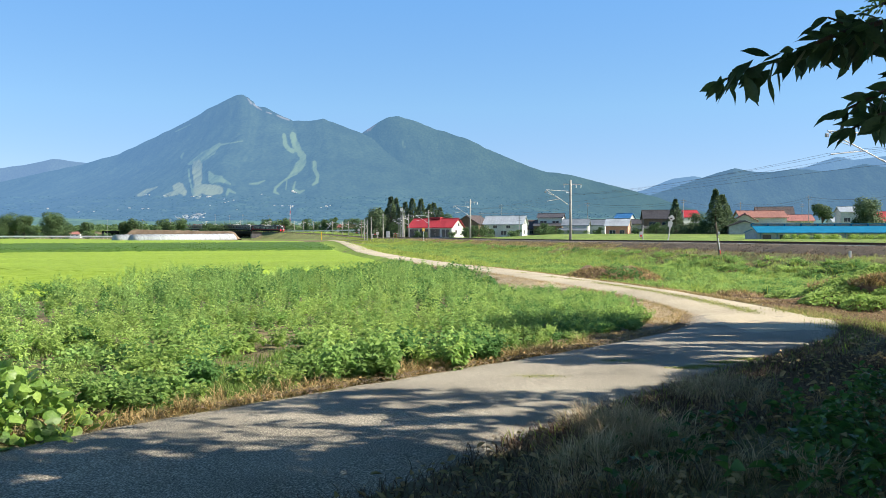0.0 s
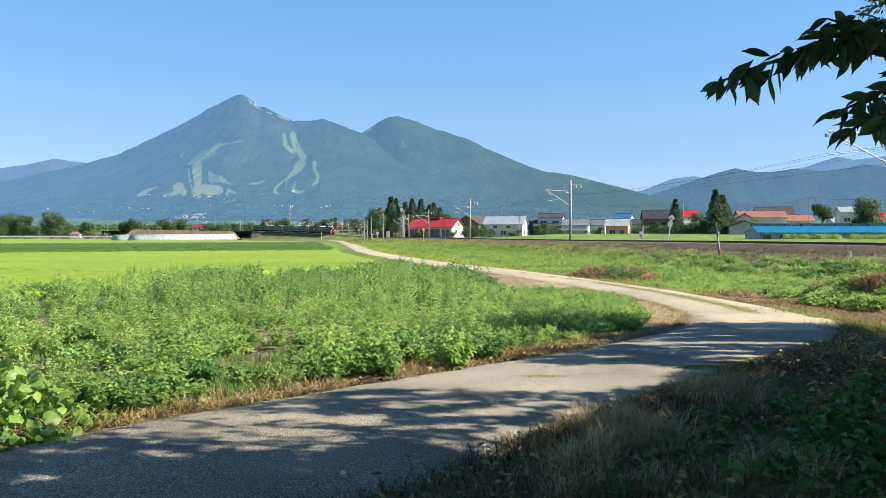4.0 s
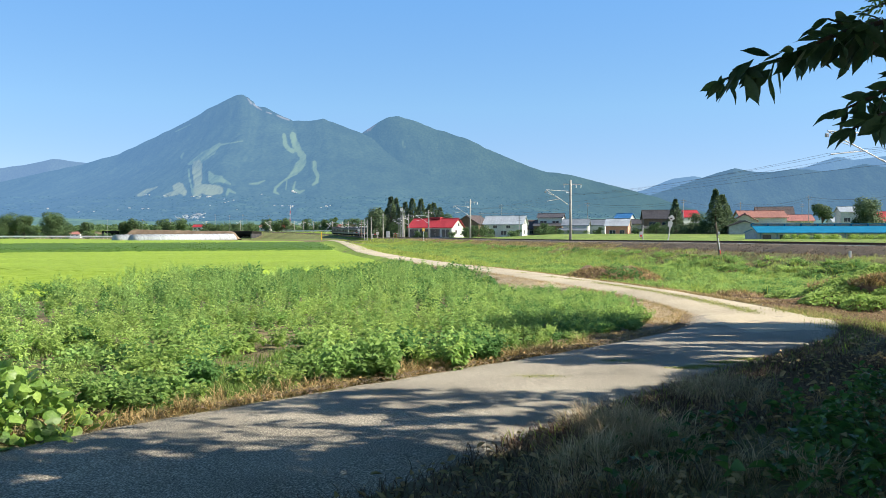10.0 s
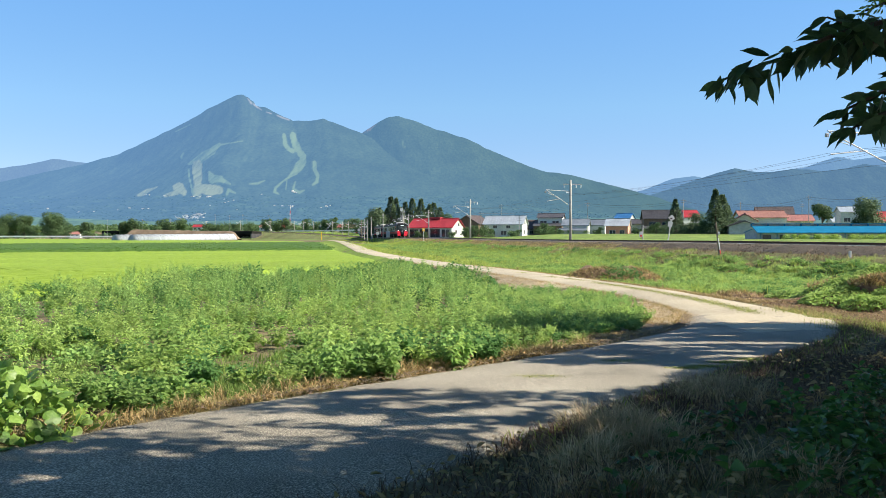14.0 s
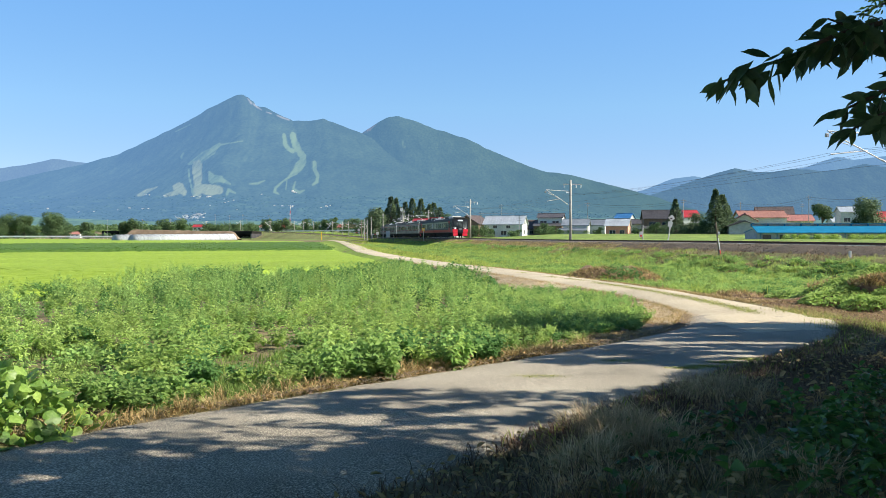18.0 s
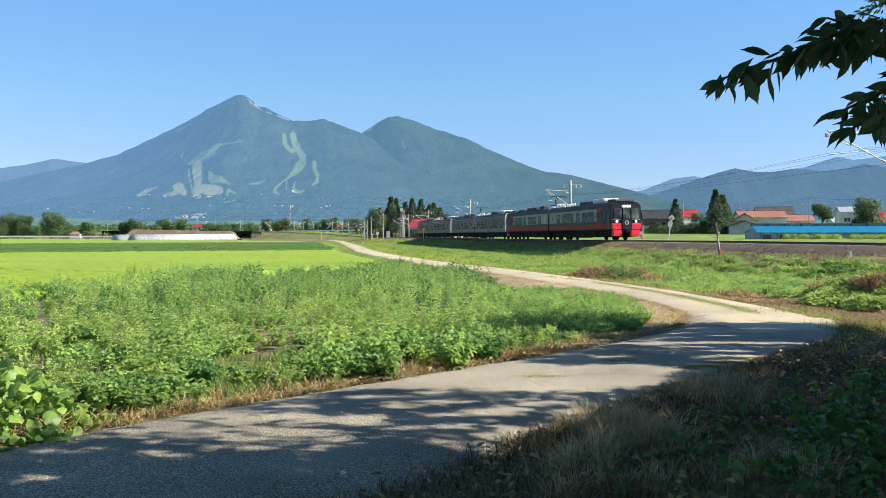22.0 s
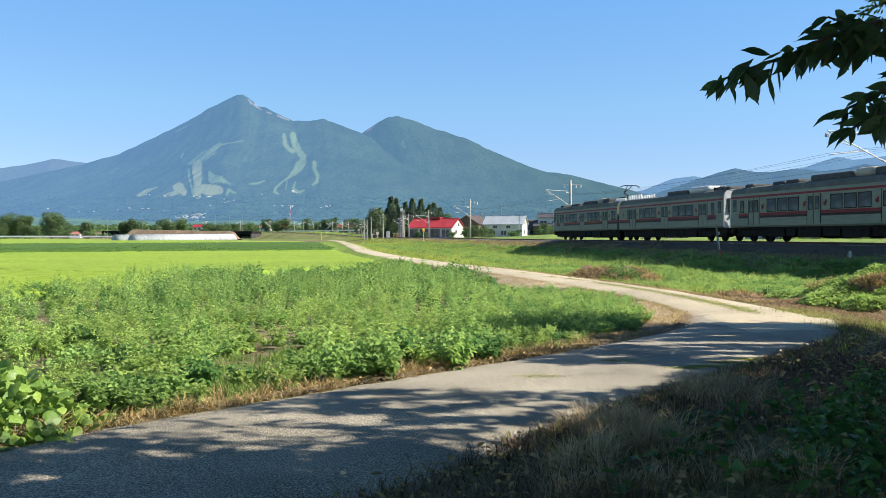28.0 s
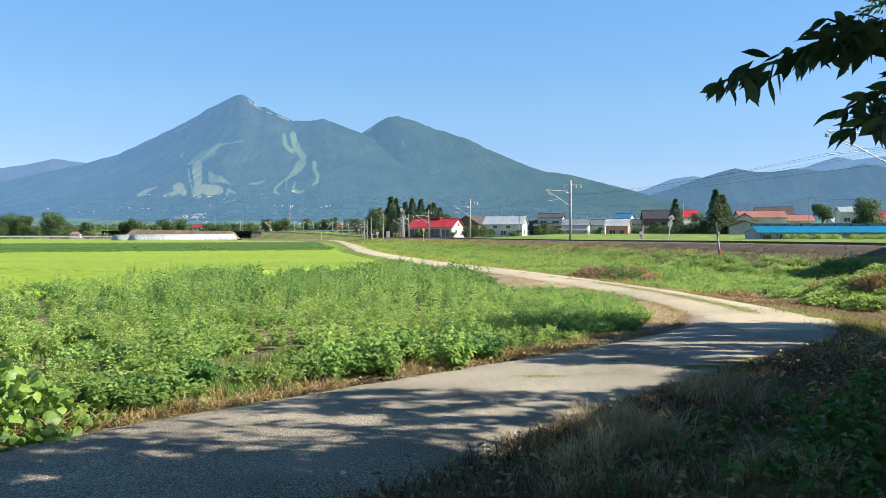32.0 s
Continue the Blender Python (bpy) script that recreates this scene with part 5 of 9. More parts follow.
    tagged(blade_mesh("horsetail_growth", P, H, RNG.uniform(0.005, 0.010, len(P)), 0.5, M["horsetail"]),
           "fine feathery green horsetail tufts on bare soil", "horsetail", kind="stuff")


build_weeds()


def verge():
    """Dead grass along both edges of the road and on worn ground."""
    P = _PATH[_PATH[:, 1] < 60]
    T = unit(np.gradient(P[:, :2], axis=0))
    N = np.stack([T[:, 1], -T[:, 0]], 1)
    n = 14000
    j = RNG.integers(0, len(P), n)
    s = np.where(RNG.uniform(size=n) < 0.58, -1, 1)
    w = np.abs(RNG.normal(0, 0.13, n)) - 0.06
    xy = P[j, :2] + N[j] * (s * (P[j, 2] / 2 + w))[:, None] + RNG.normal(0, 0.06, (n, 2))
    tag = "straw-coloured dead grass along the road's edge"
    Pz = np.c_[xy, ground_z(xy[:, 0], xy[:, 1])]
    tagged(blade_mesh("dead_grass", Pz, RNG.uniform(0.02, 0.10, n), RNG.uniform(0.005, 0.012, n), 1.7, M["dry"]), tag, "dead grass", kind="stuff")
    C = spline(ROAD, 300)
    C = C[(C[:, 1] > 5.0) & (C[:, 1] < 13)]
    U = unit(np.gradient(C[:, :2], axis=0))
    n = 5500
    j = RNG.integers(0, len(C), n)
    w = C[j, 2] / 2 - 0.04 + np.abs(RNG.normal(0, 0.24, n)) * (0.7 + 0.5 * np.sin(j * 0.11))
    xy = C[j, :2] + np.stack([-U[j, 1], U[j, 0]], 1) * w[:, None]
    tagged(blade_mesh("dead_grass", np.c_[xy, ground_z(xy[:, 0], xy[:, 1])], RNG.uniform(0.03, 0.12, n), RNG.uniform(0.004, 0.010, n), 1.8, M["dry"]), "flattened straw and dead grass at the field's edge", "dead grass", kind="stuff")
    rng = np.random.default_rng(41)
    xy, h = [], []
    for _ in range(80):
        i = int(rng.integers(0, len(C)))
        o = C[i, 2] / 2 + 0.02 + abs(rng.normal(0, 0.16))
        q, m, sz = C[i, :2] + np.array((-U[i, 1], U[i, 0])) * o, int(rng.integers(20, 60)), rng.uniform(0.07, 0.22)
        xy.append(rng.normal(0, 0.05, (m, 2)) + q)
        h.append(np.full(m, sz))
    xy, h = np.vstack(xy), np.concatenate(h)
    n = len(xy)
    tagged(blade_mesh("straw_tufts", np.c_[xy, ground_z(xy[:, 0], xy[:, 1])], h * RNG.uniform(0.5, 1.3, n), RNG.uniform(0.005, 0.011, n), 1.2, M["dry"]), "upright tufts of straw-coloured grass at the field's edge", "dead grass", kind="stuff")
    n = 380
    i = RNG.integers(0, len(C), n)
    o = C[i, 2] / 2 + np.abs(RNG.normal(0, 0.22, n)) - 0.10
    q = C[i, :2] + np.stack([-U[i, 1], U[i, 0]], 1) * o[:, None]
    L = RNG.uniform(0.025, 0.065, n)
    tagged(leaf_mesh("fallen_leaves", np.c_[q, np.maximum(ground_z(q[:, 0], q[:, 1]), 0.0) + RNG.uniform(0.01, 0.06, n)], RNG.normal(0, 1, (n, 3)) * np.array((1, 1, 0.25)), L, L * 0.6, M["dry"], fine=True),
           "curled brown leaves along the field's edge", "fallen leaves", kind="stuff")
    # crumbs of stone and soil that blur the asphalt's edges
    n = 3800
    A = spline(ROAD, 400)
    V = unit(np.gradient(A[:, :2], axis=0))
    i = RNG.integers(120, 400, n)
    o = np.where(RNG.uniform(size=n) < 0.55, 1, -1) * (A[i, 2] / 2 - np.abs(RNG.normal(0, 0.17, n)) + 0.04)
    q = A[i, :2] + np.stack([-V[i, 1], V[i, 0]], 1) * o[:, None]
    sz = RNG.uniform(0.006, 0.022, n)
    base = np.array([(1, 0, 0), (-0.5, 0.8, 0), (-0.5, -0.8, 0), (0.1, 0.1, 0.7)])
    W = np.c_[q, np.full(n, 0.016)][:, None] + base[None] * sz[:, None, None] * RNG.uniform(0.7, 1.3, (n, 4, 3))
    F = (np.arange(n)[:, None, None] * 4 + np.array([(0, 1, 3), (1, 2, 3), (2, 0, 3)])[None]).reshape(-1, 3)
    tagged(arrays("road_grit", W.reshape(-1, 3), F, M["grit"]), "loose brown grit along the asphalt's edges", "stones", kind="stuff")
    # worn triangle at the bend and the brown edge of the track
    spots = [(4.7, 19.6, 0.9, 3.4, 5200), (3.0, 33.0, 0.9, 2.2, 2200), (2.7, 37.0, 0.7, 3.0, 1600), (4.5, 25.0, 0.5, 3.0, 2500), (2.6, 41.0, 0.5, 3.5, 1500), (9.3, 20.5, 1.6, 1.3, 2500), (8.4, 27.0, 0.9, 5.0, 2500), (11.0, 18.2, 2.4, 1.7, 4500), (9.6, 22.6, 1.5, 2.0, 5000), (8.6, 19.2, 1.3, 1.6, 4000), (2.9, 15.4, 1.6, 0.5, 3500), (0.9, 12.9, 1.2, 0.5, 3000)]
    pts = []
    for cx, cy, rx, ry, m in spots:
        a, r = RNG.uniform(0, 2 * np.pi, m), np.sqrt(RNG.uniform(0, 1, m))
        pts.append(np.c_[cx + rx * r * np.cos(a), cy + ry * r * np.sin(a)])
    xy = np.vstack(pts)
    d, _ = road_dist(xy[:, 0], xy[:, 1])
    xy = xy[d > 0.02]
    n = len(xy)
    tagged(blade_mesh("dead_grass", np.c_[xy, ground_z(xy[:, 0], xy[:, 1])], RNG.uniform(0.02, 0.075, n), RNG.uniform(0.007, 0.015, n), 1.8, M["dry"]),
           "trampled brown dead grass on worn ground", "dead grass", kind="stuff")
    # brown fringe between the track and the embankment's growth
    C = spline(TRACK, 300)
    C = C[(C[:, 1] > 22) & (C[:, 1] < 50)]
    U = unit(np.gradient(C[:, :2], axis=0))
    n = 9000
    j = RNG.integers(0, len(C), n)
    o = C[j, 2] / 2 + 0.02 + np.abs(RNG.normal(0, 0.32, n)) * (0.7 + 0.5 * np.sin(j * 0.23))
    xy = C[j, :2] + np.stack([U[j, 1], -U[j, 0]], 1) * o[:, None] + RNG.normal(0, 0.05, (n, 2))
    tagged(blade_mesh("dead_grass", np.c_[xy, ground_z(xy[:, 0], xy[:, 1])], RNG.uniform(0.03, 0.11, n), RNG.uniform(0.010, 0.022, n), 1.6, M["dry"]),
           "orange-brown dead grass beside the gravel track", "dead grass", kind="stuff")
    # grass down the middle of the track, and tufts on the asphalt
    C = spline(TRACK, 300)
    C = C[(C[:, 1] > 19) & (C[:, 1] < 60)]
    n = 9500
    j = RNG.integers(0, len(C), n)
    xy = C[j, :2] + np.c_[RNG.normal(0.10, 0.13, n), RNG.normal(0, 0.25, n)]
    keep = wave(xy[:, 0] * 2, xy[:, 1], 0.6, 3.0) + 0.8 * (xy[:, 1] < 31) - 0.5 * (xy[:, 1] > 36) + RNG.normal(0, 0.2, n) > 0.05
    xy = xy[keep]
    tagged(blade_mesh("middle_grass", np.c_[xy, np.full(len(xy), 0.015)], RNG.uniform(0.02, 0.05, len(xy)), RNG.uniform(0.01, 0.02, len(xy)), 1.4, M["straw_grass"]),
           "low green grass down the middle of the gravel track", "grass", kind="stuff")
    for cx, cy, m, r in ((1.12, 10.45, 520, 0.17), (2.35, 11.75, 420, 0.22), (3.05, 11.15, 420, 0.12), (3.35, 11.3, 520, 0.14), (3.75, 11.65, 520, 0.15), (4.15, 11.95, 420, 0.14)):
        xy = np.c_[RNG.normal(cx, r, m), RNG.normal(cy, r * 0.35, m)]
        tagged(blade_mesh("grass_tuft", np.c_[xy, np.full(m, 0.02)], RNG.uniform(0.015, 0.035, m), RNG.uniform(0.005, 0.01, m), 1.8, M["straw_grass"]),
               "small green grass tuft in a crack of the asphalt", "grass tuft", kind="stuff")


verge()


def right_bank():
    """Shaded bank beside the road: dry stems, green blades and broad leaves."""
    x, y = scatter(50000, -1.6, 11, 3.2, 17)
    k = (left_of_road(x, y) < 0.02)
    d, _ = road_dist(x, y)
    k &= (y > 3.9 - 0.9 * x) & (d > 0.03 - 0.14 * (y > 8.5)) & (x < 0.58 * y + 1.5) & (x > y * 0.30 - 3.4)
    x, y, d = x[k], y[k], d[k]
    z = ground_z(x, y)
    dry = (wave(x, y, 1.1, 2.0) + RNG.normal(0, 0.5, len(x)) + 0.3 * (d < 1.2)) > -0.2 - 0.9 * (y > 9)
    hgt = np.clip(0.06 + 0.19 * smooth01(d / 1.5) + 0.06 * wave(x, y, 1.3), 0.05, 0.4) * RNG.uniform(0.5, 1.3, len(x)) * 0.8
    P = np.c_[x, y, z]
    # darker stems take nearly all of the dry share beyond y 9.3
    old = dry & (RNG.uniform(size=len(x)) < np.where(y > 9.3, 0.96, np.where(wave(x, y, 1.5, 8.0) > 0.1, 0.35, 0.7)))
    for sel, m, nm, lb in ((dry & ~old, M["dry"], "dead_grass", "tangle of dry grass stems on the shaded bank"), (old, M["dark_stems"], "dead_grass", "dark dead grass stems on the shaded bank"), (~dry, M["bank_green"], "bank_grass", "olive green grass blades on the shaded bank")):
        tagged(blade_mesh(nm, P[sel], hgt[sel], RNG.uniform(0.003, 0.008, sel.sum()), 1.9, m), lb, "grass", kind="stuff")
    # short grass that creeps over the road's edge
    C = spline(ROAD, 200)
    T = unit(np.gradient(C[:, :2], axis=0))
    i = RNG.integers(64, 190, 7000)
    o = C[i, 2] / 2 + np.abs(RNG.normal(0, 0.28, 7000)) - 0.12
    ex, ey = C[i, 0] + T[i, 1] * o, C[i, 1] - T[i, 0] * o
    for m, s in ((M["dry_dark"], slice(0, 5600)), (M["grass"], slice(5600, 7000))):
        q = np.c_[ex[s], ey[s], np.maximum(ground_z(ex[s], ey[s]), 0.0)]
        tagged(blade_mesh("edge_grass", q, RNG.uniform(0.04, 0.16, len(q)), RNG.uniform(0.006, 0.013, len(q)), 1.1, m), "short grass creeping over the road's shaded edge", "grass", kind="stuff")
    # matted stems where the bank meets the asphalt
    n = 7000
    i = RNG.integers(48, 140, n)
    o = C[i, 2] / 2 - 0.05 + 1.5 * RNG.uniform(0, 1, n) ** 1.3
    ex, ey = C[i, 0] + T[i, 1] * o, C[i, 1] - T[i, 0] * o
    tagged(blade_mesh("matted_grass", np.c_[ex, ey, np.maximum(ground_z(ex, ey), -0.01)], RNG.uniform(0.05, 0.2, n), RNG.uniform(0.005, 0.011, n), 1.7, M["dark_stems"]), "matted dark dead stems at the road's shaded edge", "dead grass", kind="stuff")
    # fallen leaves
    u, w = scatter(6800, -1.2, 9, 3.2, 15)
    dd, _ = road_dist(u, w)
    k = (left_of_road(u, w) < 0) & (dd > -0.05) & (u < 0.58 * w + 1.2)
    u, w = u[k], w[k]
    L = RNG.uniform(0.04, 0.10, len(u))
    tagged(leaf_mesh("fallen_leaves", np.c_[u, w, ground_z(u, w) + RNG.uniform(0.02, 0.16, len(u))], RNG.normal(0, 1, (len(u), 3)) * np.array((1, 1, 0.25)), L, L * 0.55, M["dry"], fine=True),
           "brown fallen leaves caught in the bank's grass", "fallen leaves", kind="stuff")
    x, y = scatter(2000, 0.5, 9, 3.2, 12)
    d, _ = road_dist(x, y)
    k = (left_of_road(x, y) < 0) & (d > 0.9 + 0.6 * wave(x, y, 0.9)) & (x < 0.58 * y + 1.2) & (0.5 * wave(x, y, 0.9, 6.0) + 2.2 * (x - 0.38 * y) > 0.1) & (y < 7.6 + 0.8 * wave(x, y, 0.8, 3.0) + 2.0 * (x > 0.47 * y))
    x, y = x[k], y[k]
    u, w = scatter(70, 1.0, 3.6, 5.4, 8.6)
    k = road_dist(u, w)[0] > 0.5
    weeds("bank_weeds", u[k], w[k], RNG.uniform(0.12, 0.26, k.sum()), 5, RNG.uniform(0.07, 0.12, k.sum()), M["vine_leaf"], "single broad green leaves between the bank's dead grass", 0.2, aspect=0.8, fine=True)
    weeds("bank_weeds", x, y, RNG.uniform(0.10, 0.34, len(x)), 12, np.full(len(x), 0.072), M["vine_leaf"], "broad-leaved green weeds and creepers on the shaded bank", 0.22, aspect=0.75, fine=True)


right_bank()


def dry_tufts():
    """Shaggy tufts of long dead grass over the road's shaded edge and the bank."""
    rng = np.random.default_rng(21)
    C = spline(ROAD, 200)
    T = unit(np.gradient(C[:, :2], axis=0))
    pts = []
    for cx, cy, rx, ry, k, size in ((1.45, 7.2, 0.24, 0.42, 30, 0.95), (2.85, 9.25, 0.26, 0.30, 20, 0.85), (0.95, 6.3, 0.3, 0.25, 9, 0.7), (1.9, 5.7, 0.5, 0.2, 10, 0.8), (3.6, 9.9, 0.3, 0.3, 6, 0.6)):
        pts += [(rng.normal(cx, rx), rng.normal(cy, ry), size * rng.uniform(0.7, 1.15)) for _ in range(k)]
    for _ in range(16):
        i = int(70 + 90 * rng.uniform())
        o = C[i, 2] / 2 + 0.08 + 0.5 * rng.uniform()
        pts.append((C[i, 0] + T[i, 1] * o, C[i, 1] - T[i, 0] * o, 0.35 + 0.25 * rng.uniform()))
    pts = [p for p in pts if road_dist(np.array([p[0]]), np.array([p[1]]))[0][0] > 0.04]
    xy, h = [], []
    for x, y, s in pts:
        m = int(90 * s)
        xy.append(np.c_[rng.normal(x, 0.09 * s, m), rng.normal(y, 0.09 * s, m)])
        h.append(np.full(m, 0.30 * s))
    xy, h = np.vstack(xy), np.concatenate(h)
    n = len(xy)
    tagged(blade_mesh("dry_tufts", np.c_[xy, ground_z(xy[:, 0], xy[:, 1])], h * RNG.uniform(0.5, 1.3, n), RNG.uniform(0.004, 0.009, n), 1.1, M["dry_pale"]),
           "shaggy tufts of long straw-coloured dead grass on the bank", "dead grass", kind="stuff")


dry_tufts()


def patch(name, cx, cy, rx, ry, turn, material, label, category, seed, lift=0.012):
    """An irregular sheet that hugs the ground."""
    u, a = np.meshgrid(np.linspace(0, 1, 9), np.linspace(0, 2 * np.pi, 49), indexing="ij")
    w = 1 + 0.18 * np.sin(3 * a + seed) + 0.10 * np.sin(7 * a + 2 * seed) + 0.06 * np.sin(13 * a - seed)
    X, Y = rx * u * w * np.cos(a), ry * u * w * np.sin(a)
    c, s = math.cos(radians(turn)), math.sin(radians(turn))
    X, Y = cx + X * c - Y * s, cy + X * s + Y * c
    Z = np.maximum(ground_z(X, Y) + lift, -9) - 0.03 * (u > 0.99)
    return tagged(grid(name, np.stack([X, Y, Z], -1), material), label, category, kind="structure")


M["litter"] = mat("litter", [(0.11, 0.075, 0.045), (0.22, 0.15, 0.09), (0.34, 0.25, 0.15)], 9, 0.95, 0.9, 22, large=0.25, lscale=0.7)
M["sand"] = mat("sandy_soil", [(0.33, 0.25, 0.155), (0.43, 0.34, 0.22), (0.52, 0.43, 0.30)], 7, 0.95, 0.6, 30, large=0.2, lscale=0.6)
for _cx, _cy, _m in ((7.25, 16.3, 260), (7.75, 16.1, 500), (8.1, 16.9, 420), (7.9, 18.2, 380), (7.7, 19.6, 300)):
    _q = np.c_[RNG.normal(_cx, 0.28, _m), RNG.normal(_cy, 0.3, _m)]
    tagged(blade_mesh("grass_tuft", np.c_[_q, ground_z(_q[:, 0], _q[:, 1])], RNG.uniform(0.05, 0.2, _m), RNG.uniform(0.006, 0.012, _m), 1.0, M["straw_grass"]),
           "pale yellow-green grass tuft at the end of the asphalt", "grass tuft", kind="stuff")
patch("gravel_spill", 6.3, 17.0, 1.25, 1.7, -20, M["gravel"], "pale gravel spilled over the end of the asphalt", "gravel", 0.6, 0.078)
patch("litter_strip", 8.8, 23.2, 1.15, 4.6, 10, M["litter"], "brown cut grass and leaf litter beside the track", "litter", 1.0)
patch("litter_strip", 9.6, 27.2, 1.1, 3.9, -6, M["litter"], "brown cut weeds at the embankment's foot", "litter", 1.7, 0.03)
patch("litter_strip", 10.4, 18.8, 2.6, 1.5, -25, M["litter"], "brown leaf litter below the creeper mound", "litter", 2.2)
patch("worn_ground", 4.95, 19.8, 0.75, 3.2, 0, M["sand"], "bare orange-brown soil worn by turning wheels", "soil", 3.1)
patch("worn_ground", 3.2, 34.0, 0.75, 5.2, 12, M["sand"], "bare sandy soil where two wheel tracks part", "soil", 4.4)
patch("worn_ground", 2.3, 15.0, 0.42, 1.7, -42, M["litter"], "dark bare soil at the road's edge", "soil", 5.0)
patch("worn_ground", 3.7, 16.5, 0.8, 1.3, -35, M["litter"], "dark leaf litter at the field's corner", "soil", 7.7)
patch("worn_ground", 0.6, 12.75, 0.42, 1.1, -42, M["litter"], "dark bare soil under the creeper's edge", "soil", 6.3)
_xy = np.vstack([np.c_[RNG.normal(8.8, 0.6, 9000), RNG.normal(23.2, 2.4, 9000)], np.c_[RNG.normal(10.4, 1.2, 7000), RNG.normal(18.8, 0.7, 7000)], np.c_[RNG.normal(9.6, 0.5, 7000), RNG.normal(27.2, 1.9, 7000)]])
_xy = _xy[road_dist(_xy[:, 0], _xy[:, 1])[0] > 0.15]
tagged(blade_mesh("cut_grass", np.c_[_xy, ground_z(_xy[:, 0], _xy[:, 1])], RNG.uniform(0.03, 0.09, len(_xy)), RNG.uniform(0.007, 0.016, len(_xy)), 3.0, M["dry_dark"]),
       "flattened brown cut grass beside the track", "dead grass", kind="stuff")


def crop_leaves():
    """Single leaves over the bean rows."""
    c = np.array(BEANS, float)
    n = 15000
    u, v = RNG.uniform(0, 1, n), RNG.uniform(0, 1, n) ** 1.8
    P = c[0] * ((1 - u) * (1 - v))[:, None] + c[1] * (u * (1 - v))[:, None] + c[2] * (u * v)[:, None] + c[3] * ((1 - u) * v)[:, None]
    P = P[(P[:, 0] > -0.54 * P[:, 1])]
    n = len(P)
    L = RNG.uniform(0.09, 0.18, n)
    tagged(leaf_mesh("bean_leaves", np.c_[P, FIELD_Z + RNG.uniform(0.52, 0.74, n)], RNG.normal(0, 1, (n, 3)) * np.array((1, 1, 0.3)), L, L * 0.8, M["beans_leaf"]),
           "dark green bean leaves standing over the rows", "crop field", kind="stuff")


M["beans_leaf"] = mat("beans_leaf", [(0.065, 0.14, 0.02), (0.095, 0.18, 0.03)], 3, 0.6, island=0.2, through=0.3)
crop_leaves()


def grass_verge():
    """Grass along the field side of the gravel track, out to the crops."""
    C = spline(TRACK, 260)
    C = C[C[:, 1] > 54]
    T = unit(np.gradient(C[:, :2], axis=0))
    N = np.stack([-T[:, 1], T[:, 0]], 1)
    w = np.linspace(0.05, 1, 9)
    wide = np.interp(C[:, 1], [54, 80, 120, 215, 268], [3.4, 4.2, 4.4, 6.0, 9.0])
    X = C[:, None, 0] + N[:, None, 0] * (C[:, 2] / 2 - 0.12)[:, None] + N[:, None, 0] * w[None] * wide[:, None]
    Y = C[:, None, 1] + N[:, None, 1] * (C[:, 2] / 2 - 0.12)[:, None] + N[:, None, 1] * w[None] * wide[:, None]
    Z = ground_z(X, Y) + 0.09 + 0.04 * wave(X, Y, 1.7)
    tagged(grid("grass_strip", np.stack([X, Y, Z], -1), M["strip"]), "mown green grass strip beside the gravel track", "grass strip", kind="structure")
    n = 6000
    i, j = RNG.integers(0, len(C), n), RNG.uniform(0, 1, n)
    x = C[i, 0] + N[i, 0] * (C[i, 2] / 2 + 0.15 + j * wide[i])
    y = C[i, 1] + N[i, 1] * (C[i, 2] / 2 + 0.15 + j * wide[i])
    tagged(blade_mesh("strip_grass", np.c_[x, y, ground_z(x, y)], RNG.uniform(0.05, 0.14, n), 0.02 + 0.0005 * y, 0.8, M["grass"]), "green grass blades beside the gravel track", "grass", kind="stuff")


grass_verge()


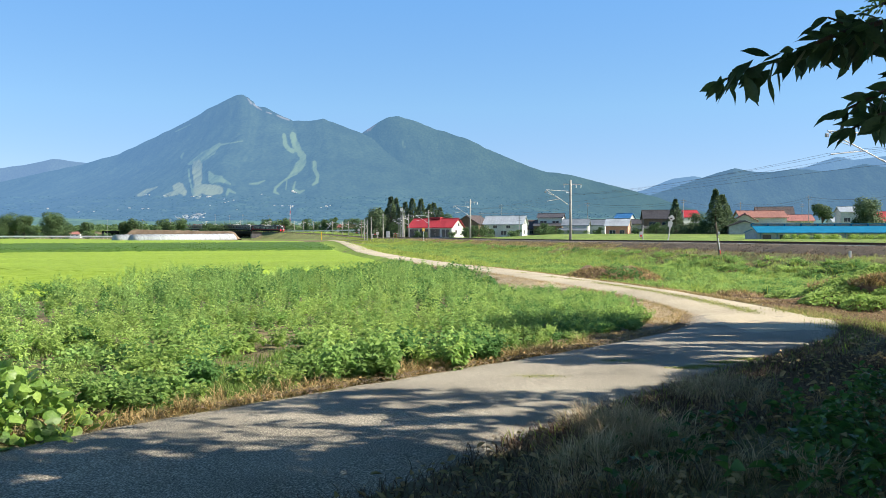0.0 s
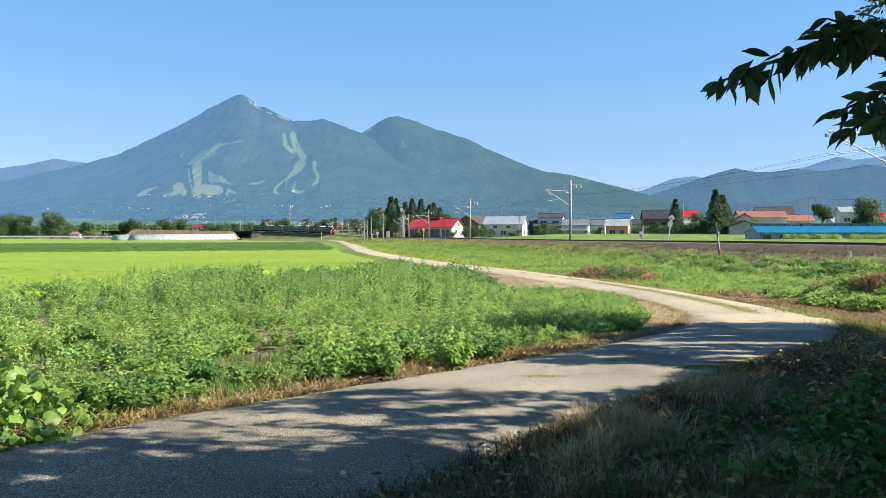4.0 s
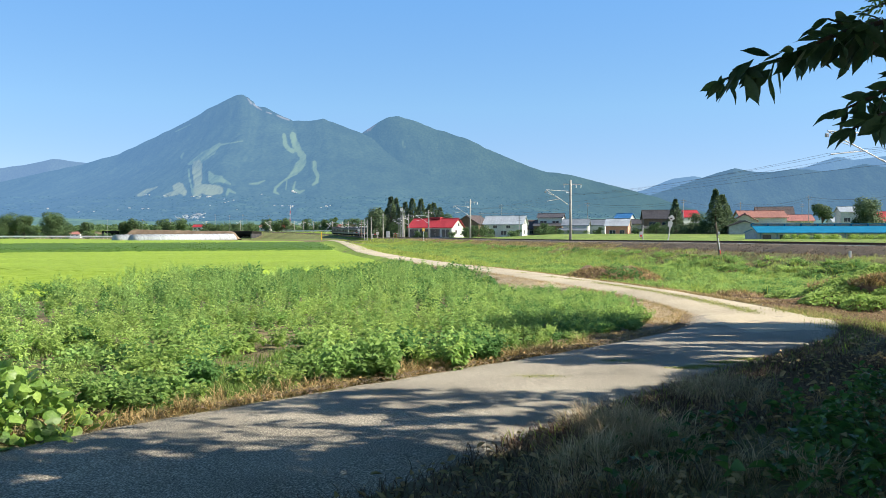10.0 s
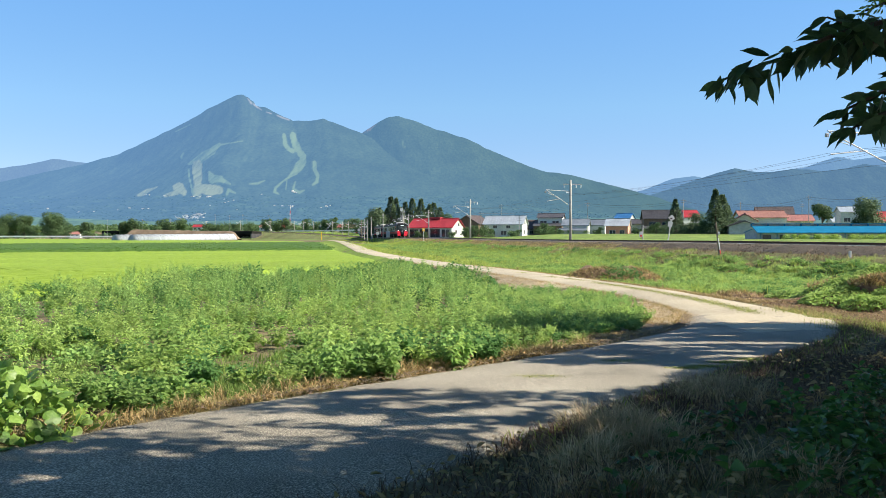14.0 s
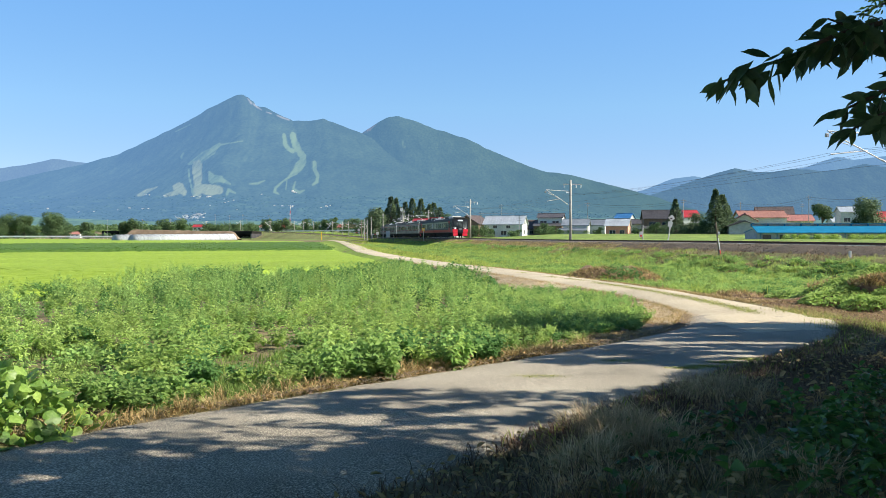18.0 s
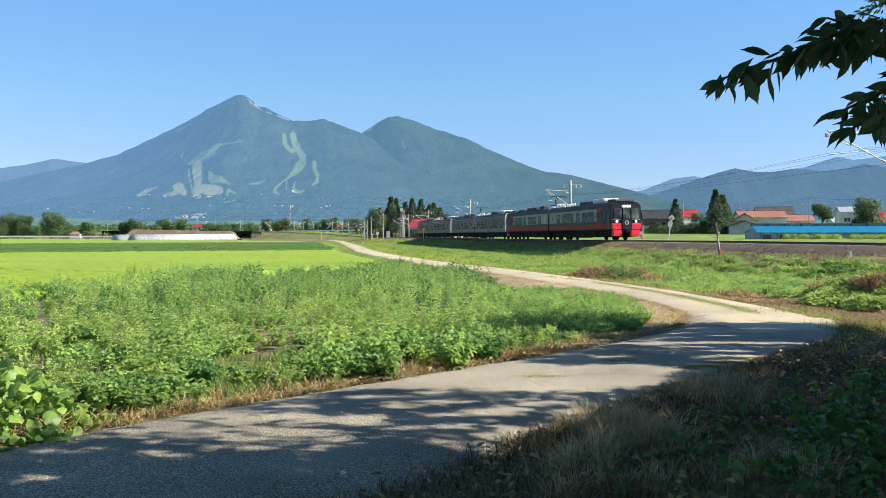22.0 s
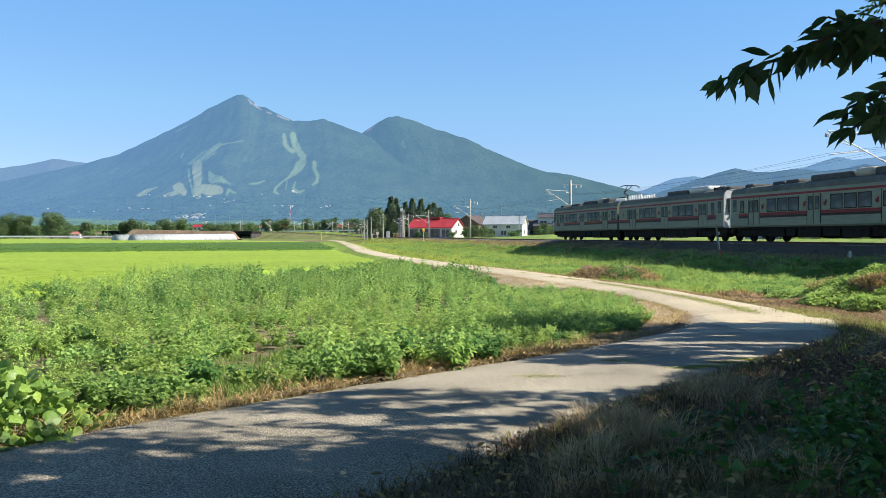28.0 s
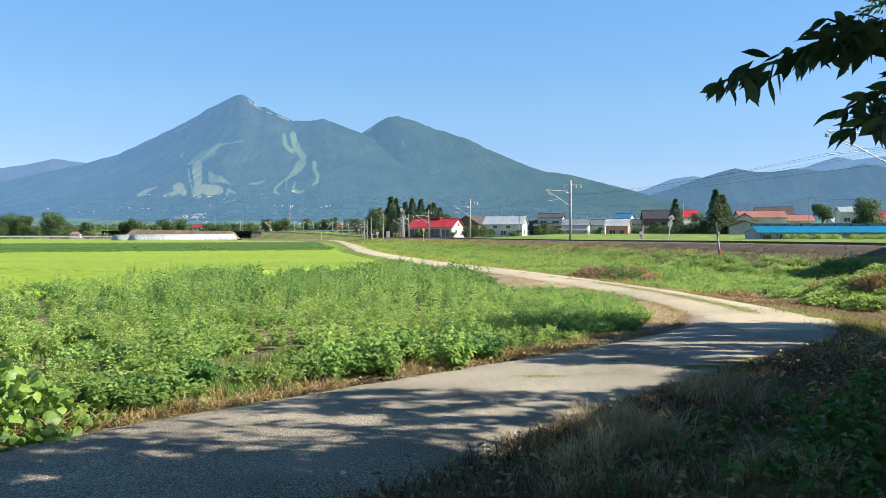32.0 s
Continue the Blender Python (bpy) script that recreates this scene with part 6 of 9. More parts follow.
def embankment_growth():
    n = 210000
    q = -150 + 205 * RNG.uniform(0, 1, n) ** 0.75
    o = -2.3 - 20.7 * RNG.uniform(0, 1, n) ** 1.25
    xy = np.array([line_at(a, b)[:2] for a, b in zip(q, o)])
    d, _ = road_dist(xy[:, 0], xy[:, 1])
    k = (d > np.where(xy[:, 1] < 29, 1.9, 0.4)) & (left_of_road(xy[:, 0], xy[:, 1]) < 0) & (xy[:, 1] > 20)
    k &= (o < -3.0) | ((q < -14) & (RNG.uniform(size=n) < 0.8))
    k &= ((xy[:, 0] - 9.6) / 1.0) ** 2 + ((xy[:, 1] - 27.2) / 3.6) ** 2 > RNG.uniform(0.6, 1.1, n)
    xy, o, q = xy[k], o[k], q[k]
    z = ground_z(xy[:, 0], xy[:, 1]) + 0.25 * np.clip(o + 3.2, 0, 1)
    lump = wave(xy[:, 0], xy[:, 1], 0.35, 3.0) + 0.5 * wave(xy[:, 0], xy[:, 1], 0.95, 1.0)
    patch = lump + RNG.normal(0, 0.22, len(o))
    dry = (patch > 0.46) | ((o > -4.2) & (patch > -0.5)) | ((o > -6.0) & (q > -5) & (patch > 0.15)) | ((o > -5.2) & (patch > 0.1))
    lush = ~dry & ((patch < 0.0) | ((o < -9) & (o > -13) & (patch < 0.45)))
    P = np.c_[xy, z]
    far = xy[:, 1] / 60
    grow = np.clip(1.0 + 0.75 * wave(xy[:, 0], xy[:, 1], 1.3, 4.0) + 0.4 * wave(xy[:, 0], xy[:, 1], 3.1, 7.0), 0.35, 1.9)
    old = dry & (q > -8) & (RNG.uniform(size=len(q)) < 0.45)
    for sel, m, nm, lb, h in ((dry & ~old, M["dry"], "dead_grass", "brown dry grass and cut stalks on the embankment", 0.15), (old, M["dry_dark"], "dead_grass", "dull brown cut weeds on the embankment", 0.2), (~dry & ~lush, M["grass"], "embankment_grass", "rough green grass on the railway embankment", 0.22),
                              (lush, M["lush_grass"], "embankment_grass", "lush light green grass at the embankment's foot", 0.27)):
        s = sel.sum()
        tagged(blade_mesh(nm, P[sel], h * grow[sel] * RNG.uniform(0.5, 1.4, s) * np.where(o[sel] > -5, 0.6, 1.0), (0.010 + 0.017 * far[sel]) * RNG.uniform(0.6, 1.3, s), 0.8, m), lb, "grass", kind="stuff")
    # dead grass that grows into the ballast's shoulder
    n = 11000
    q, o = RNG.uniform(-150, -6, n), RNG.uniform(-3.7, -1.95, n)
    xy = np.array([line_at(a, b)[:2] for a, b in zip(q, o)])
    zb = np.array([rail_z(a) for a in q]) + np.interp(o, [-3.5, -2.8, -1.75], [-0.85, -0.60, -0.20])
    k = wave(xy[:, 0], xy[:, 1], 0.4, 1.0) > -0.45
    tagged(blade_mesh("dead_grass", np.c_[xy, zb][k], RNG.uniform(0.06, 0.2, k.sum()), RNG.uniform(0.016, 0.036, k.sum()), 1.1, M["dry"]), "straw-coloured dead grass on the ballast's shoulder", "dead grass", kind="stuff")
    # reed-like tall grass that stands over the slope's middle
    n = 2600
    q, o = RNG.uniform(-34, 11, n), RNG.normal(-7.4, 0.9, n)
    xy = np.array([line_at(a, b)[:2] for a, b in zip(q, o)])
    k = wave(xy[:, 0], xy[:, 1], 0.8, 2.0) > -0.1
    xy = xy[k]
    tagged(blade_mesh("tall_grass", np.c_[xy, ground_z(xy[:, 0], xy[:, 1])], RNG.uniform(0.3, 0.85, len(xy)), RNG.uniform(0.012, 0.024, len(xy)), 0.35, M["leaf_light"]), "tall bright green reed grass on the embankment", "grass", kind="stuff")
    # leafy weeds between, in mats and single bushes
    n = 5200
    q, o = -130 + 185 * RNG.uniform(0, 1, n) ** 0.7, RNG.uniform(-16, -4.2, n)
    xy = np.array([line_at(a, b)[:2] for a, b in zip(q, o)])
    d, _ = road_dist(xy[:, 0], xy[:, 1])
    ok = (d > 0.9) & (((xy[:, 0] - 9.6) / 1.2) ** 2 + ((xy[:, 1] - 27.2) / 3.8) ** 2 > 1) & ~((o > -5.5) & (q > -5) & (RNG.uniform(size=n) < 0.5)) & (left_of_road(xy[:, 0], xy[:, 1]) < 0) & (xy[:, 1] > 19)
    v = wave(xy[:, 0], xy[:, 1], 0.5, 8.0)
    for sel, m, lb in ((ok & (v > -0.05), M["leaf"], "leafy green weeds on the railway embankment"), (ok & (v < -0.45), M["leaf_deep"], "dark green weed mats on the railway embankment")):
        c = xy[sel]
        h = RNG.uniform(0.10, 0.42, len(c))
        bushes("embankment_weeds", c[:, 0], c[:, 1], h, 0.2 + 0.8 * h, 7, 8, 0.09 + 0.001 * c[:, 1], m, lb, 0.5, False)


embankment_growth()


def foot_clumps():
    """Rounded leafy clumps and vine mats at the embankment's foot."""
    rng = np.random.default_rng(77)
    n = 1500
    y = rng.uniform(24, 60, n)
    x = y * rng.uniform(0.05, 0.52, n)
    d, _ = road_dist(x, y)
    away, _ = near_line(x, y)
    v = wave(x, y, 0.45, 3.0) + rng.normal(0, 0.25, n)
    keep = (d > np.where(y < 30, 2.0, 1.0)) & (np.abs(away) > 4.3) & (left_of_road(x, y) < 0)
    keep &= (v > -0.35) | (x > 0.36 * y)
    keep &= ((x - 9.6) / 1.3) ** 2 + ((y - 27.2) / 3.9) ** 2 > 1
    for sel, m, lb in ((v > 0.25, "leaf_light", "yellow-green leafy clumps at the embankment's foot"), ((v <= 0.25) & (v > -0.15), "leaf", "green leafy clumps at the embankment's foot"), (v <= -0.15, "leaf_deep", "dark green leafy clumps at the embankment's foot")):
        c = keep & sel
        h = rng.uniform(0.14, 0.46, c.sum())
        bushes("embankment_clumps", x[c], y[c], h, 0.22 + 0.75 * h, 15, 9, 0.075 + 0.0012 * y[c], M[m], lb, 0.6, False, 0.1)


foot_clumps()


def roadside_clumps():
    """Broad-leaved bushy growth along the field's edge, each clump of many leaning stems."""
    rng = np.random.default_rng(63)
    for lb, m, spots in (("bright green broad-leaved bushy growth beside the road", "leaf", ((-0.75, 11.1, 0.95, 0.55, 17, 0.58, 0.095), (-1.5, 10.7, 0.35, 0.3, 5, 0.42, 0.09), (-4.0, 9.0, 0.3, 0.3, 3, 0.3, 0.08), (-3.15, 9.15, 0.55, 0.3, 8, 0.36, 0.075))),
                         ("dark green bushy clump at the road's edge", "leaf_deep", ((0.15, 12.3, 0.55, 0.45, 9, 0.55, 0.09), (-2.65, 10.4, 0.38, 0.3, 6, 0.50, 0.085), (-0.3, 11.7, 0.5, 0.3, 4, 0.6, 0.09))),
                         ("yellow-green leafy shoots over the roadside growth", "leaf_light", ((-0.35, 11.9, 0.6, 0.4, 5, 0.62, 0.085), (-1.2, 11.7, 0.5, 0.4, 5, 0.55, 0.085), (-2.1, 10.15, 0.25, 0.2, 3, 0.3, 0.07)))):
        x, y, h, l = [], [], [], []
        for cx, cy, rx, ry, k, top, size in spots:
            x += list(cx + rx * rng.uniform(-1, 1, k))
            y += list(cy + ry * rng.uniform(-1, 1, k))
            h += list(top * rng.uniform(0.6, 1.1, k))
            l += [size] * k
        h = np.array(h)
        bushes("roadside_growth", np.array(x), np.array(y), h, 0.08 + 0.42 * h, 13, 12, np.array(l), M[m], lb, 0.78, True, 0.0)


roadside_clumps()
for _x, _y, _rx, _ry, _h, _n in ((9.5, 21.6, 0.8, 0.6, 0.30, 1100), (10.0, 20.7, 0.7, 0.5, 0.34, 1000), (10.8, 21.0, 0.7, 0.5, 0.3, 900), (10.3, 22.6, 1.0, 0.7, 0.32, 1500), (11.4, 22.8, 1.0, 0.7, 0.34, 1500), (12.2, 22.0, 1.0, 0.8, 0.4, 1300), (10.6, 24.2, 1.3, 0.8, 0.3, 1600), (12.2, 24.4, 1.6, 0.9, 0.4, 1800)):
    creeper("creeper_mound", _x, _y, _rx, _ry, _h, _n, 0.085, M["leaf_light"], "yellow-green creeper over a hump of cut growth", 0.03)
creeper("creeper_mound", 13.5, 28.0, 3.2, 2.4, 0.55, 6000, 0.09, M["leaf_light"], "yellow-green creeper at the embankment's foot", 0.05)


def kudzu():
    """Large lobed leaves on runners at the field's corner."""
    t = thing("kudzu_vine", "bright green vine with very large rounded leaves at the roadside", "vine", pose(-3.7, 7.6, gz1(-3.7, 7.6)))
    shapes = []
    for k in range(3):
        bm = bmesh.new()
        n = 13
        c = bm.verts.new((0.45, 0, 0.02))
        ring = []
        for i in range(n):
            a = 2 * math.pi * i / n
            r = 0.5 * (1 + 0.13 * math.cos(3 * a + k)) * (1.05 if abs(a - math.pi) > 0.5 else 0.7)
            ring.append(bm.verts.new((0.45 + r * math.cos(a), 0.92 * r * math.sin(a), -0.09 + 0.05 * math.sin(5 * a + k))))
        for i in range(n):
            bm.faces.new((c, ring[i], ring[(i + 1) % n]))
        o = link("leaf", bm, M["vine_leaf"], smooth=True)
        shapes.append(o.data)
        bpy.data.objects.remove(o)
    for i in range(380):
        x, y = RNG.uniform(-0.85, 0.75), RNG.uniform(-0.5, 1.0)
        if x > 0.5 - 0.5 * y and i % 3:
            x -= 0.6
        top = 0.60 * math.exp(-((x + 0.5) ** 2 / 0.5 + (y - 0.25) ** 2 / 0.8)) + 0.10
        z = top * RNG.uniform(0.35, 1.05)
        o = new("leaf", shapes[i % 3])
        o.parent = t
        s = RNG.uniform(0.065, 0.15)
        o.matrix_basis = pose(x, y, z, RNG.uniform(-55, 55), RNG.uniform(5, 75), RNG.uniform(-180, 180)) @ Matrix.Scale(s, 4)
    for i in range(16):
        bm = bmesh.new()
        x, y = RNG.uniform(-0.7, 0.7), RNG.uniform(-0.4, 0.8)
        cyl(bm, (x, y, -0.08), (x + RNG.uniform(-0.3, 0.3), y + RNG.uniform(-0.3, 0.3), RNG.uniform(0.08, 0.28)), 0.006, 0.004, 5)
        part("runner", bm, M["grass"], t)
    # one leaf that lies on the asphalt
    o = tagged(new("fallen_leaf", shapes[0]), "single broad green leaf lying on the asphalt", "leaf")
    o.matrix_world = pose(-3.38, 6.95, 0.05, 12, 14, 200) @ Matrix.Scale(0.2, 4)


kudzu()


def heap(x, y, rx, ry, h, n):
    z = gz1(x, y)
    t = thing("cut_grass_heap", "low brown heap of cut dead grass", "grass heap", pose(x, y, z), "grass heaps")
    u, a = np.meshgrid(np.linspace(0, 1, 10), np.linspace(0, 2 * np.pi, 29), indexing="ij")
    X, Y = rx * u * np.cos(a), ry * u * np.sin(a)
    Z = h * (1 - u ** 2) * (0.8 + 0.3 * wave(X, Y, 2.0, x)) - 0.25 * u ** 4
    grid("mound", np.stack([X, Y, Z], -1), M["dry_dark"], t)
    a, r = RNG.uniform(0, 2 * np.pi, n), np.sqrt(RNG.uniform(0, 1, n))
    P = np.c_[rx * r * np.cos(a), ry * r * np.sin(a), h * (1 - r ** 2) * 0.85 - 0.02]
    blade_mesh("straw", P, RNG.uniform(0.06, 0.2, n), RNG.uniform(0.012, 0.03, n), 1.8, M["dry"], t)


heap(6.9, 38.4, 2.5, 1.4, 0.95, 3600)
heap(8.3, 39.2, 1.7, 0.9, 0.9, 3000)
heap(5.6, 42.5, 1.0, 0.6, 0.3, 600)
heap(9.6, 29.0, 1.1, 0.7, 0.22, 600)
creeper("creeper_mound", 7.6, 37.9, 1.0, 0.9, 0.9, 900, 0.09, M["leaf_deep"], "green vine growing over a heap of cut grass", 0.25)
heap(11.3, 23.9, 1.6, 0.5, 0.3, 700)
heap(10.9, 21.8, 0.9, 0.5, 0.26, 1200)
heap(11.8, 21.2, 0.7, 0.4, 0.26, 700)


# ---- roadside cherry trees: their shade falls across the road ----
SX, SY = math.sin(radians(SUN_AZ)) / math.tan(radians(SUN_EL)), math.cos(radians(SUN_AZ)) / math.tan(radians(SUN_EL))
# gaps in the crowns, by where their sun flecks fall: x, y, half sizes
GAPS = [(-1.74, 9.32, 0.37, 0.16), (-0.72, 8.03, 0.18, 0.19), (-1.03, 7.98, 0.14, 0.14), (-1.48, 8.20, 0.26, 0.13), (-1.85, 8.01, 0.23, 0.12), (-1.23, 7.51, 0.19, 0.11),
        (-1.65, 7.33, 0.23, 0.08), (-1.86, 7.00, 0.15, 0.07), (-1.51, 6.91, 0.18, 0.07), (-0.87, 7.25, 0.12, 0.08), (-1.04, 6.93, 0.10, 0.07), (-2.28, 6.82, 0.11, 0.09),
        (-2.87, 6.08, 0.19, 0.08), (-0.07, 8.88, 0.14, 0.15), (-0.16, 9.38, 0.16, 0.13), (-0.52, 8.63, 0.19, 0.14), (0.16, 8.33, 0.15, 0.16), (0.55, 8.52, 0.23, 0.19),
        (0.96, 8.85, 0.19, 0.12), (0.59, 7.68, 0.19, 0.11), (0.77, 7.53, 0.17, 0.11), (-0.06, 7.73, 0.11, 0.09), (0.31, 7.47, 0.12, 0.08), (-0.90, 9.19, 0.18, 0.13)]
OPEN_SKY = [(0.95, 10.45, 1.75, 0.98), (0.0, 11.3, 1.3, 0.8), (2.1, 11.0, 0.9, 0.4), (3.6, 13.75, 2.3, 0.15), (-0.9, 9.9, 1.2, 0.28)]
_rg = np.random.default_rng(5)
FLECKS = [(_rg.uniform(1.2, 7.5), _rg.uniform(5.5, 12.5), _rg.uniform(0.12, 0.32), _rg.uniform(0.05, 0.12)) for _ in range(26)]
FLECKS += [(_rg.uniform(-3.6, 1.6), _rg.uniform(7.1, 9.4), _rg.uniform(0.06, 0.2), _rg.uniform(0.04, 0.10)) for _ in range(26)]
FLECKS += [(-2.81, 6.87, 0.15, 0.05), (-2.74, 7.6, 0.13, 0.05), (-1.25, 6.46, 0.09, 0.03), (-0.9, 6.3, 0.07, 0.03), (-1.62, 6.40, 0.08, 0.03), (-1.95, 6.66, 0.08, 0.03)]
FLECKS += [(_rg.uniform(-0.2, 1.0), _rg.uniform(6.8, 8.3), _rg.uniform(0.10, 0.22), _rg.uniform(0.04, 0.08)) for _ in range(12)]
FLECKS += [(_rg.uniform(2.0, 5.5), _rg.uniform(11.5, 16.0), _rg.uniform(0.2, 0.5), _rg.uniform(0.05, 0.10)) for _ in range(24)]


# thinner parts of the crowns: the same, and how much of the leaf stays
THIN = [(-1.6, 7.4, 1.0, 0.4, 0.22), (-1.65, 7.9, 0.95, 0.6, 0.28), (1.2, 9.2, 1.3, 0.5, 0.5), (2.2, 12.9, 1.8, 0.5, 0.7)]


def crown_points(n, y0=-1.0, y1=18.2):
    out = []
    while len(out) < n:
        gx, gy, z = RNG.uniform(-5.5, 10), RNG.uniform(y0, y1), RNG.uniform(3.0, 8.6)
        edge = (gx * 0.75 - gy * 0.66) - (-0.55 * 0.75 - 8.4 * 0.66) + 1.35      # metres inside the road's far edge
        if edge < RNG.uniform(-0.1, 0.3) - 0.8 * (gy > 14.5) - 2.3 * (gy > 15.0):
            continue
        if gy > 16.45 + 1.7 * (gx < 3.5) + 0.4 * (3.5 <= gx < 4.5) + 0.25 * math.sin(gx * 3) + 0.05 * gx - 2.0 * max(0.0, gx - 6.5):
            continue
        if any(((gx - a) / c) ** 2 + ((gy - b) / d) ** 2 < 1 and RNG.uniform() > e for a, b, c, d, e in THIN):
            continue
        x, y = gx + SX * z, gy + SY * z
        if x < 0.55 * y + 0.9 and z < 1.9 + 0.30 * y + 0.4:
            continue
        out.append((x, y, z))
    return np.array(out)


def sky_block_points(n):
    """Unseen boughs added high above the road to block sky light and deepen the shade."""
    out = []
    while len(out) < n:
        x, y, z = RNG.uniform(-5, 6), RNG.uniform(-7, 9), RNG.uniform(5.0, 9.0)
        gx, gy = x - SX * z, y - SY * z
        if gx < -0.56 * gy - 1.3 and z > 2.3 + 0.30 * y:
            out.append((x, y, z))
    return np.array(out)


def cherry_trees():
    # second crown set, canopy and hindmost tree are unseen, added to block sky light
    C = np.vstack([crown_points(15600), crown_points(7000, -7.0, 6.8), sky_block_points(6000)])
    trunks = [(6.9, 4.2), (9.6, 9.6), (13.0, 14.6), (5.2, -3.4)]
    near = np.array([[(p[0] - a - 0.6) ** 2 + (p[1] - b) ** 2 for a, b in trunks] for p in C]).argmin(1)
    made = []
    for k, (tx, ty) in enumerate(trunks):
        z0 = gz1(tx, ty)
        t = thing("cherry_tree", "roadside cherry tree with a spreading dark green crown", "tree", pose(tx, ty, z0), "roadside trees")
        bm = bmesh.new()
        cyl(bm, (0, 0, -0.2), (0.1, 0.05, 1.3), 0.26, 0.20, 14)
        cyl(bm, (0.1, 0.05, 1.25), (0.2, 0.0, 2.6), 0.20, 0.15, 12)
        part("trunk", bm, M["bark"], t, smooth=True)
        pts = C[near == k] - np.array((tx, ty, z0))
        for i in range(9):
            q = pts[np.argsort(np.linalg.norm(pts - np.array((0, 0, 4.0)), axis=1))[int((i + 1) * len(pts) * 0.05)]]
            bm = bmesh.new()
            mid = (q[0] * 0.45, q[1] * 0.45, 2.4 + (q[2] - 2.4) * 0.62)
            line = np.vstack([np.linspace((0.2, 0, 2.3), mid, 12), np.linspace(mid, q, 12)]) + np.array((tx, ty, z0))
            gx, gy = line[:, 0] - SX * line[:, 2], line[:, 1] - SY * line[:, 2]
            if any((((gx - a) / c) ** 2 + ((gy - b) / d) ** 2 < 1.1).any() for a, b, c, d in OPEN_SKY):
                continue
            cyl(bm, (0.2, 0, 2.3), mid, 0.09, 0.055, 8)
            cyl(bm, mid, tuple(q), 0.055, 0.012, 7)
            part("limb", bm, M["bark"], t)
        n, m = len(pts), 10
        P = (pts[:, None] + RNG.normal(0, 0.17, (n, m, 3)) * np.array((1.5, 0.75, 1.0))).reshape(-1, 3)
        D = RNG.normal(0, 1, (n * m, 3)) + np.array((0, 0, -0.5))
        L = RNG.uniform(0.12, 0.20, n * m)
        Z = P[:, 2] + z0
        gx, gy = P[:, 0] + tx - SX * Z, P[:, 1] + ty - SY * Z
        keep = np.ones(n * m, bool)
        for a, b, c, d in GAPS + OPEN_SKY + FLECKS:
            keep &= ((gx - a) / (c + 0.04)) ** 2 + ((gy - b) / (d + 0.03)) ** 2 > RNG.uniform(0.8, 1.35, n * m)
        leaf_mesh("crown", P[keep], D[keep], L[keep], L[keep] * 0.55, M["cherry_leaf"], t)
        made.append(t)
    return made


CHERRY = cherry_trees()


def cherry_leaf_mesh(k):
    bm = bmesh.new()
    rows = [(0.0, 0.02), (0.08, 0.06), (0.22, 0.13), (0.42, 0.172), (0.60, 0.165), (0.76, 0.105), (0.87, 0.04), (1.0, 0.004)]
    prev = None
    for x, w in rows:
        zb = -0.10 * x * x - 0.05 * math.sin(3 * x + k)
        cur = [bm.verts.new((x, -w, zb + 0.28 * w + 0.012 * math.sin(9 * x + k))), bm.verts.new((x, 0, zb)), bm.verts.new((x, w, zb + 0.28 * w + 0.012 * math.cos(8 * x)))]
        if prev:
            bm.faces.new((prev[0], prev[1], cur[1], cur[0]))
            bm.faces.new((prev[1], prev[2], cur[2], cur[1]))
        prev = cur
    o = link("leaf", bm, M["cherry_leaf"], smooth=True)
    me = o.data
    bpy.data.objects.remove(o)
    return me


def sight(u, v, y):
    """The place at depth y that lies at a bearing u and a height v of the view's plan."""
    return Vector(((u - 784) / 1568 / FOCAL * y, y, EYE[2] + (416 - v) / 1568 / FOCAL * y))


LEAF = [cherry_leaf_mesh(k) for k in range(4)]
BRANCHES = []


def branch(tree, line, count, size, depth, hang, seed, shapes=None):
    """A twig along points of the view's plan, with leaves that hang from it; leaves are parts."""
    rng = np.random.default_rng(seed)
    pts = [sight(u, v, depth + dy) for u, v, dy in line]
    root = pts[0]
    off = tree.matrix_basis.inverted()
    bm = bmesh.new()
    S = spline([tuple(p - root) for p in pts], 26)
    for i in range(25):
        f = 1 - i / 25
        cyl(bm, S[i], S[i + 1], 0.004 + 0.007 * f, 0.004 + 0.007 * (f - 0.04), 6)
    b = part("branch", bm, M["bark"], tree, "low leafy twig")
    b.matrix_basis = Matrix.Translation(off @ root)
    for i in range(count):
        f = (i + rng.uniform(0, 0.9)) / count
        p = Vector(S[int(f * 25)])
        o = new("leaf", (shapes or LEAF)[i % 4])
        o.parent = b
        side = -1 if i % 2 else 1
        down = rng.uniform(hang - 24, hang + 32) if rng.uniform() < 0.68 else rng.uniform(-14, 26)
        yaw = rng.uniform(140, 225) if rng.uniform() < 0.8 else rng.uniform(-50, 50)
        s = size * rng.uniform(0.62, 1.2)
        p = p + Vector((rng.normal(0, 0.012), rng.normal(0, 0.05), rng.normal(0.0, 0.016)))
        o.matrix_basis = Matrix.Translation(p) @ pose(0, 0, 0, 0, down, yaw) @ pose(0, 0, 0, side * rng.uniform(20, 82), 0, 0) @ Matrix.Scale(s, 4)
    # the tip
    o = new("leaf", (shapes or LEAF)[0])
    o.parent = b
    o.matrix_basis = Matrix.Translation(Vector(S[25])) @ pose(0, 0, 0, 0, 24, 185) @ pose(0, 0, 0, 70, 0, 0) @ Matrix.Scale(size * 0.8, 4)
    BRANCHES.append(b)
    return b


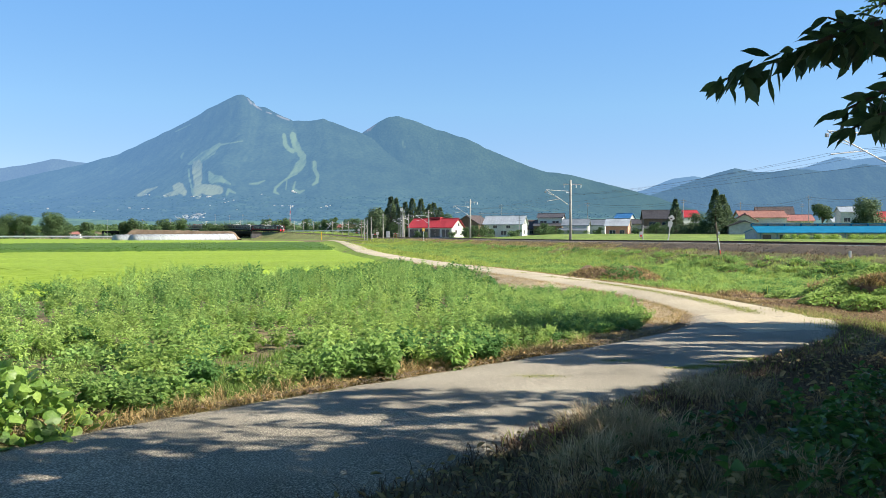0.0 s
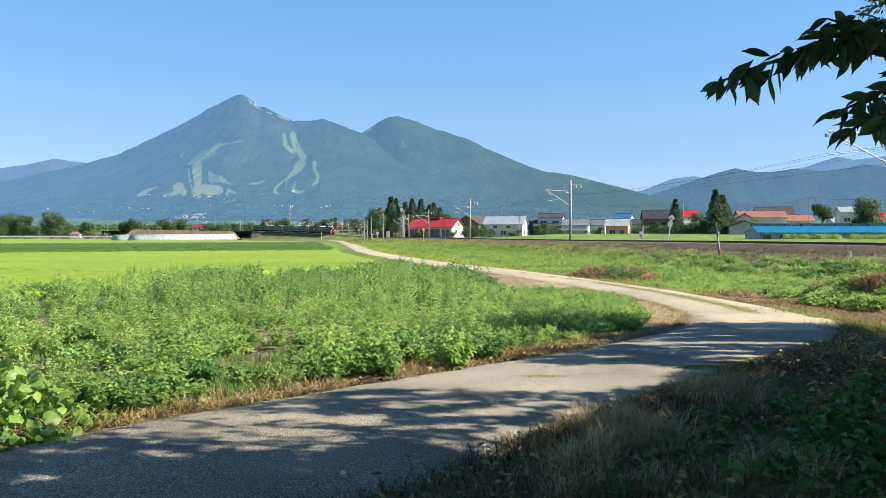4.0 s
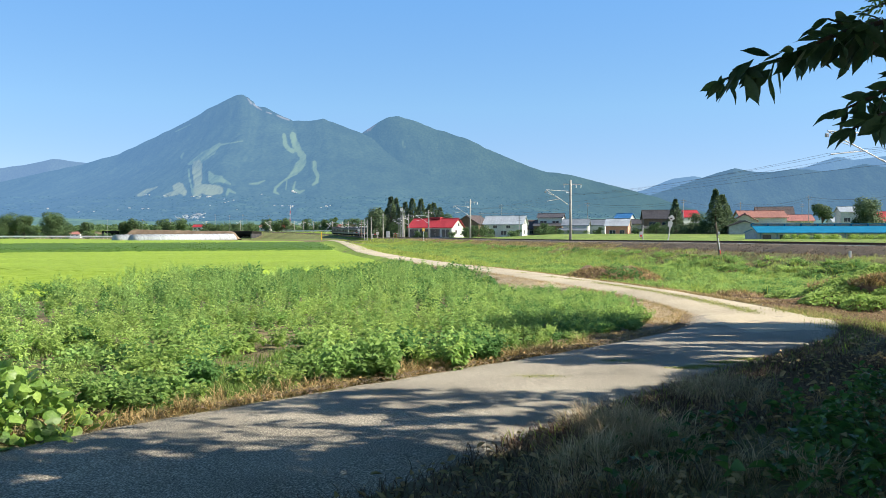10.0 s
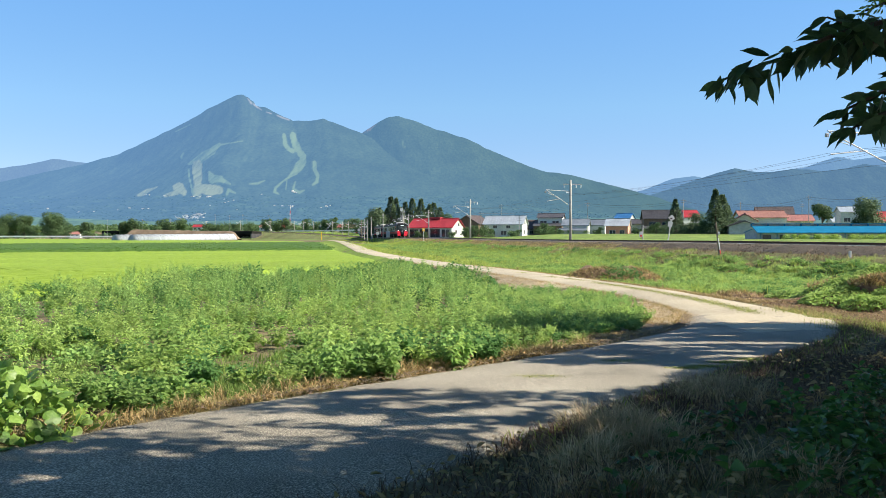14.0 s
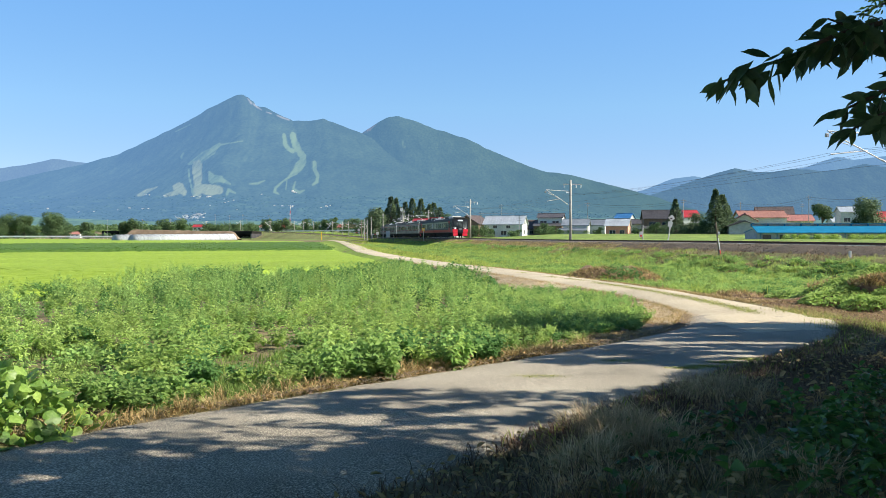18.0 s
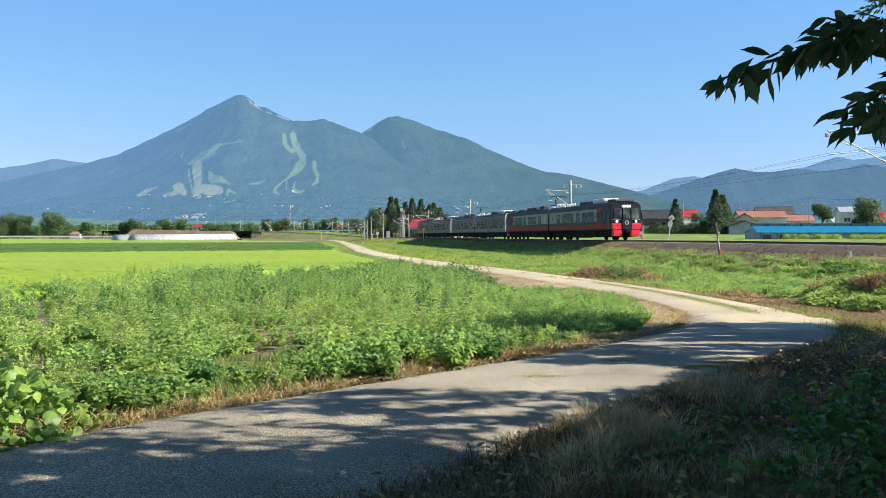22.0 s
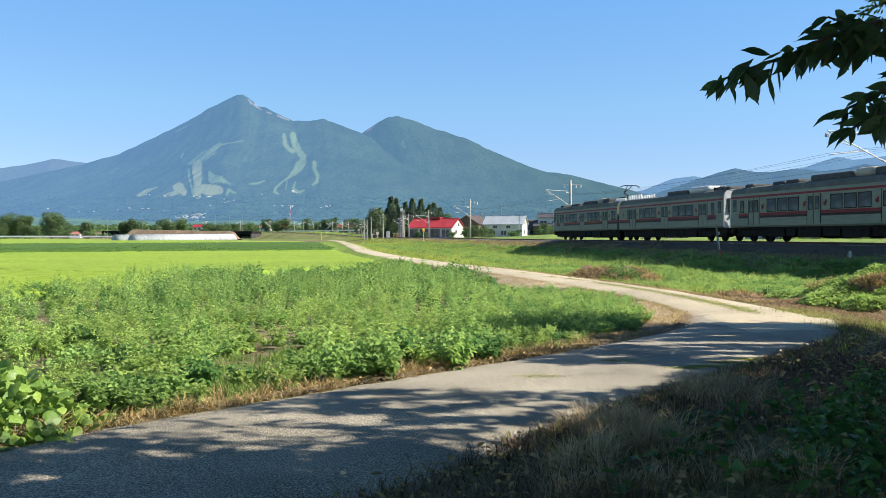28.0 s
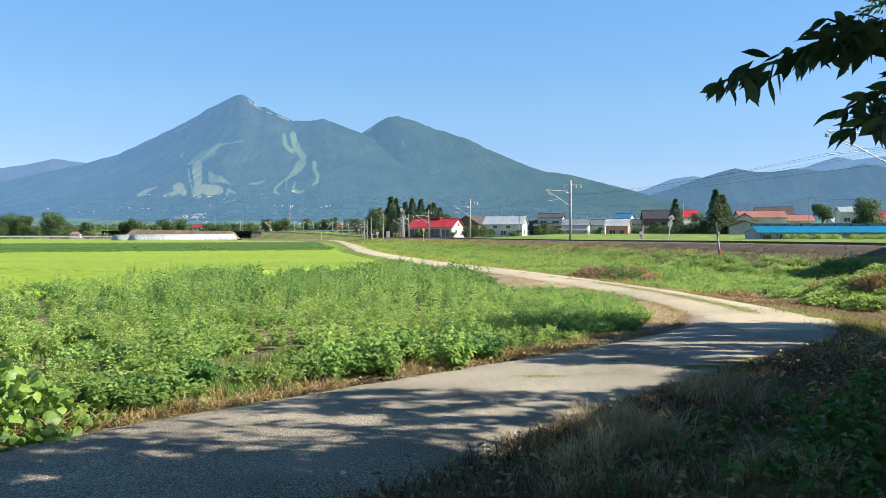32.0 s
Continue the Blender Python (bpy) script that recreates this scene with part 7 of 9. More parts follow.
branch(CHERRY[0], [(1640, 20, 0.1), (1540, 46, 0.05), (1470, 66, 0), (1395, 100, -0.03), (1325, 124, -0.05), (1272, 146, -0.06)], 96, 0.115, 3.4, 52, 3)
branch(CHERRY[0], [(1640, 40, 0.3), (1560, 44, 0.25), (1510, 48, 0.2), (1462, 34, 0.18)], 40, 0.108, 3.4, 40, 4)
branch(CHERRY[0], [(1640, 70, 0.2), (1560, 76, 0.15), (1490, 82, 0.1), (1440, 88, 0.1)], 48, 0.112, 3.4, 48, 9)
branch(CHERRY[0], [(1640, 136, 0.0), (1570, 158, 0.0), (1534, 176, 0.0), (1490, 196, -0.02)], 34, 0.105, 3.3, 50, 5)
branch(CHERRY[0], [(1640, 180, -0.1), (1570, 200, -0.1), (1535, 214, -0.1), (1508, 228, -0.1)], 20, 0.105, 3.3, 58, 6)

# a twig farther out, with sunlight put into the colour of its leaf copies
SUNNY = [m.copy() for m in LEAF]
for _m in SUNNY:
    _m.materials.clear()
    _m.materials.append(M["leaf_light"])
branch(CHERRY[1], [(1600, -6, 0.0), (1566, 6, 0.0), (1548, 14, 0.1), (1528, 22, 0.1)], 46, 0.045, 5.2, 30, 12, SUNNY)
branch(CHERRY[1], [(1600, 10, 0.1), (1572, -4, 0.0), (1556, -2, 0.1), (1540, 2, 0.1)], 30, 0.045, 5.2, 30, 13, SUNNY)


# ---- village beyond the railway ----
def bx(u, y):
    """Plan x of a bearing u at depth y."""
    return (u - 784) / 1568 / FOCAL * y


def hz(v, y):
    """Height of a line of sight v at depth y."""
    return EYE[2] + (416 - v) / 1568 / FOCAL * y


def set_back(x, y, *heights):
    """The eastern half of the village lies higher and farther off: the scale, the new plan place, its ground, and heights over that ground."""
    k = 1 + 0.3 * float(smooth01((x / y - 0.06) / 0.09))
    x, y = x * k, y * k
    z = gz1(x, y)
    return (k, x, y, z, *[EYE[2] + k * (0.95 + h - EYE[2]) - z for h in heights])


LIFTED = {}


def house(x, y, length, depth, eaves, ridge, yaw, roof, wall, label, wins=(), gwins=(), over=0.45, name="house", z=None, group="village houses", hip=0.0):
    """A gabled building: its ridge runs along local x; the front looks to -y. wins: (x, z, w, h) on the front; gwins on the +x gable."""
    if group == "village houses":
        k0, z0 = set_back(x, y)[0], (x, y)
        wins = [(w[0] * k0, set_back(*z0, w[1])[4], w[2] * k0, w[3] * k0) for w in wins]
        gwins = [(w[0] * k0, set_back(*z0, w[1])[4], w[2] * k0, w[3] * k0) for w in gwins]
        k0, x, y, z, eaves, ridge = set_back(x, y, eaves, ridge)
        length, depth = length * k0, depth * k0
    z = gz1(x, y) if z is None else z
    t = thing(name, label, "house" if "house" in name else "building", pose(x, y, z, 0, 0, yaw), group)
    L, D = length / 2, depth / 2
    bm = bmesh.new()
    prism(bm, [(-D, -0.4), (D, -0.4), (D, eaves), (0, ridge - 0.05), (-D, eaves)], "x", -L, L)
    part("wall", bm, M[wall], t)
    if group == "village houses":
        LIFTED[t.name] = z0
    th, o = 0.16, over
    for s in (-1, 1):
        bm = bmesh.new()
        sl = (ridge - eaves) / D
        yo, zo = s * (D + o), eaves - sl * o
        prism(bm, sorted_pair(s, [(0, ridge), (yo, zo), (yo, zo + th), (0, ridge + th)]), "x", -L - o, L + o)
        if hip:
            for v in bm.verts:
                if abs(v.co.y) < 0.01:
                    v.co.x *= (L + o - hip) / (L + o)
        r = part("roof_slope", bm, M[roof], t)
        b2 = bmesh.new()
        n = max(3, int(length / 0.9))
        for i in range(n + 1):
            xx = -L - o + 0.05 + i * (2 * (L + o) - 0.1) / n
            k = (L + o - hip) / (L + o) if hip else 1
            cyl(b2, (xx * k, s * 0.02, ridge + th), (xx, yo, zo + th), 0.035, n=4)
        part("roof_seam", b2, M[roof], r)
    bm = bmesh.new()
    k = (L + o - hip) if hip else L + o
    box(bm, -k, k, -0.14, 0.14, ridge + th - 0.06, ridge + th + 0.10, 0.03)
    part("ridge_cap", bm, M[roof], t)
    for (wx, wz, w, h), face in [(q, 0) for q in wins] + [(q, 1) for q in gwins]:
        bm = bmesh.new()
        for a0, a1, c0, c1 in ((-w / 2 - 0.07, w / 2 + 0.07, h / 2, h / 2 + 0.07), (-w / 2 - 0.07, w / 2 + 0.07, -h / 2 - 0.09, -h / 2), (-w / 2 - 0.07, -w / 2, -h / 2, h / 2),
                               (w / 2, w / 2 + 0.07, -h / 2, h / 2), (-0.03, 0.03, -h / 2, h / 2)):
            box(bm, a0, a1, -0.06, 0.05, c0, c1)
        f = part("window", bm, M["white_paint"], t)
        bm = bmesh.new()
        box(bm, -w / 2, w / 2, -0.02, 0.02, -h / 2, h / 2)
        part("pane", bm, M["window"], f)
        f.matrix_basis = pose(wx, -D - 0.02, wz) if not face else pose(L + 0.02, wx, wz, 0, 0, 90)
    return t


def sorted_pair(s, pts):
    return pts if s > 0 else pts[::-1]


def lean_to(t, x0, x1, y0, y1, zlow, zhigh, roof, wall):
    """A lower wing on the front of a house."""
    k, _, _, _, zlow, zhigh = set_back(*LIFTED[t.name], zlow, zhigh)
    x0, x1, y0, y1 = x0 * k, x1 * k, y0 * k, y1 * k
    bm = bmesh.new()
    prism(bm, [(y0, -0.4), (y1, -0.4), (y1, zhigh - 0.1), (y0, zlow - 0.1)], "x", x0, x1)
    w = part("wing", bm, M[wall], t)
    bm = bmesh.new()
    prism(bm, [(y0 - 0.4, zlow - 0.15), (y1, zhigh - 0.08), (y1, zhigh + 0.08), (y0 - 0.4, zlow + 0.02)], "x", x0 - 0.3, x1 + 0.3)
    part("wing_roof", bm, M[roof], w)


W1 = [(-3.4, 1.6, 1.8, 1.3), (-0.4, 1.6, 1.8, 1.3), (2.8, 1.5, 1.2, 1.8)]

# front windows widened to stand for the shade under the eaves
_h = house(bx(772, 250), 252, 13.2, 8.5, 2.9, 5.3, -24, "roof_red", "white_paint", "long low house with red metal roof and white gable",
           [(-4.9, 1.2, 2.6, 2.2), (-1.7, 1.2, 2.9, 2.3), (1.6, 1.2, 2.9, 2.3), (4.8, 1.2, 2.4, 2.1)], [(-1.2, 1.6, 1.2, 1.0), (0.6, 3.6, 1.0, 0.8)])
bmv = bmesh.new()
box(bmv, -1.6, 1.6, -0.9, 0.9, 5.25, 5.75, 0.05)
part("roof_vent", bmv, M["roof_red"], _h)
house(bx(838, 290), 292, 8, 9, 4.4, 6.9, 55, "roof_brown", "wood_wall", "brown-roofed wooden farm building behind the red house", [(-1.5, 1.6, 1.4, 1.1)], [(0, 3, 1.2, 1)])
_h = house(bx(896, 265), 267, 11.6, 7.5, 4.0, 6.3, -17, "roof_silver", "white_paint", "white two-storey house with pale silver metal roof", [(-3.2, 1.3, 1.6, 1.2), (0.2, 1.3, 1.6, 1.2), (3.2, 1.3, 1.4, 1.2), (-2.4, 3.1, 1.2, 0.8), (1.6, 3.1, 1.2, 0.8)], [(-1.2, 1.6, 1.2, 1.2), (0, 4.4, 1.2, 1.0)])
house(bx(934, 280), 283, 6, 6, 2.7, 4.8, 40, "roof_brown", "white_paint", "small white gabled house with brown roof", [(-1, 1.5, 1.4, 1.1)], [(0, 1.6, 1.2, 1.0)])
house(bx(951, 270), 274, 7, 7, 3.9, 5.2, -30, "roof_brown", "grey_wall", "grey house with dull brown roof", [(-1, 1.5, 1.4, 1.1), (1.6, 1.5, 1.2, 1.1)], [(0, 1.6, 1.2, 1.0)])
_h = house(bx(977, 250), 252, 6.8, 6.2, 5.6, 6.7, -14, "roof_dark", "white_paint", "white two-storey house with low dark roof", [(-1.8, 4.0, 1.8, 1.3), (1.6, 4.0, 1.8, 1.3), (-1.5, 1.5, 1.6, 1.2)], [(0, 4.1, 1.2, 1.0)])
lean_to(_h, -4.2, 3.6, -6.0, -3.1, 3.2, 4.0, "roof_dark", "wood_wall")
_h = house(bx(1022, 215), 217, 6.0, 6.0, 3.1, 4.5, -14, "roof_slate", "white_paint", "low white house with slate roof and gable", W1[:2], [(0, 1.6, 1.3, 1.0), (0, 3.1, 0.8, 0.6)])
lean_to(_h, -3.6, 2.6, -5.0, -3.0, 1.8, 2.3, "roof_slate", "grey_wall")
house(bx(1056, 240), 242, 6.4, 6.0, 3.4, 4.8, -22, "roof_slate", "white_paint", "white house with dark roof and blue shutter", [(-1.6, 1.5, 1.5, 1.2), (1.4, 1.5, 1.5, 1.2)], [(0, 1.6, 1.3, 1.0)])
_h = house(bx(1097, 205), 207, 5.0, 5.2, 2.9, 4.4, -18, "roof_silver", "orange_wall", "small house with orange wall and grey metal roof", [(-1.0, 1.3, 1.3, 1.0), (1.2, 1.3, 1.0, 1.0)], [(0, 1.4, 1.2, 1.0)])
_h = house(bx(1108, 275), 277, 4.6, 5.5, 6.0, 7.3, -28, "roof_blue", "grey_wall", "grey two-storey house with bright blue roof", [(-1.2, 4.2, 1.4, 1.1), (1.4, 4.2, 1.4, 1.1)], [(0, 4.2, 1.4, 1.1), (0, 1.6, 1.4, 1.1)])
house(bx(1137, 235), 237, 6.0, 5.0, 3.7, 4.8, -10, "roof_dark", "cream_wall", "cream house with dark slate roof", [(-1.2, 1.6, 1.5, 1.2), (1.4, 1.6, 1.5, 1.2)], [(0, 1.6, 1.2, 1.0)])
_h = house(bx(1176, 225), 228, 9.5, 8.0, 4.9, 7.0, -8, "roof_dark", "wood_wall", "large farmhouse with wide dark grey roof", [(-2.6, 3.4, 1.8, 1.1), (0.6, 3.4, 1.8, 1.1), (-2.6, 1.4, 1.8, 1.4), (1.0, 1.4, 2.2, 1.4)], [(0, 3.4, 1.3, 1.0)])
lean_to(_h, -4.9, 4.6, -7.0, -4.0, 2.2, 3.0, "roof_dark", "wood_wall")
house(bx(1219, 285), 288, 6.5, 7, 6.5, 8.6, 8, "roof_red", "white_paint", "house with a steep red roof among trees", [(-1, 1.6, 1.4, 1.1), (1.4, 4.2, 1.2, 1.0)], [(0, 4.2, 1.2, 1.0)])
_h = house(bx(1350, 185), 187, 9.2, 7.0, 4.35, 5.7, -6, "roof_salmon", "white_paint", "white house with wide salmon-pink tiled roof", [(-2.8, 2.6, 1.2, 0.8), (0.4, 2.6, 1.2, 0.8), (3.0, 2.6, 1.2, 0.8), (-2.5, 0.9, 1.5, 1.0)], [(0, 2.4, 1.2, 1.0)])
house(bx(1316, 178), 178, 5.6, 4.6, 3.5, 4.8, 76, "roof_salmon", "cream_wall", "cream gabled wing with salmon-pink roof", [(0, 1.4, 1.2, 0.9)], [(-0.4, 1.4, 1.2, 0.9)])
house(bx(1310, 170), 169, 4.2, 5.6, 2.4, 3.3, 84, "roof_dark", "grey_wall", "low pale grey shed with dark eaves", [(0.6, 1.0, 0.8, 1.4)], [(0.8, 1.0, 0.7, 0.9)])
house(bx(1374, 232), 234, 9.0, 7.0, 6.0, 8.0, -14, "roof_brown", "white_paint", "white house with dark brown roof behind the salmon roof", [(-2, 4.4, 1.4, 1.0), (1.4, 4.4, 1.4, 1.0)], [(0, 4.6, 1.2, 1.0)])
house(bx(1410, 205), 207, 7.5, 6.5, 4.0, 5.3, -10, "roof_salmon", "cream_wall", "low house with orange-red tiled roof", W1[:2], [(0, 1.6, 1.2, 1.0)])
house(bx(1485, 250), 252, 3.5, 4.0, 4.5, 5.6, 0, "roof_silver", "white_paint", "small white cubic house", [(0, 3.6, 1.2, 1.0)], [])
house(bx(1502, 205), 206, 4.0, 4.4, 6.1, 7.2, -8, "roof_silver", "grey_wall", "grey two-storey house with pale roof", [(-0.6, 4.2, 1.4, 0.9), (0.8, 2.4, 1.2, 0.9)], [(0, 4.2, 1.2, 0.9)])
house(bx(1572, 215), 217, 5.5, 6, 4.2, 6.3, 0, "roof_red", "cream_wall", "cream house with bright red roof behind pines", [(-1, 3, 1.2, 1.0)], [])
house(bx(1166, 300), 303, 9, 7, 4.4, 6.9, 10, "roof_brown", "grey_wall", "grey house with brown roof at the village's back", [(-1, 3, 1.4, 1.0)], [])


for _u, _y, _rf, _yw in ((135, 600, "roof_salmon", 5), (352, 610, "roof_red", -8), (470, 600, "roof_salmon", -12), (509, 605, "roof_red", 6), (578, 560, "roof_silver", -6), (631, 500, "roof_salmon", -15), (606, 545, "roof_red", 8)):
    house(bx(_u, _y), _y, 6.5, 5.5, 2.8, 4.3, _yw, _rf, "white_paint", "far white house with coloured metal roof", [(-1.6, 1.5, 1.4, 1.1), (1.4, 1.5, 1.4, 1.1)], [(0, 1.5, 1.2, 1.0)], group="far houses")


def blue_shed():
    y0 = 140.0
    x0 = bx(1336, y0) + 0.3
    t = thing("livestock_shed", "very long low shed with a bright blue metal roof", "shed", pose(x0, y0, 0.55, 0, 0, -4), "sheds")
    Ln = 42.0
    bm = bmesh.new()
    prism(bm, [(0, -0.6), (7, -0.6), (7, 1.48), (2.6, 2.0), (2.55, 2.40), (0, 1.55)], "x", 0, Ln)
    part("wall", bm, M["grey_wall"], t)
    bm = bmesh.new()
    prism(bm, [(-0.6, 1.40), (2.6, 2.45), (2.6, 2.55), (-0.6, 1.52)], "x", -0.08, Ln)
    part("roof_slope", bm, M["shed_blue"], t)
    bm = bmesh.new()
    prism(bm, [(2.6, 2.0), (7.4, 1.5), (7.4, 1.6), (2.6, 2.12)], "x", -0.08, Ln)
    part("rear_roof", bm, M["shed_blue"], t)
    bm = bmesh.new()
    box(bm, -0.4, Ln, 2.9, 3.2, 2.45, 2.85)
    part("ridge_vent", bm, M["grey_wall"], t)
    bm = bmesh.new()
    box(bm, -0.1, Ln, 2.6, 3.5, 2.86, 2.98)
    part("ridge_cap", bm, M["shed_blue"], t)
    for i in range(17):
        bm = bmesh.new()
        box(bm, i * 2.6 - 0.2, i * 2.6 - 0.06, 2.55, 2.9, 2.44, 2.9)
        part("ridge_post", bm, M["shed_blue"], t)
    for i in range(16):
        bm = bmesh.new()
        box(bm, 0.9 + i * 2.6, 2.2 + i * 2.6, -0.03, 0.03, 0.35, 1.15)
        part("window", bm, M["window"], t)
        bm = bmesh.new()
        box(bm, 0.45 + i * 2.6, 0.55 + i * 2.6, -0.06, 0.0, -0.5, 1.45)
        part("wall_post", bm, M["shed_blue"], t)


blue_shed()


# ---- trees ----
def conifer(x, y, h, w, label="tall dark green cedar tree", n=1500, z=None, name="cedar_tree", group="cedar trees"):
    if z is None and y < 330:
        k0, x, y, z, h = set_back(x, y, h)
        w, h = w * k0, max(h, 0.7)
    z = gz1(x, y) if z is None else z
    t = thing(name, label, "tree", pose(x, y, z), group)
    bm = bmesh.new()
    cyl(bm, (0, 0, -0.3), (0, 0, h * 0.95), 0.02 * h + 0.05, 0.02, 9)
    part("trunk", bm, M["bark"], t)
    # whorls of drooping boughs, uneven in length, with sprays along them
    w1 = 15
    n = int(n * 1.5)
    tier = RNG.integers(0, w1, n) / w1 + RNG.normal(0, 0.012, n)
    f = np.clip(0.08 + 0.92 * tier, 0.05, 0.995)
    bough = RNG.integers(0, 7, n)
    key = (np.round(tier * w1) * 7 + bough).astype(int) % 131
    a = bough * 0.9 + np.round(tier * w1) * 2.4 + RNG.normal(0, 0.16, n)
    reach = RNG.uniform(0.72, 1.15, 131)[key]
    e = RNG.uniform(0.1, 1.0, n) ** 0.7
    rad = w / 2 * np.clip(1.01 - f, 0.01, 1) ** 1.1 * np.minimum(1, 0.7 + 2.5 * f) * 1.15 * reach * e + 0.012 * w
    P = np.stack([rad * np.cos(a), rad * np.sin(a), f * h - 0.22 * rad + RNG.normal(0, 0.008 * h, n)], 1)
    P[-14:] = np.stack([RNG.normal(0, 0.02 * w, 14), RNG.normal(0, 0.02 * w, 14), h * np.linspace(0.9, 0.99, 14)], 1)
    D = np.stack([np.cos(a), np.sin(a), RNG.normal(-0.15, 0.5, n)], 1)
    L = h * 0.04 * RNG.uniform(0.5, 1.3, n)
    out = np.stack([np.cos(a), np.sin(a), np.full(n, 0.8)], 1)
    leaf_mesh("crown", P, D, L, L * 0.7, M["conifer"], t, up=out + RNG.normal(0, 0.4, (n, 3)))
    return t


def broadleaf(x, y, h, w, label="round-crowned dark green tree", n=2200, z=None, material="broadleaf", name="broadleaf_tree", group="broadleaf trees", low=0.0, leaf=0.05):
    if z is None and y < 330:
        k0, x, y, z, h = set_back(x, y, h)
        w, h = w * k0, max(h, 0.7)
    z = gz1(x, y) if z is None else z
    t = thing(name, label, "tree" if h > 3 else "bush", pose(x, y, z), group)
    bm = bmesh.new()
    cyl(bm, (0, 0, -0.3), (0, 0, h * 0.5), 0.03 * h, 0.018 * h, 9)
    part("trunk", bm, M["bark"], t)
    rng = np.random.default_rng(int(abs(x * 13 + y * 7)) + 1)
    k = 9 if n < 2300 else 18
    th, up = rng.uniform(0, 2 * np.pi, k), rng.uniform(low + 0.14, 0.84, k)
    wide = np.sqrt(np.clip(1 - ((up - 0.48) / 0.55) ** 2, 0.05, 1)) * rng.uniform(0.25, 1.0, k)
    cen = np.stack([wide * w * 0.34 * np.cos(th), wide * w * 0.34 * np.sin(th), h * up], 1)
    rr = w * rng.uniform(0.15, 0.26, k) * (1.15 if k == 9 else 1.0)
    rr = np.minimum(rr, (h - cen[:, 2]) * 1.1)
    for i in range(4):
        bm = bmesh.new()
        cyl(bm, (0, 0, h * 0.35), tuple(cen[i]), 0.016 * h, 0.006 * h, 7)
        part("limb", bm, M["bark"], t)
    n = int(n * 1.5)
    j = rng.integers(0, k, n)
    d = unit(rng.normal(0, 1, (n, 3)))
    P = cen[j] + d * (rr[j] * rng.uniform(0.55, 1.08, n))[:, None] * np.array((1.1, 1.1, 0.85))
    P[:, 2] = np.maximum(P[:, 2], 0.04 * h)
    L = 0.85 * h * leaf * rng.uniform(0.6, 1.5, n)
    D = np.cross(d, rng.normal(0, 1, (n, 3))) + 0.25 * d - np.array((0, 0, 0.3))
    leaf_mesh("crown", P, D, L, L * 0.75, M[material], t, up=d + np.array((0, 0, 0.35)) + rng.normal(0, 0.35, (n, 3)))
    return t


# the village's evergreens
conifer(bx(1266, 170), 170, hz(333, 170) - 1.0, 5.4, "tall dark fir tree beside the village houses", 3600)
conifer(bx(1279, 171), 171.5, hz(342, 171) - 1.0, 7.2, "broad dark fir tree beside the village houses", 4200)
conifer(bx(1291, 172), 173, hz(362, 172) - 1.0, 5.6, "dark fir tree beside the village houses", 1600)
conifer(bx(1195, 180), 180, hz(350, 180) - 1.0, 5.0, "slender dark fir tree near the railway sign", 2800)
broadleaf(bx(1236, 180), 182, hz(375, 180) - 1.0, 4.8, "dark round garden tree in front of a red roof", 2000, material="conifer")
for _u, _h, _w in ((1186, 2.6, 4.2), (1205, 3.0, 4.6), (1222, 3.2, 4.6), (1243, 3.4, 4.6)):
    broadleaf(bx(_u, 174), 174.5, _h, _w, "dark dense garden hedge below the firs", 1100, material="conifer", name="garden_shrub", group="garden shrubs", low=0.0, leaf=0.08)
broadleaf(bx(1459, 165), 166, hz(357, 165) - 1.0, 4.0, "dark spreading pine beside the blue shed", 2400, material="conifer", low=0.4)
broadleaf(bx(1546, 165), 167, hz(346, 165) - 1.0, 7.0, "large dark spreading pine behind the blue shed", 4200, material="conifer")
broadleaf(bx(1425, 175), 177, 3.6, 4.0, "dark garden shrub behind the blue shed", 1200, material="conifer")
for _u, _v, _y in ((692, 349, 305), (701, 351, 309), (710, 366, 303), (717, 356, 308), (730, 350, 306), (745, 351, 300), (760, 360, 306), (768, 357, 310), (724, 368, 315), (738, 366, 315), (753, 368, 312), (684, 372, 307), (779, 366, 306)):
    conifer(bx(_u, _y), _y, hz(_v, _y) - gz1(bx(_u, _y), _y), 8.2 + 1.2 * math.sin(_u), "tall dark green cedar in the grove behind the red house", 2300)
broadleaf(bx(664, 300), 300, hz(360, 300) - 0.9, 8.5, "broad dark round tree at the level crossing", 4200, material="conifer", leaf=0.04)
conifer(bx(671, 300), 303, hz(366, 300) - 0.9, 6.0, "broad dark cedar at the level crossing", 2200)
broadleaf(bx(660, 300), 300, hz(386, 300) - 0.9, 6.0, "dark broad tree at the level crossing", 1600, material="conifer")
broadleaf(bx(680, 305), 306, hz(382, 305) - 0.9, 7.0, "dark dense tree in the crossing grove", 1800, material="conifer")
broadleaf(bx(700, 290), 293, hz(388, 290) - 0.9, 7.0, "dense dark undergrowth tree in the grove", 1800, low=0.0)
broadleaf(bx(748, 290), 298, hz(388, 290) - 0.9, 6.5, "dense dark undergrowth tree in the grove", 1600, low=0.0, material="conifer")
broadleaf(bx(727, 290), 296, hz(386, 290) - 0.9, 6.5, "dense dark undergrowth tree in the grove", 1600, low=0.0)
broadleaf(bx(787, 300), 302, hz(367, 300) - 0.9, 7.0, "light green broadleaf tree behind the red roof", 1800)
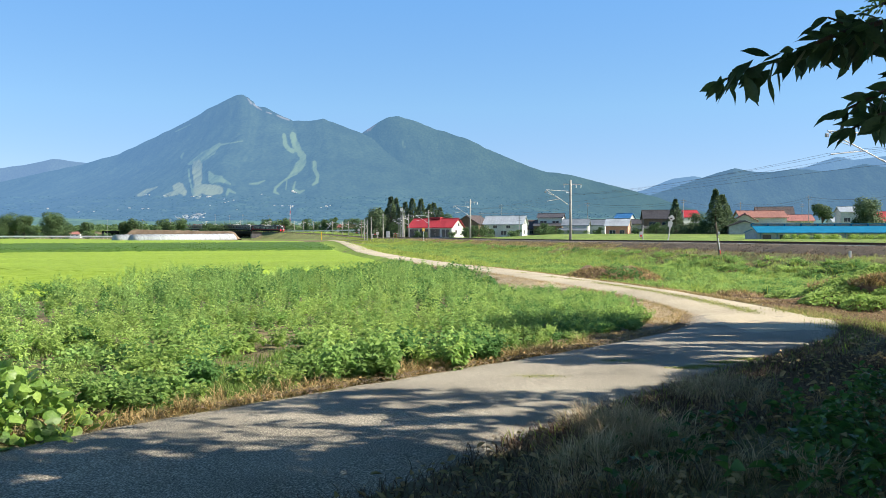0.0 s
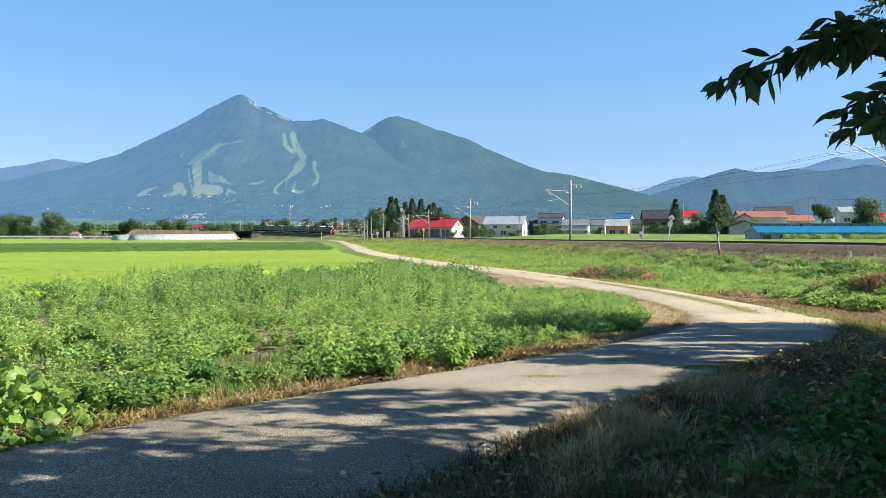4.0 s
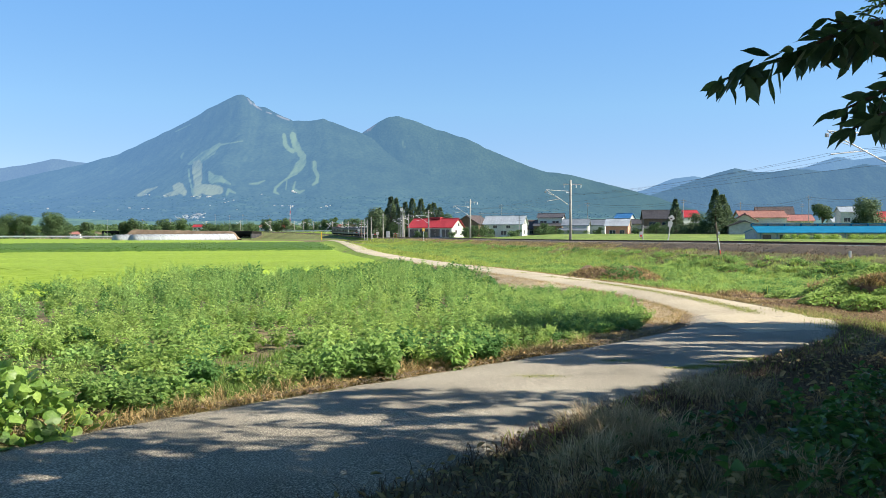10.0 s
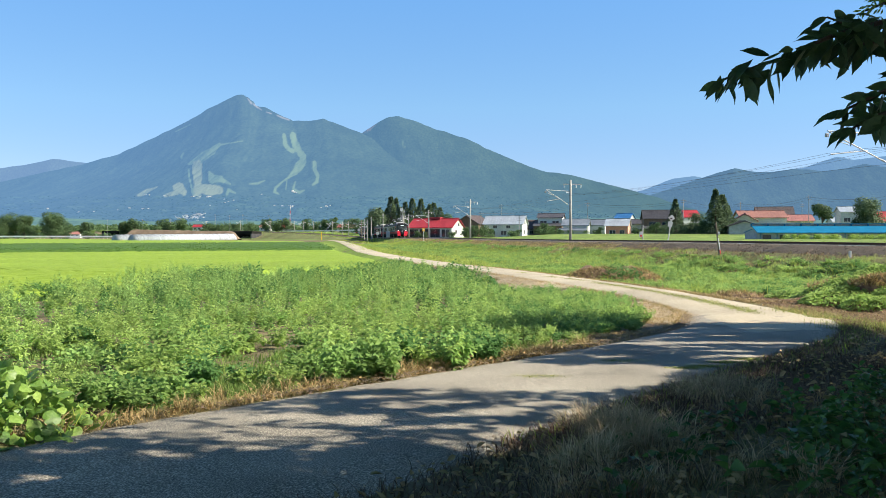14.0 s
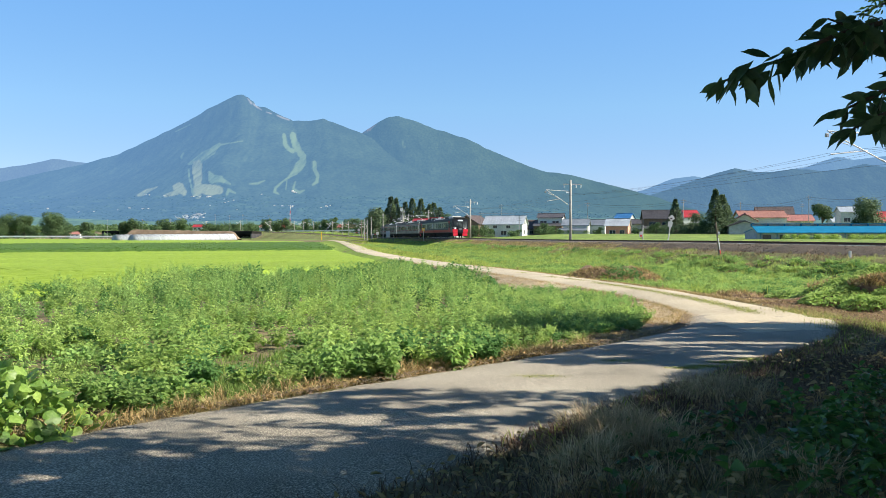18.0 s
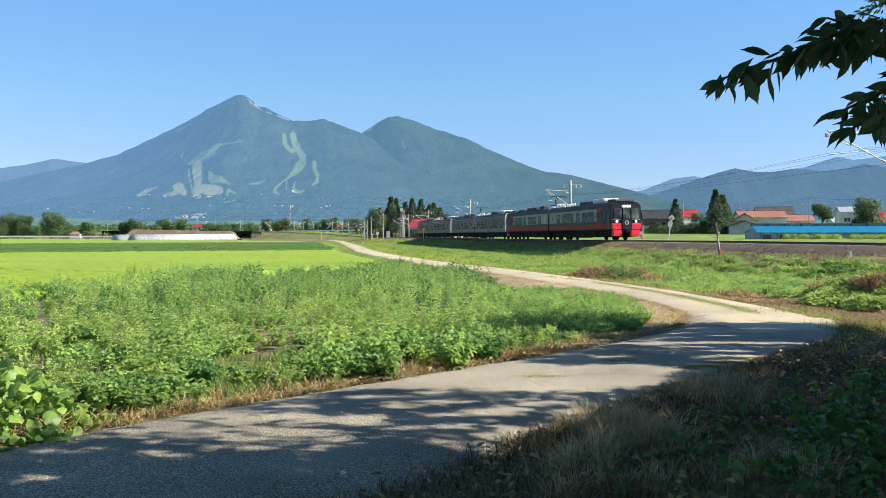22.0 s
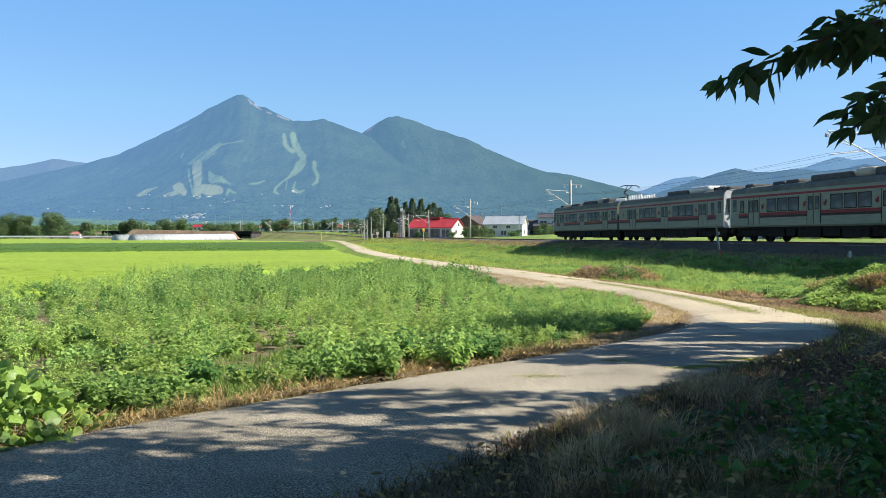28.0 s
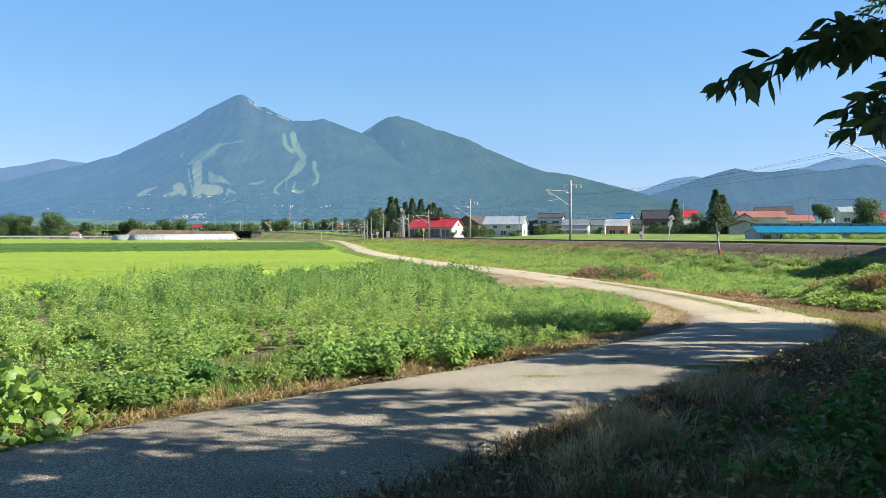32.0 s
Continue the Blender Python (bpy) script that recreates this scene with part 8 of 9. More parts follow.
for _u, _y, _h, _w in ((826, 205, 3.0, 3.4), (842, 200, 3.2, 4.4), (855, 202, 3.4, 4.2), (869, 205, 2.4, 2.6), (906, 220, 2.6, 3.2), (918, 222, 2.2, 3.0), (953, 215, 2.6, 3.0), (965, 214, 3.4, 4.4), (977, 212, 2.8, 3.6),
                      (990, 210, 2.2, 3.0), (1062, 190, 2.2, 2.2), (1122, 190, 2.2, 2.0), (1137, 190, 1.8, 3.4), (1150, 188, 2.4, 3.6), (1162, 186, 3.2, 4.0), (1178, 184, 2.6, 3.4),
                      (1213, 176, 2.4, 4.0), (1226, 176, 2.2, 3.6), (1245, 172, 3.4, 4.4), (1052, 192, 1.6, 2.6), (750, 215, 1.6, 2.4), (738, 216, 2.0, 2.6), (800, 215, 1.8, 2.6), (1010, 205, 1.6, 3.0), (1035, 200, 1.5, 2.6)):
    broadleaf(bx(_u, _y), _y, _h * 0.95 + 0.4 * (_u > 930), _w * 0.85, "clipped green garden shrub before the village houses", 900, name="garden_shrub", group="garden shrubs", low=0.0, leaf=0.085)
# vines on the blue shed's front
for _u, _w in ((1395, 3.5), (1422, 3.6), (1450, 3.6), (1474, 3.0), (1508, 3.4), (1535, 3.4), (1560, 3.0)):
    broadleaf(bx(_u, 137), 136.5, 1.25, _w * 0.85, "light green leafy hedge before the blue shed", 600, z=0.6, material="leaf_light", name="hedge_plant", group="hedge", low=0.0, leaf=0.14)
# far trees over the paddies
broadleaf(bx(10, 430), 430, hz(371, 430) + 0.4, 13.5, "large round dark green tree beyond the paddies", 8000, z=-0.5, leaf=0.036)
broadleaf(bx(38, 430), 433, hz(374, 430) + 0.4, 12.5, "large round dark green tree beyond the paddies", 8000, z=-0.5, leaf=0.036)
broadleaf(bx(52, 425), 426, hz(397, 425) + 0.4, 8, "dark bushy tree beyond the paddies", 1500, low=0.0, z=-0.5)
broadleaf(bx(92, 430), 430, hz(374, 430) + 0.4, 15.5, "large round dark green tree beyond the paddies", 8000, z=-0.5, leaf=0.036)
broadleaf(bx(114, 432), 433, hz(390, 430) + 0.4, 8, "dark round tree beyond the paddies", 1500, z=-0.5)
broadleaf(bx(-30, 432), 433, hz(380, 430) + 0.4, 12, "large round dark green tree beyond the paddies", 5000, z=-0.5, leaf=0.04)
for _u, _v, _y, _w in ((152, 389, 520, 8), (218, 388, 520, 9), (240, 387, 520, 13), (288, 386, 520, 11), (318, 385, 525, 12), (300, 391, 520, 10), (370, 393, 560, 12), (395, 394, 560, 14),
                      (420, 395, 560, 12), (440, 392, 570, 12), (470, 387, 560, 9), (490, 384, 560, 10), (508, 384, 560, 10), (543, 386, 560, 9), (575, 380, 520, 7), (590, 383, 520, 7), (610, 388, 480, 9), (628, 386, 470, 10), (640, 389, 430, 8), (560, 392, 560, 10)):
    broadleaf(bx(_u, _y), _y, max(2.5, hz(_v, _y) - gz1(bx(_u, _y), _y)), _w, "dark green tree on the plain's far edge", 1500, leaf=0.07)


def far_woods():
    """Low woods and hedges along the far edge of the plain."""
    n = 26000
    y = RNG.uniform(600, 900, n)
    u = RNG.uniform(-250, 1250, n)
    x = bx(u, y)
    h = np.clip(2.4 + 3.0 * wave(x, y, 0.05) + 1.5 * wave(x, y, 0.13), 0.3, 9) * np.sqrt(RNG.uniform(0.02, 1, n))
    k = (u < 660) | (u > 780)
    P = np.c_[x, y, np.clip(h, 0.1, 9) * 0.7 + ground_z(x, y)][k]
    D = RNG.normal(0, 1, (len(P), 3))
    L = RNG.uniform(1.6, 3.2, len(P))
    tagged(leaf_mesh("far_woods", P, D, L, L * 0.8, M["broadleaf"]), "dark green woods along the plain's far edge", "woods", kind="stuff")


far_woods()


# ---- the plain: greenhouses, bank, far houses, poles ----
def greenhouse(x, y, length, yaw, label):
    t = thing("greenhouse", label, "greenhouse", pose(x, y, FIELD_Z, 0, 0, yaw) @ pose(0, 0, 0, 0, -0.45, 0), "greenhouses")
    bm = bmesh.new()
    arc = [(2.6 * math.cos(a), 2.35 * math.sin(a) ** 0.8) for a in np.linspace(0.001, math.pi - 0.001, 15)]
    arc = [(float(np.real(u)), float(np.real(v))) for u, v in arc]
    prism(bm, arc, "x", 0, length)
    part("film_cover", bm, M["plastic_sheet"], t, "milky plastic film", True)
    for i in range(int(length / 2.5) + 1):
        bm = bmesh.new()
        for (u0, v0), (u1, v1) in zip(arc, arc[1:]):
            cyl(bm, (i * 2.5, u0 * 1.01, v0 * 1.01), (i * 2.5, u1 * 1.01, v1 * 1.01), 0.03, n=5)
        part("hoop", bm, M["steel"], t)


greenhouse(bx(206, 301), 301, 40, 60, "long polytunnel greenhouse under milky plastic film")
greenhouse(bx(236, 294), 294, 46, 60, "polytunnel greenhouse with a rounded film end")
far_bank = thing("earth_bank", "long brown earth bank with a grassy foot", "embankment", kind="structure")
_q = np.linspace(0, 1, 40)
_sec = [(-6, -0.5), (-2.0, 3.9), (2.0, 4.1), (7, -0.5)]
_P = np.zeros((40, 4, 3))
for _i, _f in enumerate(_q):
    _x, _y = bx(236 + 188 * _f, 400 - 8 * _f), 400 - 8 * _f
    for _j, (_o, _z) in enumerate(_sec):
        _end = 1 - 0.85 * float(smooth01((_f - 0.93) / 0.07)) * (_z > 1)
        _P[_i, _j] = (_x - 5 * (_f < 0.01) * (_z < 1), _y + _o, FIELD_Z + (_z * 0.9 + 0.08 * math.sin(_i * 1.7)) * (1.26 - 0.24 * _f) * _end)
grid("bank_body", _P, M["bare_soil"], far_bank)


def underpass(q0, q1, z1):
    """A girder bridge in the railway's bank, with its dark opening between wing walls."""
    xa, ya, _ = line_at(q0, -12.4)
    xb, yb, _ = line_at(q1, -12.4)
    L = math.hypot(xb - xa, yb - ya)
    t = thing("rail_bridge", "dark steel girder rail bridge over a farm underpass", "bridge", pose(xa, ya, FIELD_Z, 0, 0, math.degrees(math.atan2(yb - ya, xb - xa))), "rail bridges")
    bm = bmesh.new()
    box(bm, 0, L, -0.3, 0.3, z1 - 1.5, z1, 0.03)
    part("girder", bm, M["under"], t)
    for x0, x1 in ((0, 1.2), (L - 1.2, L)):
        bm = bmesh.new()
        box(bm, x0, x1, -0.5, 6.0, -0.5, z1 - 1.5, 0.05)
        part("abutment", bm, M["roof_dark"], t)
    # near-black panel added in place of the shade inside the opening
    bm = bmesh.new()
    box(bm, 1.2, L - 1.2, 5.0, 6.0, -0.5, z1 - 1.5)
    part("tunnel_back", bm, M["under"], t)
    bm = bmesh.new()
    box(bm, 0.0, L, 0.3, 6.0, z1 - 1.5, z1 - 0.2)
    part("deck", bm, M["under"], t)
    bm = bmesh.new()
    box(bm, L * 0.35, L * 0.35 + 3.0, -1.4, -0.6, 0.0, 1.7, 0.05)
    part("retaining_block", bm, M["concrete"], t)


underpass(-521, -474, 4.4)
underpass(-652, -630, 5.2)


def guard_rail(u0, u1, y0, y1, z0, z1, n, label, tall=0.45):
    t = thing("guard_rail", label, "guard rail", group="guard rails")
    a, b = Vector((bx(u0, y0), y0, z0)), Vector((bx(u1, y1), y1, z1))
    d = (b - a).normalized()
    bm = bmesh.new()
    m = Matrix.Translation((a + b) / 2) @ pose(0, 0, 0, 0, 0, math.degrees(math.atan2(d.y, d.x)))
    box(bm, -(b - a).length / 2, (b - a).length / 2, -0.05, 0.05, -0.1, tall, m=m)
    part("rail_beam", bm, M["guard_white"], t)
    for i in range(n):
        p = a + (b - a) * (i / (n - 1))
        bm = bmesh.new()
        cyl(bm, (p.x, p.y, p.z - 1.2), (p.x, p.y, p.z + 0.3), 0.05, n=6)
        part("guard_post", bm, M["white_paint"], t)


guard_rail(-10, 205, 412, 412, 0.25, 1.1, 30, "long white guard rail along a far road", 0.6)
guard_rail(478, 645, 590, 440, 4.1, 3.75, 40, "long white guard rail beyond the railway")


def meadow_sheet(name, pts, label):
    c = np.array(pts, float)
    u, v = np.meshgrid(np.linspace(0, 1, 110), np.linspace(0, 1, 110), indexing="ij")
    P = (c[0] * ((1 - u) * (1 - v))[..., None] + c[1] * (u * (1 - v))[..., None] + c[2] * (u * v)[..., None] + c[3] * ((1 - u) * v)[..., None])
    z = ground_z(P[..., 0], P[..., 1]) + 0.10 + 0.05 * wave(P[..., 0], P[..., 1], 1.3)
    tagged(grid(name, np.dstack([P, z]), M["meadow"]), label, "meadow", kind="structure")


meadow_sheet("meadow", [(bx(800, 190), 190), (27.0, 60), (330, 260), (bx(790, 420), 420)], "sunlit green meadow between railway and village")
meadow_sheet("far_meadow", [(-520, 560), (-232, 606), (-197, 762), (-520, 860)], "pale green fields behind the far white guard rail")
meadow_sheet("far_meadow", [(-235, 610), (-20, 330), (8, 420), (-200, 760)], "pale green fields beyond the railway's curve")


def meadow_growth():
    """Uneven grass, weeds and a few low bushes on the meadow beyond the rails."""
    rng = np.random.default_rng(51)
    n = 4000
    y = 75 + 190 * rng.uniform(0, 1, n) ** 0.8
    x = y * rng.uniform(0.0, 0.52, n)
    d, _ = near_line(x, y)
    k = (d > 5.0) & (wave(x, y, 0.12, 2.0) + rng.normal(0, 0.4, n) > -0.5)
    k &= ~((x > bx(1330, 140)) & (y > 134) & (y < 150))
    x, y = x[k], y[k]
    m = wave(x, y, 0.09, 4.0) + rng.normal(0, 0.3, len(x)) > 0.25
    for sel, mt, h, lb in ((~m, M["meadow_blade"], 0.13, "uneven green meadow grass beyond the rails"), (m & (rng.uniform(size=len(x)) < 0.35), M["straw_grass"], 0.11, "pale seeding meadow grass beyond the rails")):
        tagged(blade_mesh("meadow_grass", np.c_[x, y, ground_z(x, y) + 0.05][sel], h * rng.uniform(0.4, 1.4, sel.sum()), 0.06 + 0.0006 * y[sel], 0.8, mt), lb, "grass", kind="stuff")


meadow_growth()


def utility_pole(u, v_top, y, label="thin grey utility pole with crossarms", arms=True):
    z0, z1 = gz1(bx(u, y), y) + 0.2, hz(v_top, y)
    t = thing("utility_pole", label, "utility pole", pose(bx(u, y), y, z0 - 0.5), "utility poles")
    h = z1 - z0 + 0.5
    bm = bmesh.new()
    cyl(bm, (0, 0, 0), (0, 0, h), 0.11, 0.08, 8)
    part("pole_shaft", bm, M["steel"], t)
    if arms:
        for k, w in ((0.5, 0.8), (1.1, 0.6)):
            bm = bmesh.new()
            box(bm, -w, w, -0.05, 0.05, h - k - 0.06, h - k + 0.06)
            part("crossarm", bm, M["steel"], t)


for _u, _vt, _y in ((381, 379, 580), (406, 381, 570), (430, 379, 560), (437, 388, 580), (476, 380, 550), (480, 388, 570), (190, 388, 530),
                         (252, 388, 570), (302, 388, 570), (107, 392, 520),
                         (887, 362, 300), (919, 383, 240), (1040, 358, 300), (1310, 358, 260), (1431, 346, 250), (1209, 352, 260), (1419, 360, 300), (1596, 340, 240), (851, 375, 260)):
    utility_pole(_u, _vt, _y)


# ---- level crossing and lineside signs ----
def crossing():
    for u, vt, vb, y, m in ((640, 390, 422, 262, "post_wood"), (645, 388, 423, 258, "concrete"), (650, 390, 424, 255, "concrete"), (657, 384, 422, 268, "concrete"), (678, 378, 420, 262, "concrete"), (667, 404, 420, 262, "post_wood"),
                            (706, 392, 420, 250, "steel"), (712, 378, 420, 245, "steel"), (715, 372, 420, 244, "concrete")):
        z0, z1 = hz(vb, y), hz(vt, y)
        t = thing("crossing_post", "upright post of the level crossing", "post", pose(bx(u, y), y, z0 - 0.3), "crossing posts")
        bm = bmesh.new()
        cyl(bm, (0, 0, 0), (0, 0, z1 - z0 + 0.3), 0.16 if m == "concrete" else 0.10, 0.09, 8)
        part("post_shaft", bm, M[m], t)
        bm = bmesh.new()
        box(bm, -0.22, 0.22, -0.1, 0.1, z1 - z0 - 0.5, z1 - z0 - 0.2, 0.03)
        part("fitting", bm, M["steel"], t)
    y = 248.0
    t = thing("relay_cabinet", "white lineside relay cabinet at the level crossing", "cabinet", pose(bx(687, y), y, hz(420, y) - 0.1))
    bm = bmesh.new()
    box(bm, -0.5, 0.5, -0.35, 0.35, 0, 1.7, 0.04)
    part("cabinet_body", bm, M["white_paint"], t)
    bm = bmesh.new()
    box(bm, -0.55, 0.55, -0.4, 0.4, 1.7, 1.78, 0.02)
    part("cabinet_roof", bm, M["grey_wall"], t)
    for u in (699, 704):
        t = thing("crossing_gate", "striped tan barrier frame of the level crossing", "barrier", pose(bx(u, y), y, hz(421, y) - 0.1), "crossing barriers")
        for s in (-1, 1):
            bm = bmesh.new()
            cyl(bm, (s * 0.35, 0, 0), (s * 0.15, 0, 1.5), 0.06, n=8)
            part("leg", bm, M["yellow"] if s < 0 else M["post_wood"], t)
        bm = bmesh.new()
        box(bm, -0.4, 0.4, -0.05, 0.05, 0.7, 0.85)
        part("crossbar", bm, M["post_wood"], t)
    for u, v, yy in ((635, 408, 262), (668, 414, 250)):
        t = thing("warning_panel", "small white panel beside the rails", "sign", pose(bx(u, yy), yy, hz(v, yy) - 0.8), "lineside panels")
        bm = bmesh.new()
        box(bm, -0.35, 0.35, -0.04, 0.04, 0.5, 1.3, 0.02)
        part("panel", bm, M["white_paint"], t)
        bm = bmesh.new()
        cyl(bm, (0, 0.05, -0.4), (0, 0.05, 1.0), 0.05, n=7)
        part("post_shaft", bm, M["steel"], t)
    # tall lattice signal mast
    t = thing("signal_mast", "pale steel lattice signal mast", "mast", pose(bx(711, 240), 240, 0.6))
    for s in (-1, 1):
        for r in (-1, 1):
            bm = bmesh.new()
            cyl(bm, (s * 0.35, r * 0.35, -0.2), (s * 0.2, r * 0.2, 8.6), 0.05, n=6)
            part("leg", bm, M["steel"], t)
    bm = bmesh.new()
    for k in range(9):
        a = 0.35 - 0.016 * k
        cyl(bm, (-a, -a, k * 0.95), (a, -a, k * 0.95 + 0.95), 0.03, n=5)
        cyl(bm, (a, -a, k * 0.95), (-a, -a, k * 0.95 + 0.95), 0.03, n=5)
    part("lattice", bm, M["steel"], t)
    bm = bmesh.new()
    cyl(bm, (0, -0.4, 7.9), (0, -0.5, 7.9), 0.45, n=16)
    part("disc", bm, M["white_paint"], t)


crossing()


def lineside(q, off, name, label, category):
    x, y, h = line_at(q, off)
    return thing(name, label, category, pose(x, y, gz1(x, y), 0, 0, math.degrees(h)))


def signs():
    # yellow plate on a white post, on the near side
    t = lineside(-118, -3.4, "yellow_sign", "small yellow square sign on a white post", "sign")
    bm = bmesh.new()
    cyl(bm, (0, 0, -0.3), (0, 0, 2.5), 0.06, n=8)
    part("post_shaft", bm, M["white_paint"], t)
    bm = bmesh.new()
    box(bm, -0.24, 0.24, -0.09, -0.05, 2.0, 2.6, 0.02)
    part("plate", bm, M["yellow"], t)
    bm = bmesh.new()
    box(bm, -0.13, 0.13, -0.1, -0.085, 2.18, 2.42)
    part("plate_mark", bm, M["white_paint"], t)
    # second yellow marker by the far end of the field
    t = thing("yellow_sign", "yellow marker post at the end of the farm track", "sign", pose(bx(569, 300), 300, hz(423, 300)))
    bm = bmesh.new()
    cyl(bm, (0, 0, -0.4), (0, 0, 2.4), 0.08, n=8)
    part("post_shaft", bm, M["yellow"], t)
    # leaning diamond sign beyond the rails
    x, y, _ = line_at(-16.5, 3.0)
    t = thing("speed_sign", "white diamond and square plates on a leaning white post", "sign", pose(x, y, gz1(x, y), 0, 9, 0))
    bm = bmesh.new()
    cyl(bm, (0, 0, -0.3), (0, 0, 2.75), 0.055, n=8)
    part("post_shaft", bm, M["white_paint"], t)
    bm = bmesh.new()
    box(bm, -0.22, 0.22, -0.10, -0.06, -0.22, 0.22, 0.01, pose(-0.02, 0, 2.66, 0, 45, 0))
    part("diamond_plate", bm, M["white_paint"], t)
    bm = bmesh.new()
    box(bm, -0.26, 0.14, -0.10, -0.06, 1.85, 2.32, 0.01)
    part("square_plate", bm, M["white_paint"], t)
    bm = bmesh.new()
    box(bm, -0.14, 0.02, -0.105, -0.095, 2.56, 2.66)
    part("plate_mark", bm, M["stripe_dark"], t)
    # low post with a red box
    x, y, _ = line_at(-22.5, 3.2)
    t = thing("trackside_post", "short grey post with a red box beyond the rails", "post", pose(x, y, gz1(x, y)))
    bm = bmesh.new()
    cyl(bm, (0, 0, -0.3), (0, 0, 2.1), 0.06, n=8)
    part("post_shaft", bm, M["concrete"], t)
    bm = bmesh.new()
    box(bm, -0.34, 0.0, -0.2, 0.0, 0.9, 1.42, 0.02)
    rb = part("signal_box", bm, M["white_paint"], t, "white box with a red face")
    bm = bmesh.new()
    box(bm, -0.31, -0.10, -0.215, -0.2, 0.95, 1.12)
    part("red_face", bm, M["red_paint"], rb)
    # weathered stake in the near slope
    x, y, _ = line_at(6.8, -4.0)
    t = thing("wooden_stake", "weathered leaning stake beside a red and white peg", "stake", pose(x, y, gz1(x, y), 0, -6, 0))
    bm = bmesh.new()
    cyl(bm, (0, 0, -0.3), (0, 0, 2.1), 0.06, 0.05, 8)
    part("stake_shaft", bm, M["post_wood"], t)
    bm = bmesh.new()
    cyl(bm, (0.09, -0.02, -0.3), (0.05, -0.02, 0.35), 0.05, n=8)
    p = part("peg", bm, M["red_paint"], t, "faded red peg")
    bm = bmesh.new()
    cyl(bm, (0.05, -0.02, 0.35), (0.02, -0.02, 1.1), 0.05, n=8)
    part("peg_top", bm, M["white_paint"], p)
    bm = bmesh.new()
    box(bm, 0.04, 0.16, -0.08, 0.02, 1.32, 1.5, 0.02)
    part("stake_clip", bm, M["white_paint"], t)
    # small boundary marker
    x, y, _ = line_at(19.2, -3.4)
    t = thing("boundary_marker", "short white boundary marker in the grass", "marker", pose(x, y, gz1(x, y)))
    bm = bmesh.new()
    box(bm, -0.06, 0.06, -0.06, 0.06, -0.2, 0.34, 0.015)
    part("marker_post", bm, M["white_paint"], t)


signs()


# ---- houses at the mountain's foot ----
def far_house():
    t = thing("distant_house", "tiny far-off house at the mountain's foot", "house", group="distant houses")
    bm = bmesh.new()
    prism(bm, [(-4, -2), (4, -2), (4, 4), (0, 5.8), (-4, 4)], "x", -6, 6)
    part("wall", bm, M["white_paint"], t)
    for s in (-1, 1):
        bm = bmesh.new()
        prism(bm, sorted_pair(s, [(0, 6.0), (s * 4.6, 3.7), (s * 4.6, 4.0), (0, 6.3)]), "x", -6.5, 6.5)
        part("roof_slope", bm, M["roof_silver"], t)
    return t


def distant_town():
    first = far_house()
    rng = np.random.default_rng(11)
    spots = []
    for cu, cv, su, sv, n in ((334, 386, 20, 4.0, 70), (352, 381, 8, 3.0, 30), (365, 350, 14, 1.2, 6), (345, 349, 10, 1.0, 5), (298, 349, 8, 1.5, 4), (520, 341, 10, 1.2, 5), (505, 366, 22, 1.5, 8), (462, 345, 3, 1, 2), (575, 367, 10, 2, 6), (250, 371, 18, 2, 6), (260, 346, 5, 1.5, 3),
                              (410, 360, 40, 6, 7), (150, 376, 60, 8, 6)):
        for _ in range(n):
            spots.append((rng.normal(cu, su * 0.6), rng.normal(cv, sv * 0.6)))
    P = SLOPE
    made = 0
    for u, v in spots:
        a = (u - 784) / 1568 / FOCAL
        i = int(np.clip((a - P["a0"]) / (P["a1"] - P["a0"]) * (P["z"].shape[0] - 1), 0, P["z"].shape[0] - 1))
        e = (416 - v) / 1568 / FOCAL
        s = (P["z"][i] - EYE[2]) / P["y"]
        j = int(np.argmax(s > e))
        if j == 0:
            continue
        y, z = P["y"][j], P["z"][i, j]
        k = 0.32 * y / 2200
        m = pose(a * y, y, z, 0, 0, rng.uniform(-40, 40)) 
        o = first if made == 0 else copy_thing(first, m)
        o.matrix_basis = m @ Matrix.Scale(k * rng.uniform(0.7, 1.3), 4)
        made += 1


distant_town()


def foot_woods():
    """Copses and hedges scattered over the mountain's lowest slope."""
    rng = np.random.default_rng(23)
    n = 15000
    u, v = rng.uniform(-60, 1180, n), 394 - 46 * rng.uniform(0, 1, n) ** 1.5
    dense = wave(u * 0.12, v * 0.5, 1.0, 3.0) + 0.6 * wave(u * 0.31, v * 1.1, 1.0, 8.0)
    k = dense + rng.normal(0, 0.25, n) > 0.15
    u, v = u[k], v[k]
    A, E = (u - 784) / 1568 / FOCAL, (416 - v) / 1568 / FOCAL
    S, na = SLOPE, SLOPE["z"].shape[0]
    i = np.clip(((A - S["a0"]) / (S["a1"] - S["a0"]) * (na - 1)).astype(int), 0, na - 1)
    rise = (S["z"] - EYE[2]) / S["y"][None]
    j = (rise[i] > E[:, None]).argmax(1)
    ok = j > 0
    P = np.stack([A[ok] * S["y"][j[ok]], S["y"][j[ok]], S["z"][i[ok], j[ok]] + 1.0], 1)
    m = len(P)
    L = rng.uniform(3.0, 9.0, m) * P[:, 1] / 2000
    D = np.stack([rng.choice([-1.0, 1.0], m), rng.normal(0, 0.4, m), rng.normal(0.1, 0.25, m)], 1)
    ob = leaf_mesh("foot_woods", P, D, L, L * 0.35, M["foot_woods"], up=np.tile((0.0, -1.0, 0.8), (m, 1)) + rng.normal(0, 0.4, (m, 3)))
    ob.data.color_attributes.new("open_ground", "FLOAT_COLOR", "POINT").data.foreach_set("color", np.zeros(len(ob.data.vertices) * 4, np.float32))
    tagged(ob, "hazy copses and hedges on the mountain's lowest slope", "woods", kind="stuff")


